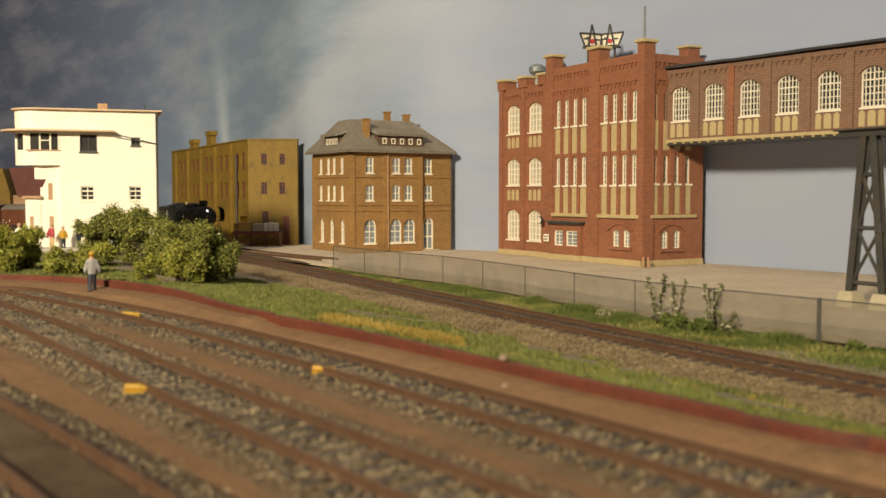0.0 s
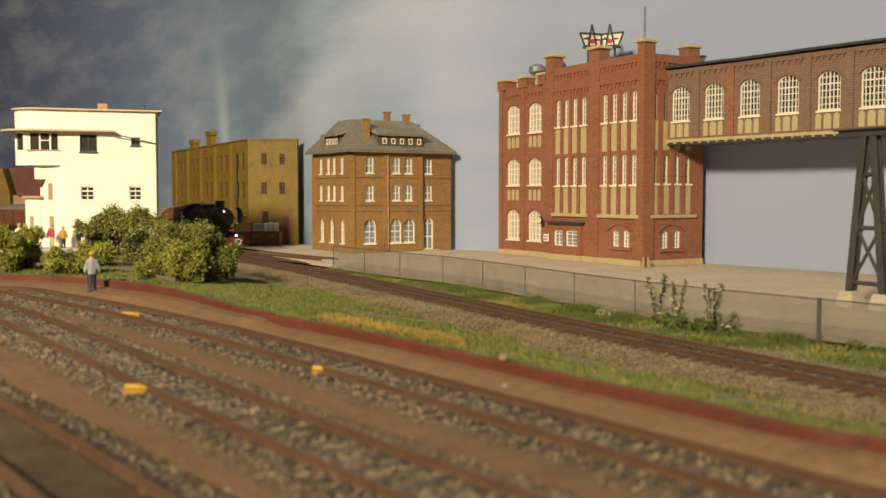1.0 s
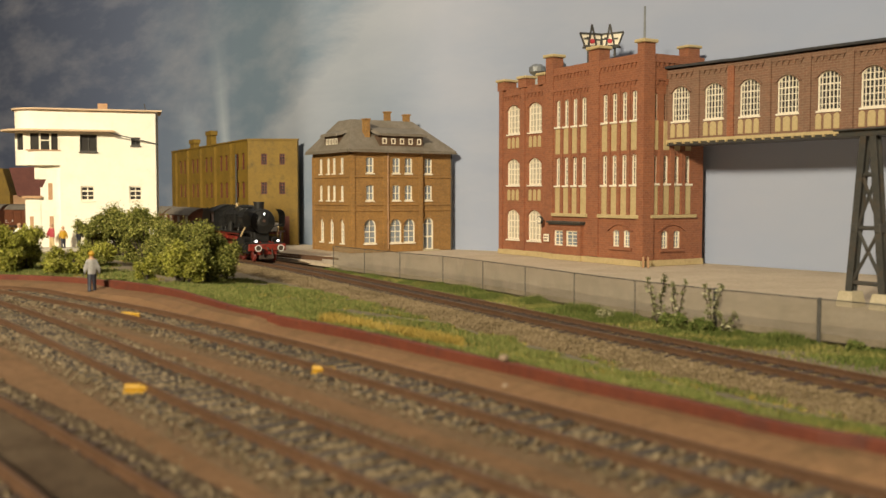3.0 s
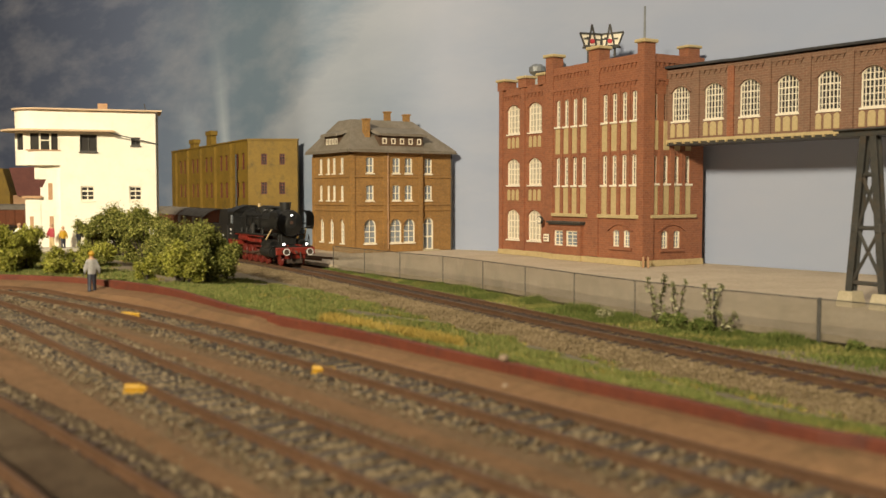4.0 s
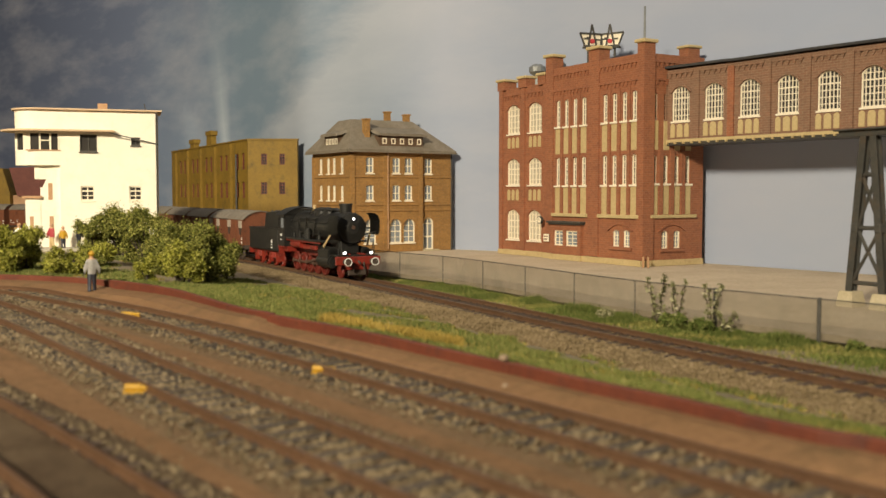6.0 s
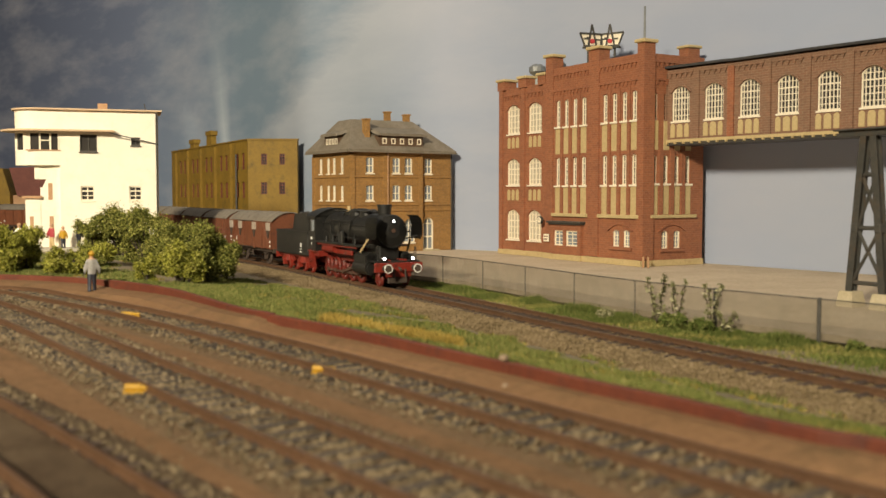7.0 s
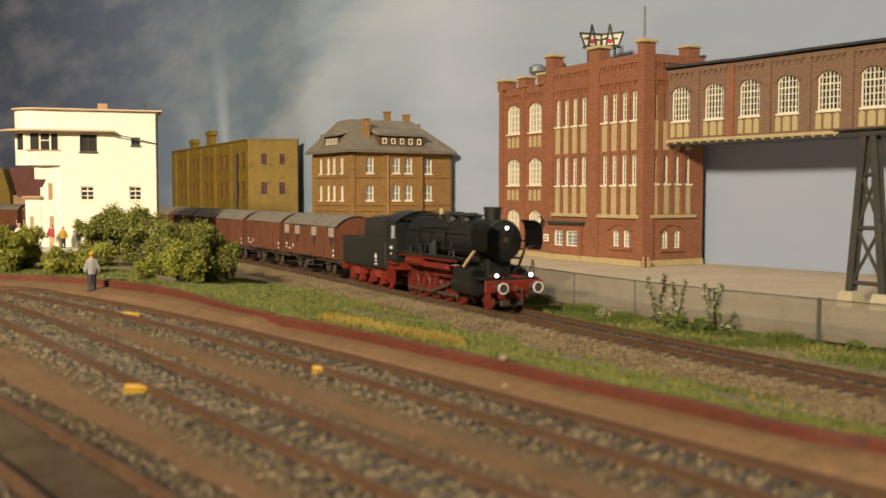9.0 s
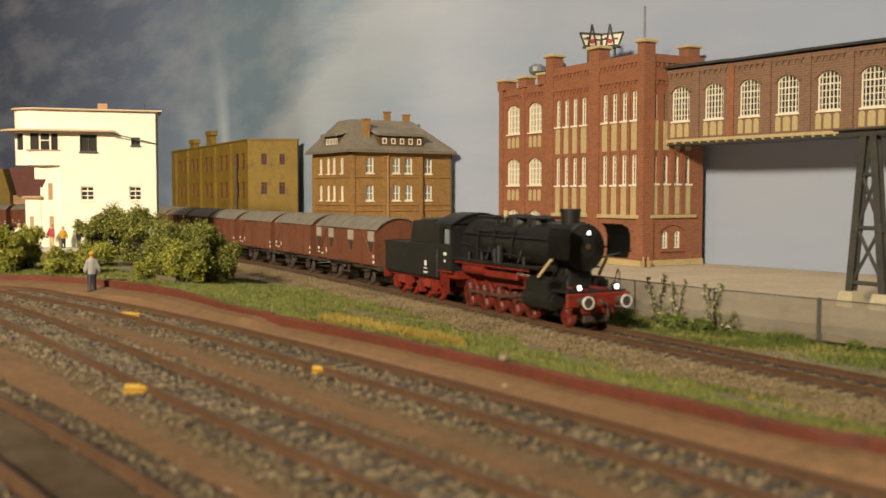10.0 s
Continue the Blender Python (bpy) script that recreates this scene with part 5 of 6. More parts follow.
def locomotive():
    ob = thing("steam_locomotive", "black steam locomotive with red wheels and lit headlamps", "locomotive")
    Z, R = 3.02, 0.93
    # boiler
    bm = bmesh.new()
    tube(bm, (-2.35, 0, Z), (-4.6, 0, Z), R + 0.03, n=32), tube(bm, (-4.6, 0, Z), (-10.9, 0, Z), R, R + 0.02, 32)
    for x in (-4.62, -6.2, -7.8, -9.3):
        tube(bm, (x, 0, Z), (x - 0.07, 0, Z), R + 0.025, n=32)
    part("boiler", bm, LOCO_BLACK, ob)
    bm = bmesh.new()
    tube(bm, (-2.36, 0, Z), (-2.26, 0, Z), R + 0.03, R - 0.02, 32), tube(bm, (-2.26, 0, Z), (-2.08, 0, Z), R - 0.08, 0.35, 28)
    d = part("smokebox_door", bm, LOCO_BLACK, ob)
    part("number_plate", boxes((-2.2, -2.16, -0.34, 0.34, Z - 0.36, Z - 0.2)), WHITE_PAINT, d, "worn pale number plate")
    part("wheel_handle", tube(bmesh.new(), (-2.1, 0, Z + 0.05), (-2.0, 0, Z + 0.05), 0.12, n=10), SILVER, d)
    part("firebox", prism(bmesh.new(), [(-9.2, -0.95), (-9.2, 0.95), (-11.0, 0.95), (-11.0, -0.95)], 1.5, 3.1), LOCO_BLACK, ob)
    bm = bmesh.new()
    tube(bm, (-3.25, 0, 3.85), (-3.25, 0, 4.42), 0.36, 0.4, 20), tube(bm, (-3.25, 0, 4.42), (-3.25, 0, 4.52), 0.43, n=20)
    part("chimney", bm, LOCO_BLACK, ob)
    for x, w, h in ((-5.5, 0.62, 4.22), (-7.0, 0.68, 4.25), (-8.3, 0.5, 4.2)):
        bm = bmesh.new()
        tube(bm, (x, 0, 3.7), (x, 0, h - 0.15), w, w * 0.95, 18), tube(bm, (x, 0, h - 0.15), (x, 0, h), w * 0.95, w * 0.55, 18)
        part("dome", bm, LOCO_BLACK, ob)
    for y in (-0.55, 0.25):
        part("catwalk", boxes((-10.2, -4.3, y, y + 0.3, 4.08, 4.14)), LOCO_BLACK, ob)
    part("whistle", tube(bmesh.new(), (-7.7, -0.45, 4.05), (-7.7, -0.45, 4.4), 0.11, n=10), TAN, ob)
    for s in (-1, 1):
        bm = bmesh.new()
        tube(bm, (-2.6, s * 1.05, 3.3), (-10.8, s * 1.05, 3.35), 0.03, n=6)
        part("handrail", bm, LOCO_BLACK, ob)
        for x in (-5.6, -7.1, -8.4):
            part("sand_pipe", tube(bmesh.new(), (x, s * 0.5, 3.95), (x, s * 1.05, 2.25), 0.045, n=6), LOCO_BLACK, ob)
        # smoke deflector, curved in at the top
        bm = bmesh.new()
        prof = [(s * 1.36, 2.62), (s * 1.4, 2.9), (s * 1.4, 3.5), (s * 1.3, 3.8), (s * 1.12, 3.95)]
        a = [bm.verts.new((-0.55 - 0.02 * abs(i - 2) ** 3, y, z)) for i, (y, z) in enumerate(prof)]
        b = [bm.verts.new((-2.75, y, z)) for y, z in prof]
        for i in range(4):
            bm.faces.new((a[i], a[i + 1], b[i + 1], b[i]))
        bmesh.ops.solidify(bm, geom=bm.faces[:], thickness=0.05)
        bmesh.ops.recalc_face_normals(bm, faces=bm.faces)
        part("smoke_deflector", bm, LOCO_BLACK, ob)
        bm = bmesh.new()
        tube(bm, (-2.7, s * 1.36, 3.0), (-2.9, s * 0.85, 3.0), 0.04, n=6), tube(bm, (-1.6, s * 1.36, 2.8), (-2.4, s * 0.8, 2.6), 0.04, n=6)
        part("stay", bm, LOCO_BLACK, ob)
        part("running_board", boxes((-11.0, -3.3, min(s * 0.9, s * 1.5), max(s * 0.9, s * 1.5), 2.12, 2.2)), LOCO_BLACK, ob)
        part("valance", boxes((-10.9, -4.2, min(s * 1.3, s * 1.38), max(s * 1.3, s * 1.38), 1.98, 2.12)), LOCO_RED, ob)
        bm = bmesh.new()
        tube(bm, (-8.2, s * 1.12, 1.78), (-10.2, s * 1.12, 1.78), 0.24, n=14)
        part("air_tank", bm, LOCO_RED, ob)
        part("frame_plate", boxes((-10.2, -5.6, min(s * 0.98, s * 1.14), max(s * 0.98, s * 1.14), 1.52, 1.8), bev=0.03), LOCO_RED, ob)
        part("slide_bar", boxes((-7.0, -5.3, min(s * 1.05, s * 1.2), max(s * 1.05, s * 1.2), 1.2, 1.32)), LOCO_RED_DARK, ob)
        bm = bmesh.new()
        tube(bm, (-2.55, s * 1.12, 0.98), (-4.5, s * 1.12, 0.98), 0.41, n=20), tube(bm, (-2.4, s * 1.12, 0.98), (-2.55, s * 1.12, 0.98), 0.3, n=16)
        tube(bm, (-2.7, s * 1.05, 1.58), (-4.4, s * 1.05, 1.58), 0.28, n=16)
        box(bm, -4.35, -2.7, min(s * 0.9, s * 1.45), max(s * 0.6, s * 1.45), 0.9, 1.7)
        part("cylinder", bm, LOCO_BLACK, ob)
        bm = bmesh.new()
        tube(bm, (-3.3, s * 1.45, 1.86), (-2.6, s * 1.3, 2.6), 0.065, n=10)
        part("steam_pipe", bm, TAN, ob, "tan lagged diagonal pipe")
        bm = bmesh.new()
        for z in (0.5, 0.85):
            box(bm, -12.9, -12.3, min(s * 1.2, s * 1.5), max(s * 1.2, s * 1.5), z, z + 0.05)
        box(bm, -12.95, -12.9, min(s * 1.2, s * 1.5), max(s * 1.2, s * 1.5), 0.45, 1.6), box(bm, -12.3, -12.25, min(s * 1.2, s * 1.5), max(s * 1.2, s * 1.5), 0.45, 1.6)
        part("cab_steps", bm, LOCO_RED, ob)
    for x, z0, z1, r in ((-7.0, 2.2, 2.85, 0.17), (-7.38, 2.2, 2.7, 0.14)):
        bm = bmesh.new()
        tube(bm, (x, -1.16, z0), (x, -1.16, z1), r, n=12), tube(bm, (x, -1.16, (z0 + z1) / 2 - 0.05), (x, -1.16, (z0 + z1) / 2 + 0.05), r * 1.2, n=12)
        tube(bm, (x, -1.16, z1), (x, -1.16, z1 + 0.08), r, r * 0.4, n=12)
        part("pump", bm, LOCO_BLACK, ob)
    part("frame", boxes((-13.4, -0.8, -0.55, -0.45, 0.75, 1.5), (-13.4, -0.8, 0.45, 0.55, 0.75, 1.5), (-13.0, -10.8, -1.3, 1.3, 1.2, 1.55)), LOCO_RED, ob)
    part("ashpan", boxes((-11.0, -9.0, -0.42, 0.42, 0.5, 1.5)), LOCO_BLACK, ob)
    beam = part("buffer_beam", boxes((-0.78, -0.62, -1.45, 1.45, 0.82, 1.34), bev=0.03), LOCO_RED, ob)
    part("lower_apron", boxes((-0.76, -0.7, -0.75, 0.75, 0.55, 0.82)), LOCO_RED, ob)
    part("front_deck", boxes((-3.2, -0.78, -1.35, 1.35, 1.34, 1.42)), LOCO_BLACK, ob)
    part("coupling_hook", tube(bmesh.new(), (-0.62, 0, 1.05), (-0.3, 0, 0.95), 0.07, n=8), UNDER, ob)
    for y in (-0.35, 0.35):
        bm = bmesh.new()
        tube(bm, (-0.58, y, 1.0), (-0.5, y, 0.45), 0.05, n=8)
        part("brake_hose", bm, UNDER, ob)
    buffers(ob, 0, 1, UNDER)
    for x, y, z in ((-0.7, -0.86, 1.56), (-0.7, 0.86, 1.56), (-1.95, 0.0, 3.6)):
        lampo = part("headlamp", tube(bmesh.new(), (x - 0.32, y, z), (x, y, z), 0.13, n=16), LOCO_BLACK, ob)
        part("lens", tube(bmesh.new(), (x + 0.001, y, z), (x + 0.035, y, z), 0.09 if z < 3 else 0.075, n=16), LIT, lampo, "lit white headlamp lens")
    for y in (-1.15, 1.15):
        bm = bmesh.new()
        for z0, z1, x0, x1 in ((1.42, 2.05, -1.0, -1.0), (2.05, 2.2, -1.0, -1.25), (2.2, 1.42, -1.25, -1.9)):
            tube(bm, (x0, y, z0), (x1, y, z1), 0.03, n=6)
        part("handrail", bm, LOCO_BLACK, ob)
    part("saddle", boxes((-4.4, -2.6, -0.6, 0.6, 1.42, 2.3), bev=0.05), LOCO_BLACK, ob)
    # cab
    bm = bmesh.new()
    for s in (-1, 1):
        y0, y1 = (s * 1.47, s * 1.41)
        y0, y1 = min(y0, y1), max(y0, y1)
        box(bm, -13.3, -11.0, y0, y1, 1.55, 2.78), box(bm, -11.35, -11.0, y0, y1, 2.78, 3.62), box(bm, -13.3, -13.1, y0, y1, 2.78, 3.62)
        box(bm, -12.3, -12.15, y0, y1, 2.78, 3.62), box(bm, -13.3, -11.0, y0, y1, 3.5, 3.75)
    box(bm, -11.06, -11.0, -1.41, 1.41, 1.55, 3.75)
    part("cab", bm, LOCO_BLACK, ob)
    for x in (-11.05, -13.25):
        bm = bmesh.new()
        ring = [(-1.45, 3.66), (1.45, 3.66)] + arc_top(-1.45, 1.45, 3.7, 0.54, 12)
        lo, hi = [bm.verts.new((x, y, z)) for y, z in ring], [bm.verts.new((x + 0.05, y, z)) for y, z in ring]
        bm.faces.new(lo), bm.faces.new(hi[::-1])
        for i in range(len(ring)):
            j = (i + 1) % len(ring)
            bm.faces.new((lo[i], hi[i], hi[j], lo[j]))
        bmesh.ops.recalc_face_normals(bm, faces=bm.faces)
        part("cab_gable", bm, LOCO_BLACK, ob)
    # boiler fittings on both sides
    for s in (-1, 1):
        for x, z, r, h in ((-5.0, 2.35, 0.08, 0.3), (-8.7, 2.38, 0.09, 0.35), (-9.9, 2.3, 0.08, 0.45)):
            part("valve", tube(bmesh.new(), (x, s * 1.12, z - h / 2), (x, s * 1.12, z + h / 2), r, n=10), LOCO_BLACK, ob)
        for x0, z0, x1, z1 in ((-4.7, 2.5, -8.9, 2.62), (-5.8, 3.55, -9.6, 3.5), (-8.9, 2.62, -10.8, 2.9), (-6.0, 3.5, -6.3, 2.4), (-7.6, 3.6, -7.9, 2.6), (-9.2, 3.6, -9.2, 2.3)):
            part("pipe", tube(bmesh.new(), (x0, s * 1.03, z0), (x1, s * 1.06, z1), 0.035, n=6), LOCO_BLACK, ob)
    part("snow_plough", boxes((-1.0, -0.8, -0.6, 0.6, 0.18, 0.6), bev=0.05), UNDER, ob)
    part("cab_roof", arched(bmesh.new(), -13.7, -10.9, 1.52, 3.7, 4.25), LOCO_BLACK, ob)
    part("window_frame", boxes((-12.12, -11.4, -1.49, -1.468, 2.8, 3.48)), GLASS_BLUE, ob, "small cab side window")
    part("number_plate", boxes((-12.4, -11.9, -1.49, -1.472, 2.25, 2.4), (-12.3, -12.05, -1.49, -1.472, 1.95, 2.05)), WHITE_PAINT, ob)
    for y in (-1.5, 1.4):
        part("cab_sill", boxes((-13.3, -11.0, y, y + 0.1, 1.48, 1.55)), LOCO_RED, ob)
    axle(ob, "leading_wheel_set", -1.4, 0.42, 0.12, 10, LOCO_RED_DARK)
    me = None
    drivers = (-3.95, -5.27, -6.59, -7.91, -9.23)
    for x in drivers:
        o, me = axle(ob, "driving_wheel_set", x, 0.615, 0.13, 14, LOCO_RED_DARK, me)
    rods = []
    for s in (-1, 1):
        bm = bmesh.new()
        box(bm, drivers[4] - 0.12, drivers[0] + 0.12, s * 0.97 - 0.03, s * 0.97 + 0.03, -0.07, 0.07, bev=0.02)
        for x in drivers:
            tube(bm, (x, s * 0.92, 0), (x, s * 1.02, 0), 0.14, n=12)
        rods.append(part("coupling_rod", bm, SILVER if s < 0 else LOCO_RED_DARK, ob, at=pose(0, 0, 0.615 - 0.28)))
        bm = bmesh.new()
        box(bm, -2.4, 0, s * 1.08 - 0.03, s * 1.08 + 0.03, -0.08, 0.08, bev=0.02)
        rods.append(part("connecting_rod", bm, SILVER, ob, at=pose(-4.2, 0, 0.98)))
    return ob, rods


def tender():
    ob = thing("tender", "black coal tender with red bogies", "tender")
    part("tank", boxes((-6.25, 0.0, -1.46, 1.46, 1.12, 2.66), bev=0.05), LOCO_BLACK, ob)
    part("rim", boxes((-6.27, 0.02, -1.49, -1.42, 2.6, 2.7), (-6.27, 0.02, 1.42, 1.49, 2.6, 2.7), (-6.29, -6.2, -1.42, 1.42, 2.6, 2.7)), LOCO_BLACK, ob)
    bm = bmesh.new()
    extrude_profile(bm, [(0.1, 2.6), (0.1, 3.84), (-0.6, 3.9), (-3.3, 3.8), (-3.75, 2.6)], -1.16, 1.16)
    part("coal_bunker", bm, LOCO_BLACK, ob)
    rnd = random.Random(5)
    bm = bmesh.new()
    for _ in range(60):
        bmesh.ops.create_icosphere(bm, subdivisions=1, radius=rnd.uniform(0.1, 0.2), matrix=Matrix.Translation((rnd.uniform(-3.0, -0.4), rnd.uniform(-0.9, 0.9), 3.8)))
    tagged(part("coal", bm, TAR, ob), kind="stuff")
    part("frame", boxes((-6.4, 0.1, -1.2, 1.2, 0.95, 1.12)), LOCO_RED, ob)
    part("headstock", boxes((-6.5, -6.4, -1.4, 1.4, 0.75, 1.2)), LOCO_RED, ob)
    buffers(ob, -7.0, -1, UNDER, False)
    for q in ((-1.45, -1.05, -1.482, -1.464, 1.3, 1.38), (-1.4, -1.1, -1.482, -1.464, 1.5, 1.56), (-1.35, -1.12, -1.482, -1.464, 1.65, 1.9)):
        part("stencil", boxes(q), WHITE_PAINT, ob, "small white stencilled mark")
    me = None
    for c in (-1.55, -4.6):
        for s in (-1, 1):
            bm = bmesh.new()
            extrude_profile(bm, [(c - 1.3, 0.66), (c - 1.0, 0.98), (c + 1.0, 0.98), (c + 1.3, 0.66), (c + 0.9, 0.42), (c + 0.35, 0.55), (c - 0.35, 0.55), (c - 0.9, 0.42)], s * 1.1 - 0.07, s * 1.1 + 0.07)
            for x in (c - 0.72, c + 0.72):
                box(bm, x - 0.18, x + 0.18, s * 1.14 - 0.14, s * 1.14 + 0.14, 0.3, 0.66)
            for x in (c - 0.25, c, c + 0.25):
                tube(bm, (x, s * 1.2, 0.58), (x, s * 1.2, 0.96), 0.09, n=8)
            part("bogie_frame", bm, LOCO_RED, ob)
        for x in (c - 0.72, c + 0.72):
            o, me = axle(ob, "tender_wheel_set", x, 0.45, 0.12, 10, LOCO_RED, me)
    for i in range(6):
        part("rung", tube(bmesh.new(), (-6.3, -1.1, 1.3 + i * 0.24), (-6.3, -0.75, 1.3 + i * 0.24), 0.025, n=6), LOCO_BLACK, ob)
    return ob


def van(plain=False):
    """Covered goods van, brown boards and a grey barrel roof."""
    ob = thing("goods_van", "red-brown boarded goods van with grey barrel roof" if not plain else "short red-brown goods van with grey barrel roof", "goods van", group="goods vans of the train")
    L0, L1, hw = -10.35, -0.65, 1.36
    body = part("body", boxes((L0, L1, -hw, hw, 1.18, 3.2)), VAN, ob)
    for x, k in ((L0, 1), (L1, -1)):
        bm = bmesh.new()
        ring = [(-hw, 3.2), (hw, 3.2)] + arc_top(-hw, hw, 3.2, 0.55, 12)[1:-1]
        lo, hi = [bm.verts.new((x, y, z)) for y, z in ring], [bm.verts.new((x + 0.06 * k, y, z)) for y, z in ring]
        bm.faces.new(lo), bm.faces.new(hi[::-1])
        for i in range(len(ring)):
            j = (i + 1) % len(ring)
            bm.faces.new((lo[i], hi[i], hi[j], lo[j]))
        bmesh.ops.recalc_face_normals(bm, faces=bm.faces)
        part("gable", bm, VAN, ob)
    part("roof", arched(bmesh.new(), L0 - 0.12, L1 + 0.12, hw + 0.08, 3.14, 3.83, 0.07, 14), VAN_ROOF, ob)
    for k in range(6):
        x = L0 + 0.8 + k * 1.6
        part("roof_seam", arched(bmesh.new(), x, x + 0.05, hw + 0.1, 3.15, 3.855, 0.06, 14), VAN_ROOF, ob)
    for s in (-1, 1):
        for k in range(30):
            x = L0 + 0.17 + k * (L1 - L0 - 0.3) / 29.5
            if not (-6.4 < x < -4.6):
                key = "van_plank"
                if key not in MESHES:
                    MESHES[key] = to_mesh("plank", boxes((-0.14, 0.135, -0.02, 0.02, 0, 1.92), bev=0.012), VAN)
                part("plank", MESHES[key], None, body, at=pose(x, s * (hw + 0.002), 1.22))
        y = s * (hw + 0.05)
        d = part("door", boxes((-6.4, -4.6, y - 0.04, y + 0.04, 1.25, 3.08), bev=0.02), VAN, ob)
        for z0, z1 in ((3.08, 3.16), (1.16, 1.22)):
            part("door_rail", boxes((-8.2, -4.5, y - 0.05, y + 0.05, z0, z1)), UNDER, d)
        for x in (L0 + 0.04, L0 + 2.0, -6.55, -4.45, L1 - 2.0, L1 - 0.04):
            part("stanchion", boxes((x - 0.05, x + 0.05, y - 0.03, y + 0.03, 1.15, 3.15)), VAN, ob)
        for x0, x1 in ((L0 + 0.1, L0 + 1.95), (L1 - 0.1, L1 - 1.95)):
            bm = bmesh.new()
            tube(bm, (x0, y, 1.2), (x1, y, 3.1), 0.045, n=4)
            part("brace", bm, VAN, ob)
        for i, x in enumerate((-9.9, -7.7, -4.4, -1.3) if not plain else (-8.9, -2.3)):
            h = part("vent_flap", boxes((x - 0.38, x + 0.38, y - 0.045, y + 0.045, 2.5, 3.06), bev=0.015), VENT if not plain else VAN, ob, "" if plain else "pale grey ventilator flap")
            if not plain:
                bm = bmesh.new()
                extrude_profile(bm, [(x - 0.3, 2.48), (x + 0.3, 2.48), (x + 0.05, 1.95), (x - 0.05, 1.95)], y - 0.04, y + 0.04)
                part("hopper", bm, UNDER, h)
        for x0, x1, z0, z1 in ((-10.05, -9.85, 1.5, 1.58), (-10.05, -9.9, 1.7, 1.85), (-9.4, -9.2, 1.45, 1.52), (-0.95, -0.75, 1.62, 1.78), (-0.95, -0.75, 1.32, 1.46), (-8.55, -8.4, 1.6, 1.85)):
            part("stencil", boxes((x0, x1, y - 0.04, y + 0.035, z0, z1)), WHITE_PAINT, ob, "small white stencilled mark")
        part("sole_bar", boxes((L0 - 0.05, L1 + 0.05, s * 1.1 - 0.06, s * 1.1 + 0.06, 0.95, 1.18)), UNDER, ob)
        for x in (-2.8, -8.2):
            bm = bmesh.new()
            extrude_profile(bm, [(x - 0.55, 0.96), (x + 0.55, 0.96), (x + 0.16, 0.35), (x - 0.16, 0.35)], s * 0.98 - 0.03, s * 0.98 + 0.03)
            box(bm, x - 0.16, x + 0.16, s * 1.03 - 0.1, s * 1.03 + 0.1, 0.38, 0.68)
            extrude_profile(bm, [(x - 0.7, 0.85), (x, 0.72), (x + 0.7, 0.85), (x, 0.82)], s * 1.05 - 0.05, s * 1.05 + 0.05)
            part("axle_guard", bm, UNDER, ob)
        part("step", boxes((-6.0, -5.0, s * 1.3 - 0.12, s * 1.3 + 0.12, 0.6, 0.65), (-6.0, -5.95, s * 1.3 - 0.05, s * 1.3 + 0.05, 0.65, 1.0), (-5.05, -5.0, s * 1.3 - 0.05, s * 1.3 + 0.05, 0.65, 1.0)), UNDER, ob)
    part("brake_gear", boxes((-7.6, -3.4, -0.5, 0.5, 0.6, 0.95)), UNDER, ob)
    for x in (L1, L0 - 0.12):
        part("headstock", boxes((x, x + 0.12, -1.3, 1.3, 0.9, 1.2)), UNDER, ob)
    buffers(ob, 0, 1, UNDER, False), buffers(ob, -11, -1, UNDER, False)
    me = None
    for x in (-2.8, -8.2):
        o, me = axle(ob, "wheel_set", x, 0.5, 0.12, 8, UNDER, me)
    return ob


def fit_length(ob, pairs, skip):
    """Sets the parts of a vehicle to their true places along it."""
    xs, to = [p[0] * K for p in pairs][::-1], [p[1] * K for p in pairs][::-1]
    for o in ob.children_recursive:
        if o.type == "MESH" and not any(s in o.name for s in skip):
            for v in o.data.vertices:
                v.co.x = float(np.interp(v.co.x, xs, to))


LOCO, RODS = locomotive()
fit_length(LOCO, [(0.5, 0.5), (-0.85, -0.72), (-2.1, -1.28), (-3.25, -2.5), (-11.0, -9.95), (-13.3, -11.3), (-14, -11.9)], ("wheel_set", "_rod"))
TENDER = tender()
VANS = [van(k % 2 == 1) for k in range(2)]


def shorten(ob, f):
    for o in ob.children:
        if o.name.startswith("wheel_set"):
            o.location.x *= f
        else:
            o.scale.x = f


LONG, SHORT = 10.65, 8.15
shorten(VANS[0], LONG / 11), shorten(VANS[1], SHORT / 11)
SPIN = [(o, o.location.x / K, r) for o, x, r in SPIN]
for k in range(2, 14):
    c = copy_thing(VANS[1], Matrix())
    VANS.append(c)
    for o in c.children:
        if o.name.startswith("wheel_set"):
            SPIN.append((o, o.location.x / K, 0.5))

# ---- plants ----
LEAF = islands("leaf_green", [(0, (0.065, 0.075, 0.018)), (0.4, (0.165, 0.175, 0.036)), (0.75, (0.285, 0.285, 0.06)), (1, (0.46, 0.43, 0.13))], 0.8)
LEAF_LIGHT = islands("leaf_yellow_green", [(0, (0.1, 0.11, 0.018)), (0.4, (0.25, 0.25, 0.035)), (0.75, (0.4, 0.39, 0.06)), (1, (0.56, 0.52, 0.15))], 0.8)
LEAF_PALE = islands("leaf_pale", [(0, (0.12, 0.12, 0.05)), (0.6, (0.26, 0.26, 0.12)), (1, (0.6, 0.56, 0.38))], 0.8)
BARK = surface("bark", (0.06, 0.045, 0.03), (0.09, 0.07, 0.045), 1, 9, 0.9)
GRASS = islands("grass_green", [(0, (0.1, 0.128, 0.03)), (0.5, (0.17, 0.195, 0.052)), (0.85, (0.26, 0.255, 0.08)), (1, (0.38, 0.33, 0.13))], 0.9)
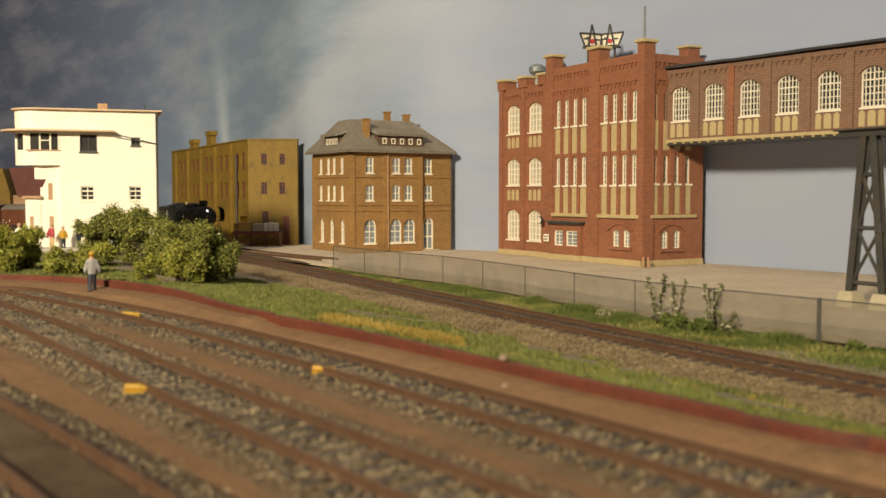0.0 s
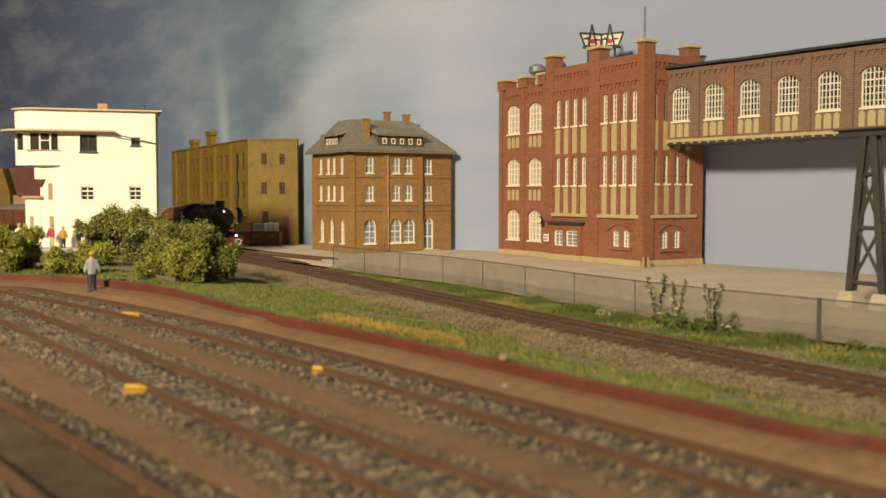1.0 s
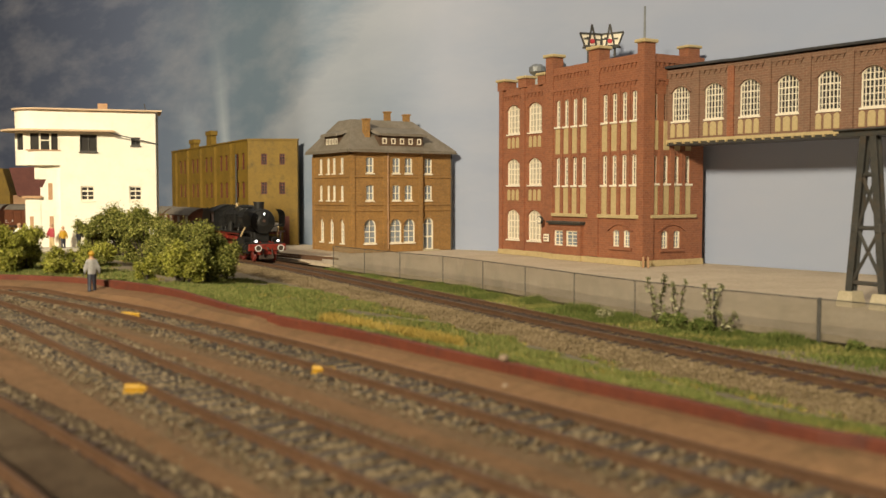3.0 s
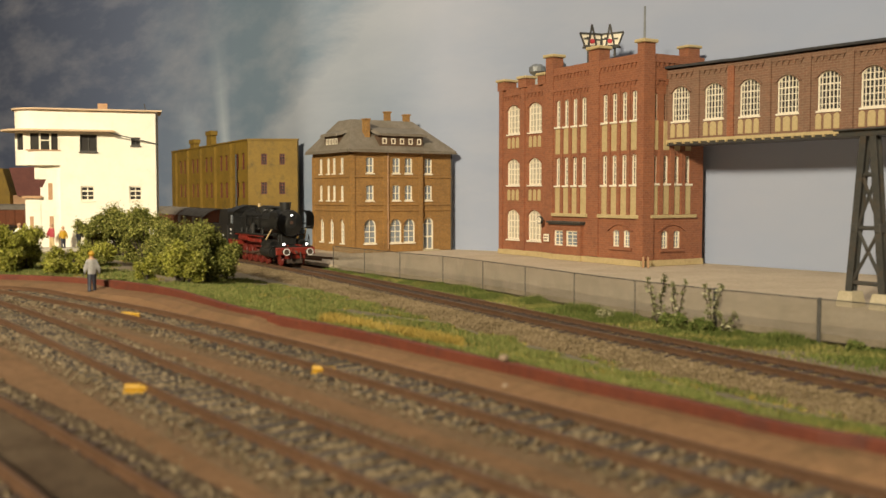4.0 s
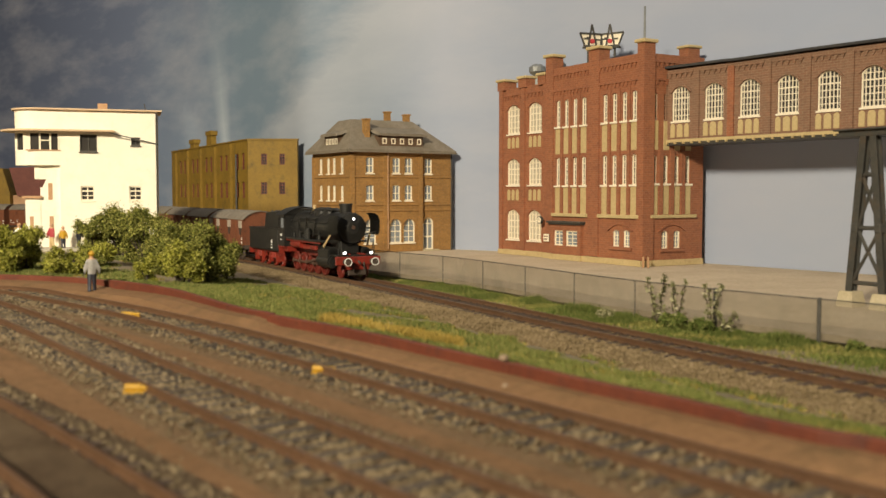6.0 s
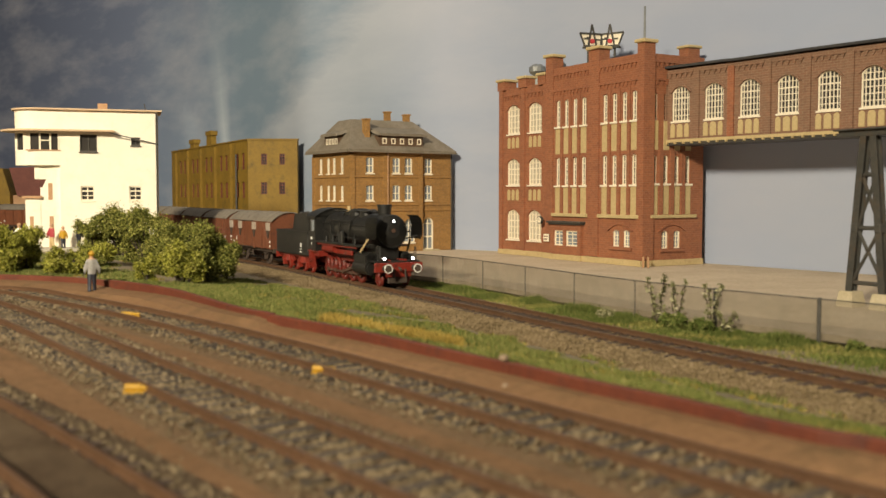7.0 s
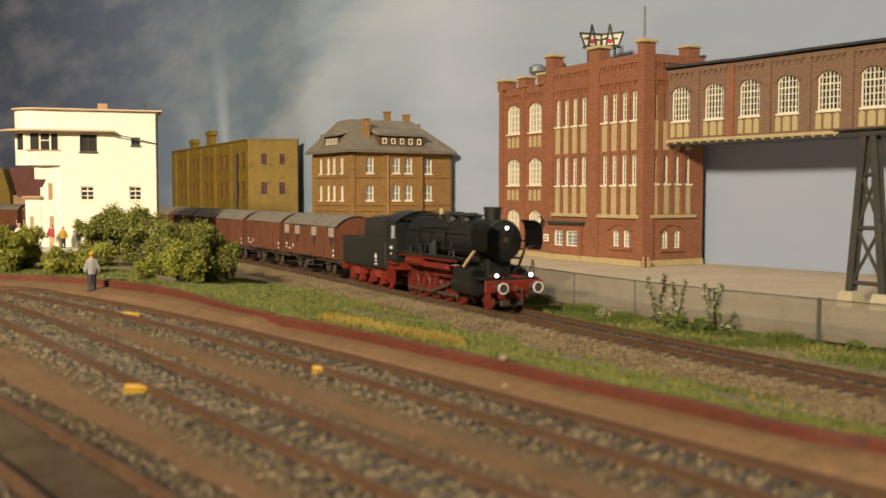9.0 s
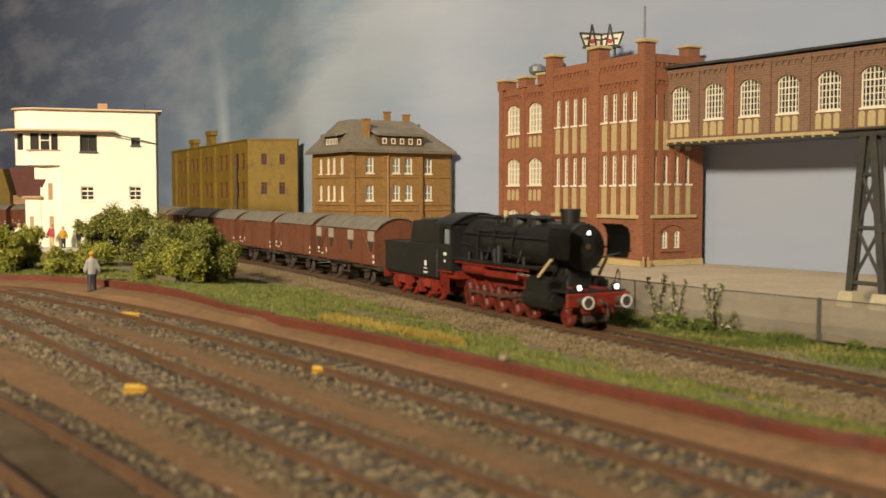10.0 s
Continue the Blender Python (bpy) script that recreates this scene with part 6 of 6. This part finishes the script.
STRAW = islands("grass_straw", [(0, (0.3, 0.22, 0.05)), (0.6, (0.42, 0.29, 0.06)), (1, (0.5, 0.38, 0.12))], 0.9)
STRAW_GREEN = islands("grass_pale", [(0, (0.2, 0.19, 0.05)), (0.6, (0.33, 0.3, 0.09)), (1, (0.45, 0.38, 0.14))], 0.9)
LUSH = islands("grass_lush", [(0, (0.07, 0.1, 0.02)), (0.5, (0.13, 0.165, 0.04)), (1, (0.25, 0.25, 0.08))], 0.9)


def leaf_mesh(name, blobs, n, size, m, seed):
    """Leaves scattered in and on lumps (x, y, z, radius, height)."""
    rnd = random.Random(seed)
    verts, faces = [], []
    tot = sum(b[3] ** 2 for b in blobs)
    for bx, by, bz, r, h in blobs:
        for _ in range(int(n * r * r / tot)):
            th, u = rnd.uniform(0, 6.283), rnd.uniform(-0.75, 1)
            q = abs(rnd.gauss(0.8, 0.33))
            w = math.sqrt(max(1 - u * u, 0))
            c = Vector((bx + r * q * w * math.cos(th), by + r * q * w * math.sin(th), bz + h * q * u))
            a = Vector((rnd.gauss(0, 1), rnd.gauss(0, 1), rnd.gauss(0, 0.7))).normalized()
            b = a.cross(Vector((rnd.gauss(0, 1), rnd.gauss(0, 1), rnd.gauss(0, 1)))).normalized()
            s = size * rnd.uniform(0.6, 1.5)
            k = len(verts)
            verts += [tuple((c + d) * K) for d in (a * s, b * s * 0.55, -a * s, -b * s * 0.55)]
            faces.append((k, k + 1, k + 2, k + 3))
    me = bpy.data.meshes.new(name)
    me.from_pydata(verts, [], faces)
    me.materials.append(m)
    return me


def bush(x, y, z, r, h, m, seed, n=5200, label="dense green leafy bush beside the track"):
    ob = thing("bush", label, "bush", Matrix.Translation((x, y, z)), "bushes beside the track")
    rnd = random.Random(seed)
    blobs = []
    k = max(int(16 * r), 12)
    bm = bmesh.new()
    for i in range(k):
        a = rnd.uniform(0, 6.28)
        d = r * math.sqrt(rnd.random()) * 0.8
        br = r * rnd.uniform(0.22, 0.36)
        bz = h * rnd.uniform(0.12, 0.82) * (1 - 0.4 * (d / r) ** 2)
        blobs.append((d * math.cos(a), d * math.sin(a), max(bz, br * 0.5), br, br * rnd.uniform(0.7, 1.0)))
        tube(bm, (0.1 * math.cos(a), 0.1 * math.sin(a), 0), (d * math.cos(a) * 0.5, d * math.sin(a) * 0.5, bz * 0.6), 0.05, 0.035, 5)
        tube(bm, (d * math.cos(a) * 0.5, d * math.sin(a) * 0.5, bz * 0.6), (d * math.cos(a), d * math.sin(a), bz), 0.035, 0.015, 5)
    part("trunk", bm, BARK, ob)
    part("crown", leaf_mesh("crown", blobs, int(n * 2.6), 0.062, m, seed), None, ob)
    # stray twigs that break the outline
    tw = [(b[0] * 1.15 + rnd.uniform(-0.3, 0.3) * r, b[1] * 1.15, b[2] + b[4] * 0.7, 0.2 * r, 0.3 * r) for b in blobs]
    part("outer_foliage", leaf_mesh("outer_foliage", tw, n // 2, 0.055, m, seed + 50), None, ob)
    return ob


YG = "yellow-green leafy bush beside the track"
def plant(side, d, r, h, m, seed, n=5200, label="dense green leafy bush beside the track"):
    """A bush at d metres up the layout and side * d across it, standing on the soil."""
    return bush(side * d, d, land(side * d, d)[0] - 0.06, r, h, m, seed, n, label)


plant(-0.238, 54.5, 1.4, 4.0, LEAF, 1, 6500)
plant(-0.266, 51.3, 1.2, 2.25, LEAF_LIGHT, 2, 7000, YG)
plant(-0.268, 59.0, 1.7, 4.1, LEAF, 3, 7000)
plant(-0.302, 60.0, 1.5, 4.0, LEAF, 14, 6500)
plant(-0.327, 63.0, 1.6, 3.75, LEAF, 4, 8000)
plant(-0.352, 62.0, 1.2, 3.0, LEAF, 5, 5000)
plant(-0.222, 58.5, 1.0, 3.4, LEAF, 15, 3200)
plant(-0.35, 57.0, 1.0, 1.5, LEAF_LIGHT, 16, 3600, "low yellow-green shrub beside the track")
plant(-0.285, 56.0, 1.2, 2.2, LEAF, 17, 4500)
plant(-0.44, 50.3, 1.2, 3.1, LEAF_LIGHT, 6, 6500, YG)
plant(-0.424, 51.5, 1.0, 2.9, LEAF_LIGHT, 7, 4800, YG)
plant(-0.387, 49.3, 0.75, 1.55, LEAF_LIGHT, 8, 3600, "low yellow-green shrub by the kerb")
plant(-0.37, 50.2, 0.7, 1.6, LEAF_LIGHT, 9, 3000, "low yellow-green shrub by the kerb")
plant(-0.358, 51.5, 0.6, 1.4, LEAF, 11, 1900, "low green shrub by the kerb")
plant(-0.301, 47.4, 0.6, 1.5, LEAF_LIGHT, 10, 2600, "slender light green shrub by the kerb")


def blades(name, spots, m, h, seed, label):
    rnd = random.Random(seed)
    verts, faces = [], []
    for x, y, z, f in spots:
        a = rnd.uniform(0, 6.28)
        hh = h * f * rnd.uniform(0.5, 1.2)
        w = 0.028
        lx, ly = rnd.gauss(0, 0.35) * hh, rnd.gauss(0, 0.35) * hh
        k = len(verts)
        verts += [((x - w * math.cos(a)) * K, (y - w * math.sin(a)) * K, z * K), ((x + w * math.cos(a)) * K, (y + w * math.sin(a)) * K, z * K), ((x + lx) * K, (y + ly) * K, (z + hh) * K)]
        faces.append((k, k + 1, k + 2))
    me = bpy.data.meshes.new(name)
    me.from_pydata(verts, [], faces)
    me.materials.append(m)
    return tagged(new(name, me), label, "grass", kind="stuff")


def verge():
    rnd = random.Random(21)
    green, straw, lush, pale = [], [], [], []
    for _ in range(330000):
        x, y, a, v, w = VERGE[rnd.randrange(len(VERGE))]
        t = rnd.random()
        o = 0.15 + t * min(w, 26)
        u = rnd.uniform(-0.3, 0.3)
        px, py = x - math.sin(a) * o + math.cos(a) * u, y + math.cos(a) * o + math.sin(a) * u
        if rnd.random() > min(w, 26) / 14 or near_main(px, py) < BED - 0.5 or beyond_main(px, py):
            continue
        n = noise.noise(Vector((px * 0.33, py * 0.33, 3.0))) + 0.5 * noise.noise(Vector((px * 1.1, py * 1.1, 9.0)))
        z, f = land(px, py)
        edge = 0.52 - 0.62 * f - 0.004 * max(v - 64, 0) + (0.2 if -13 < px < -5 else 0) - (0.3 if px < -13.5 else 0)
        if n + edge < 0.0:
            continue
        z -= 0.02
        if -4.2 < px < 0.6 and 0.1 < f < 0.55 and abs(py - (31.6 - 1.15 * (px + 1.8))) < 2.0:
            straw.append((px, py, z, 0.9))
        elif n + edge > 0.1 or rnd.random() < 0.4:
            green.append((px, py, z, 0.6 + 0.5 * max(n, 0)))
        elif rnd.random() < 0.3:
            straw.append((px, py, z, 0.5))
        if len(green) > 120000:
            break
    blades("grass", green, GRASS, 0.26, 31, "short green and olive tufted grass by the kerb")
    blades("dry_grass", straw, STRAW, 0.3, 32, "dry golden grass patch by the kerb")
    line = fence_line
    for _ in range(90000):
        x, y, a, v = line[rnd.randrange(len(line))]
        o = -abs(rnd.gauss(0.3, 1.3)) + 0.05
        u = rnd.uniform(-0.4, 0.4)
        px, py = x - math.sin(a) * o + math.cos(a) * u, y + math.cos(a) * o + math.sin(a) * u
        n = noise.noise(Vector((px * 0.45, py * 0.45, 5.0)))
        if n > -0.6 + 0.4 * rnd.random() and near_main(px, py) > 1.75:
            (lush if n > -0.1 or rnd.random() < 0.4 else pale).append((px, py, -0.46, (0.45 + 0.9 * max(n, 0)) * (1.0 if o > -1.0 else 0.7)))
    blades("dry_grass", pale, STRAW_GREEN, 0.45, 34, "pale yellow-green grass along the foot of the fence")
    blades("grass", lush, LUSH, 0.5, 33, "fresh green weeds along the foot of the fence")


verge()


def weed(x, y, h, seed, m, n=260):
    ob = thing("weed", "tall climbing weed with pale leaves at the fence", "weed", Matrix.Translation((x, y, -0.25)), "weeds at the fence")
    rnd = random.Random(seed)
    blobs = []
    for k in range(4):
        px, py = rnd.uniform(-0.4, 0.4), rnd.uniform(-0.1, 0.1)
        bm = bmesh.new()
        q = (0, 0, 0)
        for i in range(5):
            z = h * (i + 1) / 5 * rnd.uniform(0.9, 1.0)
            w = (px * (i + 1) / 4 + rnd.uniform(-0.08, 0.08), py, z)
            tube(bm, q, w, 0.022, 0.018, 5)
            q = w
            blobs.append((w[0], w[1], z, 0.1, 0.16))
        part("stem", bm, BARK, ob)
    part("leaves", leaf_mesh("leaves", blobs, n, 0.08, m, seed), None, ob)


weed(8.95, 41.2, 1.85, 1, LEAF_PALE), weed(9.6, 40.6, 1.7, 2, LEAF_PALE, 160), weed(10.6, 38.9, 1.75, 3, LEAF_PALE), weed(11.0, 38.3, 0.7, 4, LEAF_PALE, 200)
bush(9.4, 39.9, -0.45, 0.6, 0.75, LUSH, 41, 1200, "fresh green tuft at the fence")
bush(10.3, 38.9, -0.45, 0.5, 0.65, LUSH, 42, 900, "fresh green tuft at the fence")
bush(7.2, 43.5, -0.45, 0.4, 0.55, LEAF_PALE, 43, 400, "pale flowering tuft at the fence")
bush(14.4, 34.2, -0.45, 0.4, 0.5, LUSH, 44, 500, "fresh green tuft at the fence")


# ---- figures: plain painted miniature shapes ----
def plain_paint(name, c):
    return surface(name, c, tuple(v * 1.15 for v in c), 1.5, 9, 0.6, relief=0.1)


GREY_COAT, NAVY, BLOUSE, SKIN_TONE = plain_paint("grey_coat", (0.3, 0.29, 0.27)), plain_paint("navy_cloth", (0.03, 0.032, 0.045)), plain_paint("red_cloth", (0.35, 0.04, 0.05)), plain_paint("buff_paint", (0.5, 0.3, 0.18))


def figure(x, y, z, h, mats, turn, label):
    """One plain closed mesh: rings from hip to crown, legs and arms drawn out of it."""
    bm = bmesh.new()
    f = h / 1.84
    n = 12
    rings = [(0.8, 0.2, 0.14, 0), (1.1, 0.2, 0.13, 0), (1.32, 0.24, 0.14, 0), (1.46, 0.22, 0.13, 0), (1.53, 0.08, 0.08, 2), (1.6, 0.1, 0.11, 2), (1.66, 0.11, 0.12, 3), (1.67, 0.15, 0.16, 3), (1.74, 0.14, 0.14, 3), (1.84, 0.06, 0.06, 3)]
    rows = [[bm.verts.new((rx * math.cos(6.28318 * i / n), ry * math.sin(6.28318 * i / n), zz)) for i in range(n)] for zz, rx, ry, _ in rings]
    for a, b, (_, _, _, slot) in zip(rows, rows[1:], rings[1:]):
        for i in range(n):
            q = bm.faces.new((a[i], a[(i + 1) % n], b[(i + 1) % n], b[i]))
            q.material_index = slot
    bm.faces.new(rows[-1]).material_index = 3
    # legs from the two halves of the hip
    for half, dx, dy in ((rows[0][9:] + rows[0][:4], 0.03, 0.05), (rows[0][3:10], -0.04, -0.05)):
        top = half
        for k, (zz, sc) in enumerate(((0.4, 0.8), (0.08, 0.7), (0.0, 0.9))):
            cx = sum(v.co.x for v in half) / 7 + dx * (k + 1)
            cy = dy * (k + 1) * 0.5
            low = [bm.verts.new((cx + (v.co.x - cx) * sc, cy + v.co.y * sc, zz)) for v in half]
            for i in range(7):
                bm.faces.new((top[i], low[i], low[(i + 1) % 7], top[(i + 1) % 7])).material_index = 1
            top = low
        bm.faces.new(top[::-1]).material_index = 1
    # arms from the flanks of the chest
    bm.faces.ensure_lookup_table()
    for s in (1, -1):
        side = [q for q in bm.faces if 1.15 < q.calc_center_median().z < 1.45 and q.calc_center_median().x * s > 0.18]
        r = bmesh.ops.extrude_face_region(bm, geom=side)
        vs = [g for g in r["geom"] if isinstance(g, bmesh.types.BMVert)]
        bmesh.ops.delete(bm, geom=side, context="FACES_ONLY")
        for v in vs:
            v.co.x += s * 0.13
            v.co.z -= 0.34
            v.co.y = v.co.y * 0.8 - 0.1
    bmesh.ops.recalc_face_normals(bm, faces=bm.faces)
    for v in bm.verts:
        v.co *= f
    for q in bm.faces:
        q.smooth = True
    me = to_mesh("figurine", bm, None)
    for m in mats:
        me.materials.append(m)
    ob = tagged(new("figurine", me), label, "figurine", "miniature figurines")
    ob.matrix_world = scaled(pose(x, y, z, 0, 0, turn))


figure(-15.8, 44.35, 0.72, 1.84, (GREY_COAT, NAVY, SKIN_TONE, YELLOW), 25, "painted miniature worker shape with yellow helmet by the kerb")
figure(-28.2, 71.2, 1.25, 1.75, (BLOUSE, TAN, SKIN_TONE, SKIN_TONE), -20, "painted miniature figure in red beside the signal box")
figure(-27.3, 71.0, 1.25, 1.55, (YELLOW, NAVY, SKIN_TONE, SKIN_TONE), 30, "painted miniature figure in yellow beside the signal box")
figure(-30.2, 70.4, 1.25, 1.8, (WHITE_PAINT, GREY_COAT, SKIN_TONE, SKIN_TONE), 10, "painted miniature figure in white beside the signal box")
figure(-26.4, 71.6, 1.25, 1.6, (NAVY, NAVY, SKIN_TONE, WHITE_PAINT), 60, "painted miniature figure in navy beside the signal box")


# ---- small trackside things ----
def point_cover(x, y, z, w, turn, label):
    ob = thing("point_lever", label, "point lever", Matrix.Translation((x, y, z)) @ pose(0, 0, 0, 0, 0, turn), "yellow point levers")
    part("base", boxes((-w / 2, w / 2, -0.12, 0.12, 0, 0.06), bev=0.02), YELLOW, ob)
    bm = bmesh.new()
    tube(bm, (-w * 0.45, 0, 0.13), (w * 0.1, 0, 0.13), 0.09, n=14), tube(bm, (w * 0.1, 0, 0.12), (w * 0.48, 0, 0.11), 0.075, 0.06, 12)
    part("weight", bm, YELLOW, ob)


point_cover(-11.48, 36.1, 0.58, 0.7, 8, "small yellow and orange point lever weight")
point_cover(-3.0, 24.7, 0.58, 0.62, 0, "small yellow point lever weight")
point_cover(-6.93, 22.3, 0.58, 0.68, 5, "small yellow point lever weight")


PEBBLE = surface("pebble", (0.24, 0.17, 0.11), (0.3, 0.22, 0.15), 2, 9, 0.9)


def pebble(x, y, z, r, seed, label):
    bm = bmesh.new()
    bmesh.ops.create_icosphere(bm, subdivisions=2, radius=r)
    for v in bm.verts:
        v.co *= 1 + 0.25 * noise.noise(v.co * 6 + Vector((seed, 0, 0)))
        v.co.z *= 0.7
    tagged(part("pebble", bm, PEBBLE, at=pose(x, y, z + 0.55 * r)), label, "pebble", "stray pebbles")


pebble(1.45, 23.25, 1.16, 0.13, 1, "pale stray pebble lying on the red kerb")
pebble(1.4, 22.1, 0.72, 0.1, 2, "pale stray pebble on the earth by the kerb")
pebble(-2.6, 33.0, 0.45, 0.1, 3, "pale stray pebble in the dry grass")
pebble(10.35, 42.0, -0.02, 0.1, 4, "small dark stone on the yard gravel")


def barn():
    ob = thing("barn", "dim barn with ochre gable and brown tiled roof", "barn", Matrix.Translation((-69.3, 142, 0)))
    bm = bmesh.new()
    extrude_profile(bm, [(0, 0), (7.2, 0), (7.2, 5.2), (6.2, 8.8), (0, 9.2)], 0, 6)
    part("wall", bm, OCHRE, ob)
    part("wall", boxes((7.2, 16, 1, 6, 0, 5)), TRIM_BROWN, ob)
    bm = bmesh.new()
    extrude_profile(bm, [(6.9, 8.9), (16, 9.2), (17, 5.0), (8.0, 4.8)], 0.6, 0.9)
    part("roof", bm, MAROON, ob)


barn()

# ---- the room round the layout ----
ROOM = surface("room_wall", (0.5, 0.48, 0.45), (0.55, 0.53, 0.5), 0.02, 0.4, 0.9, relief=0)


def slab(name, a, b, label, cat):
    bm = bmesh.new()
    box(bm, a[0] / K, b[0] / K, a[1] / K, b[1] / K, a[2] / K, b[2] / K)
    tagged(part(name, bm, ROOM), label, cat, kind="structure")


slab("floor", (-3.4, -2.8, -0.11), (3.0, 3.4, -0.0101), "plain floor under the layout board", "floor")
slab("ceiling", (-3.4, -2.8, 2.1), (3.0, 3.4, 2.2), "plain pale ceiling", "ceiling")
slab("wall_south", (-3.4, -2.9, -0.0101), (3.0, -2.8, 2.1), "plain pale wall", "wall")
slab("wall_north", (-3.4, 3.4, -0.0101), (3.0, 3.5, 2.1), "plain pale wall", "wall")
slab("wall_west", (-3.5, -2.8, -0.0101), (-3.4, 3.4, 2.1), "plain pale wall", "wall")
slab("wall_east", (3.0, -2.8, -0.0101), (3.1, 3.4, 2.1), "plain pale wall", "wall")

# ---- the train's run ----
RUN = spline(MAIN, 0.25)
RV, RX, RY = [p[3] for p in RUN], [p[0] for p in RUN], [p[1] for p in RUN]


def gone(t):
    """How far the front buffers are along the main line."""
    return 129.78 + 5.9583 * t - 0.21149 * t ** 2 + 0.036265 * t ** 3 - 0.0016041 * t ** 4


def on_line(s):
    return Vector((float(np.interp(s, RV, RX)), float(np.interp(s, RV, RY)), 0))


def rides(off, a, b):
    """Rows for a vehicle whose front is off behind the first buffers, carried at a and b behind its front."""
    rows = []
    for i in range(41):
        t = i * 0.25
        s = gone(t) - off
        p, q = on_line(s - a), on_line(s - b)
        d = (p - q).normalized()
        o = p + d * a
        rows.append((t, scaled(pose(o.x, o.y, 0.0, 0, 0, math.degrees(math.atan2(d.y, d.x))))))
    return rows


def motions():
    walk(LOCO, rides(0, 4.0, 11.0))
    walk(TENDER, rides(11.5, 1.55, 4.6))
    for k, v in enumerate(VANS):
        f = LONG if k == 0 else SHORT
        walk(v, rides(18.6 + (LONG + SHORT * (k - 1) if k else 0), 2.8 * f / 11, 8.2 * f / 11))
    times = [i * 0.1 for i in range(101)]
    for ob, x, r in SPIN:
        walk(ob, [(t, scaled(pose(x, 0, r, 0, math.degrees((gone(t) - gone(0)) / r) % 360, 0))) for t in times])
    for k, ob in enumerate(RODS):
        rows = []
        for t in times:
            a = (gone(t) - gone(0)) / 0.615 + (0.0 if k < 2 else math.pi / 2)
            dx, dz = 0.28 * math.sin(a), 0.28 * math.cos(a)
            if k % 2 == 0:
                rows.append((t, scaled(pose(dx, 0, 0.615 + dz))))
            else:
                px, pz = -6.59 + dx, 0.615 + dz
                run = math.sqrt(2.4 ** 2 - (0.98 - pz) ** 2)
                rows.append((t, scaled(pose(px + run, 0, 0.98, 0, math.degrees(math.atan2(-(0.98 - pz), run)), 0))))
        walk(ob, rows)


motions()
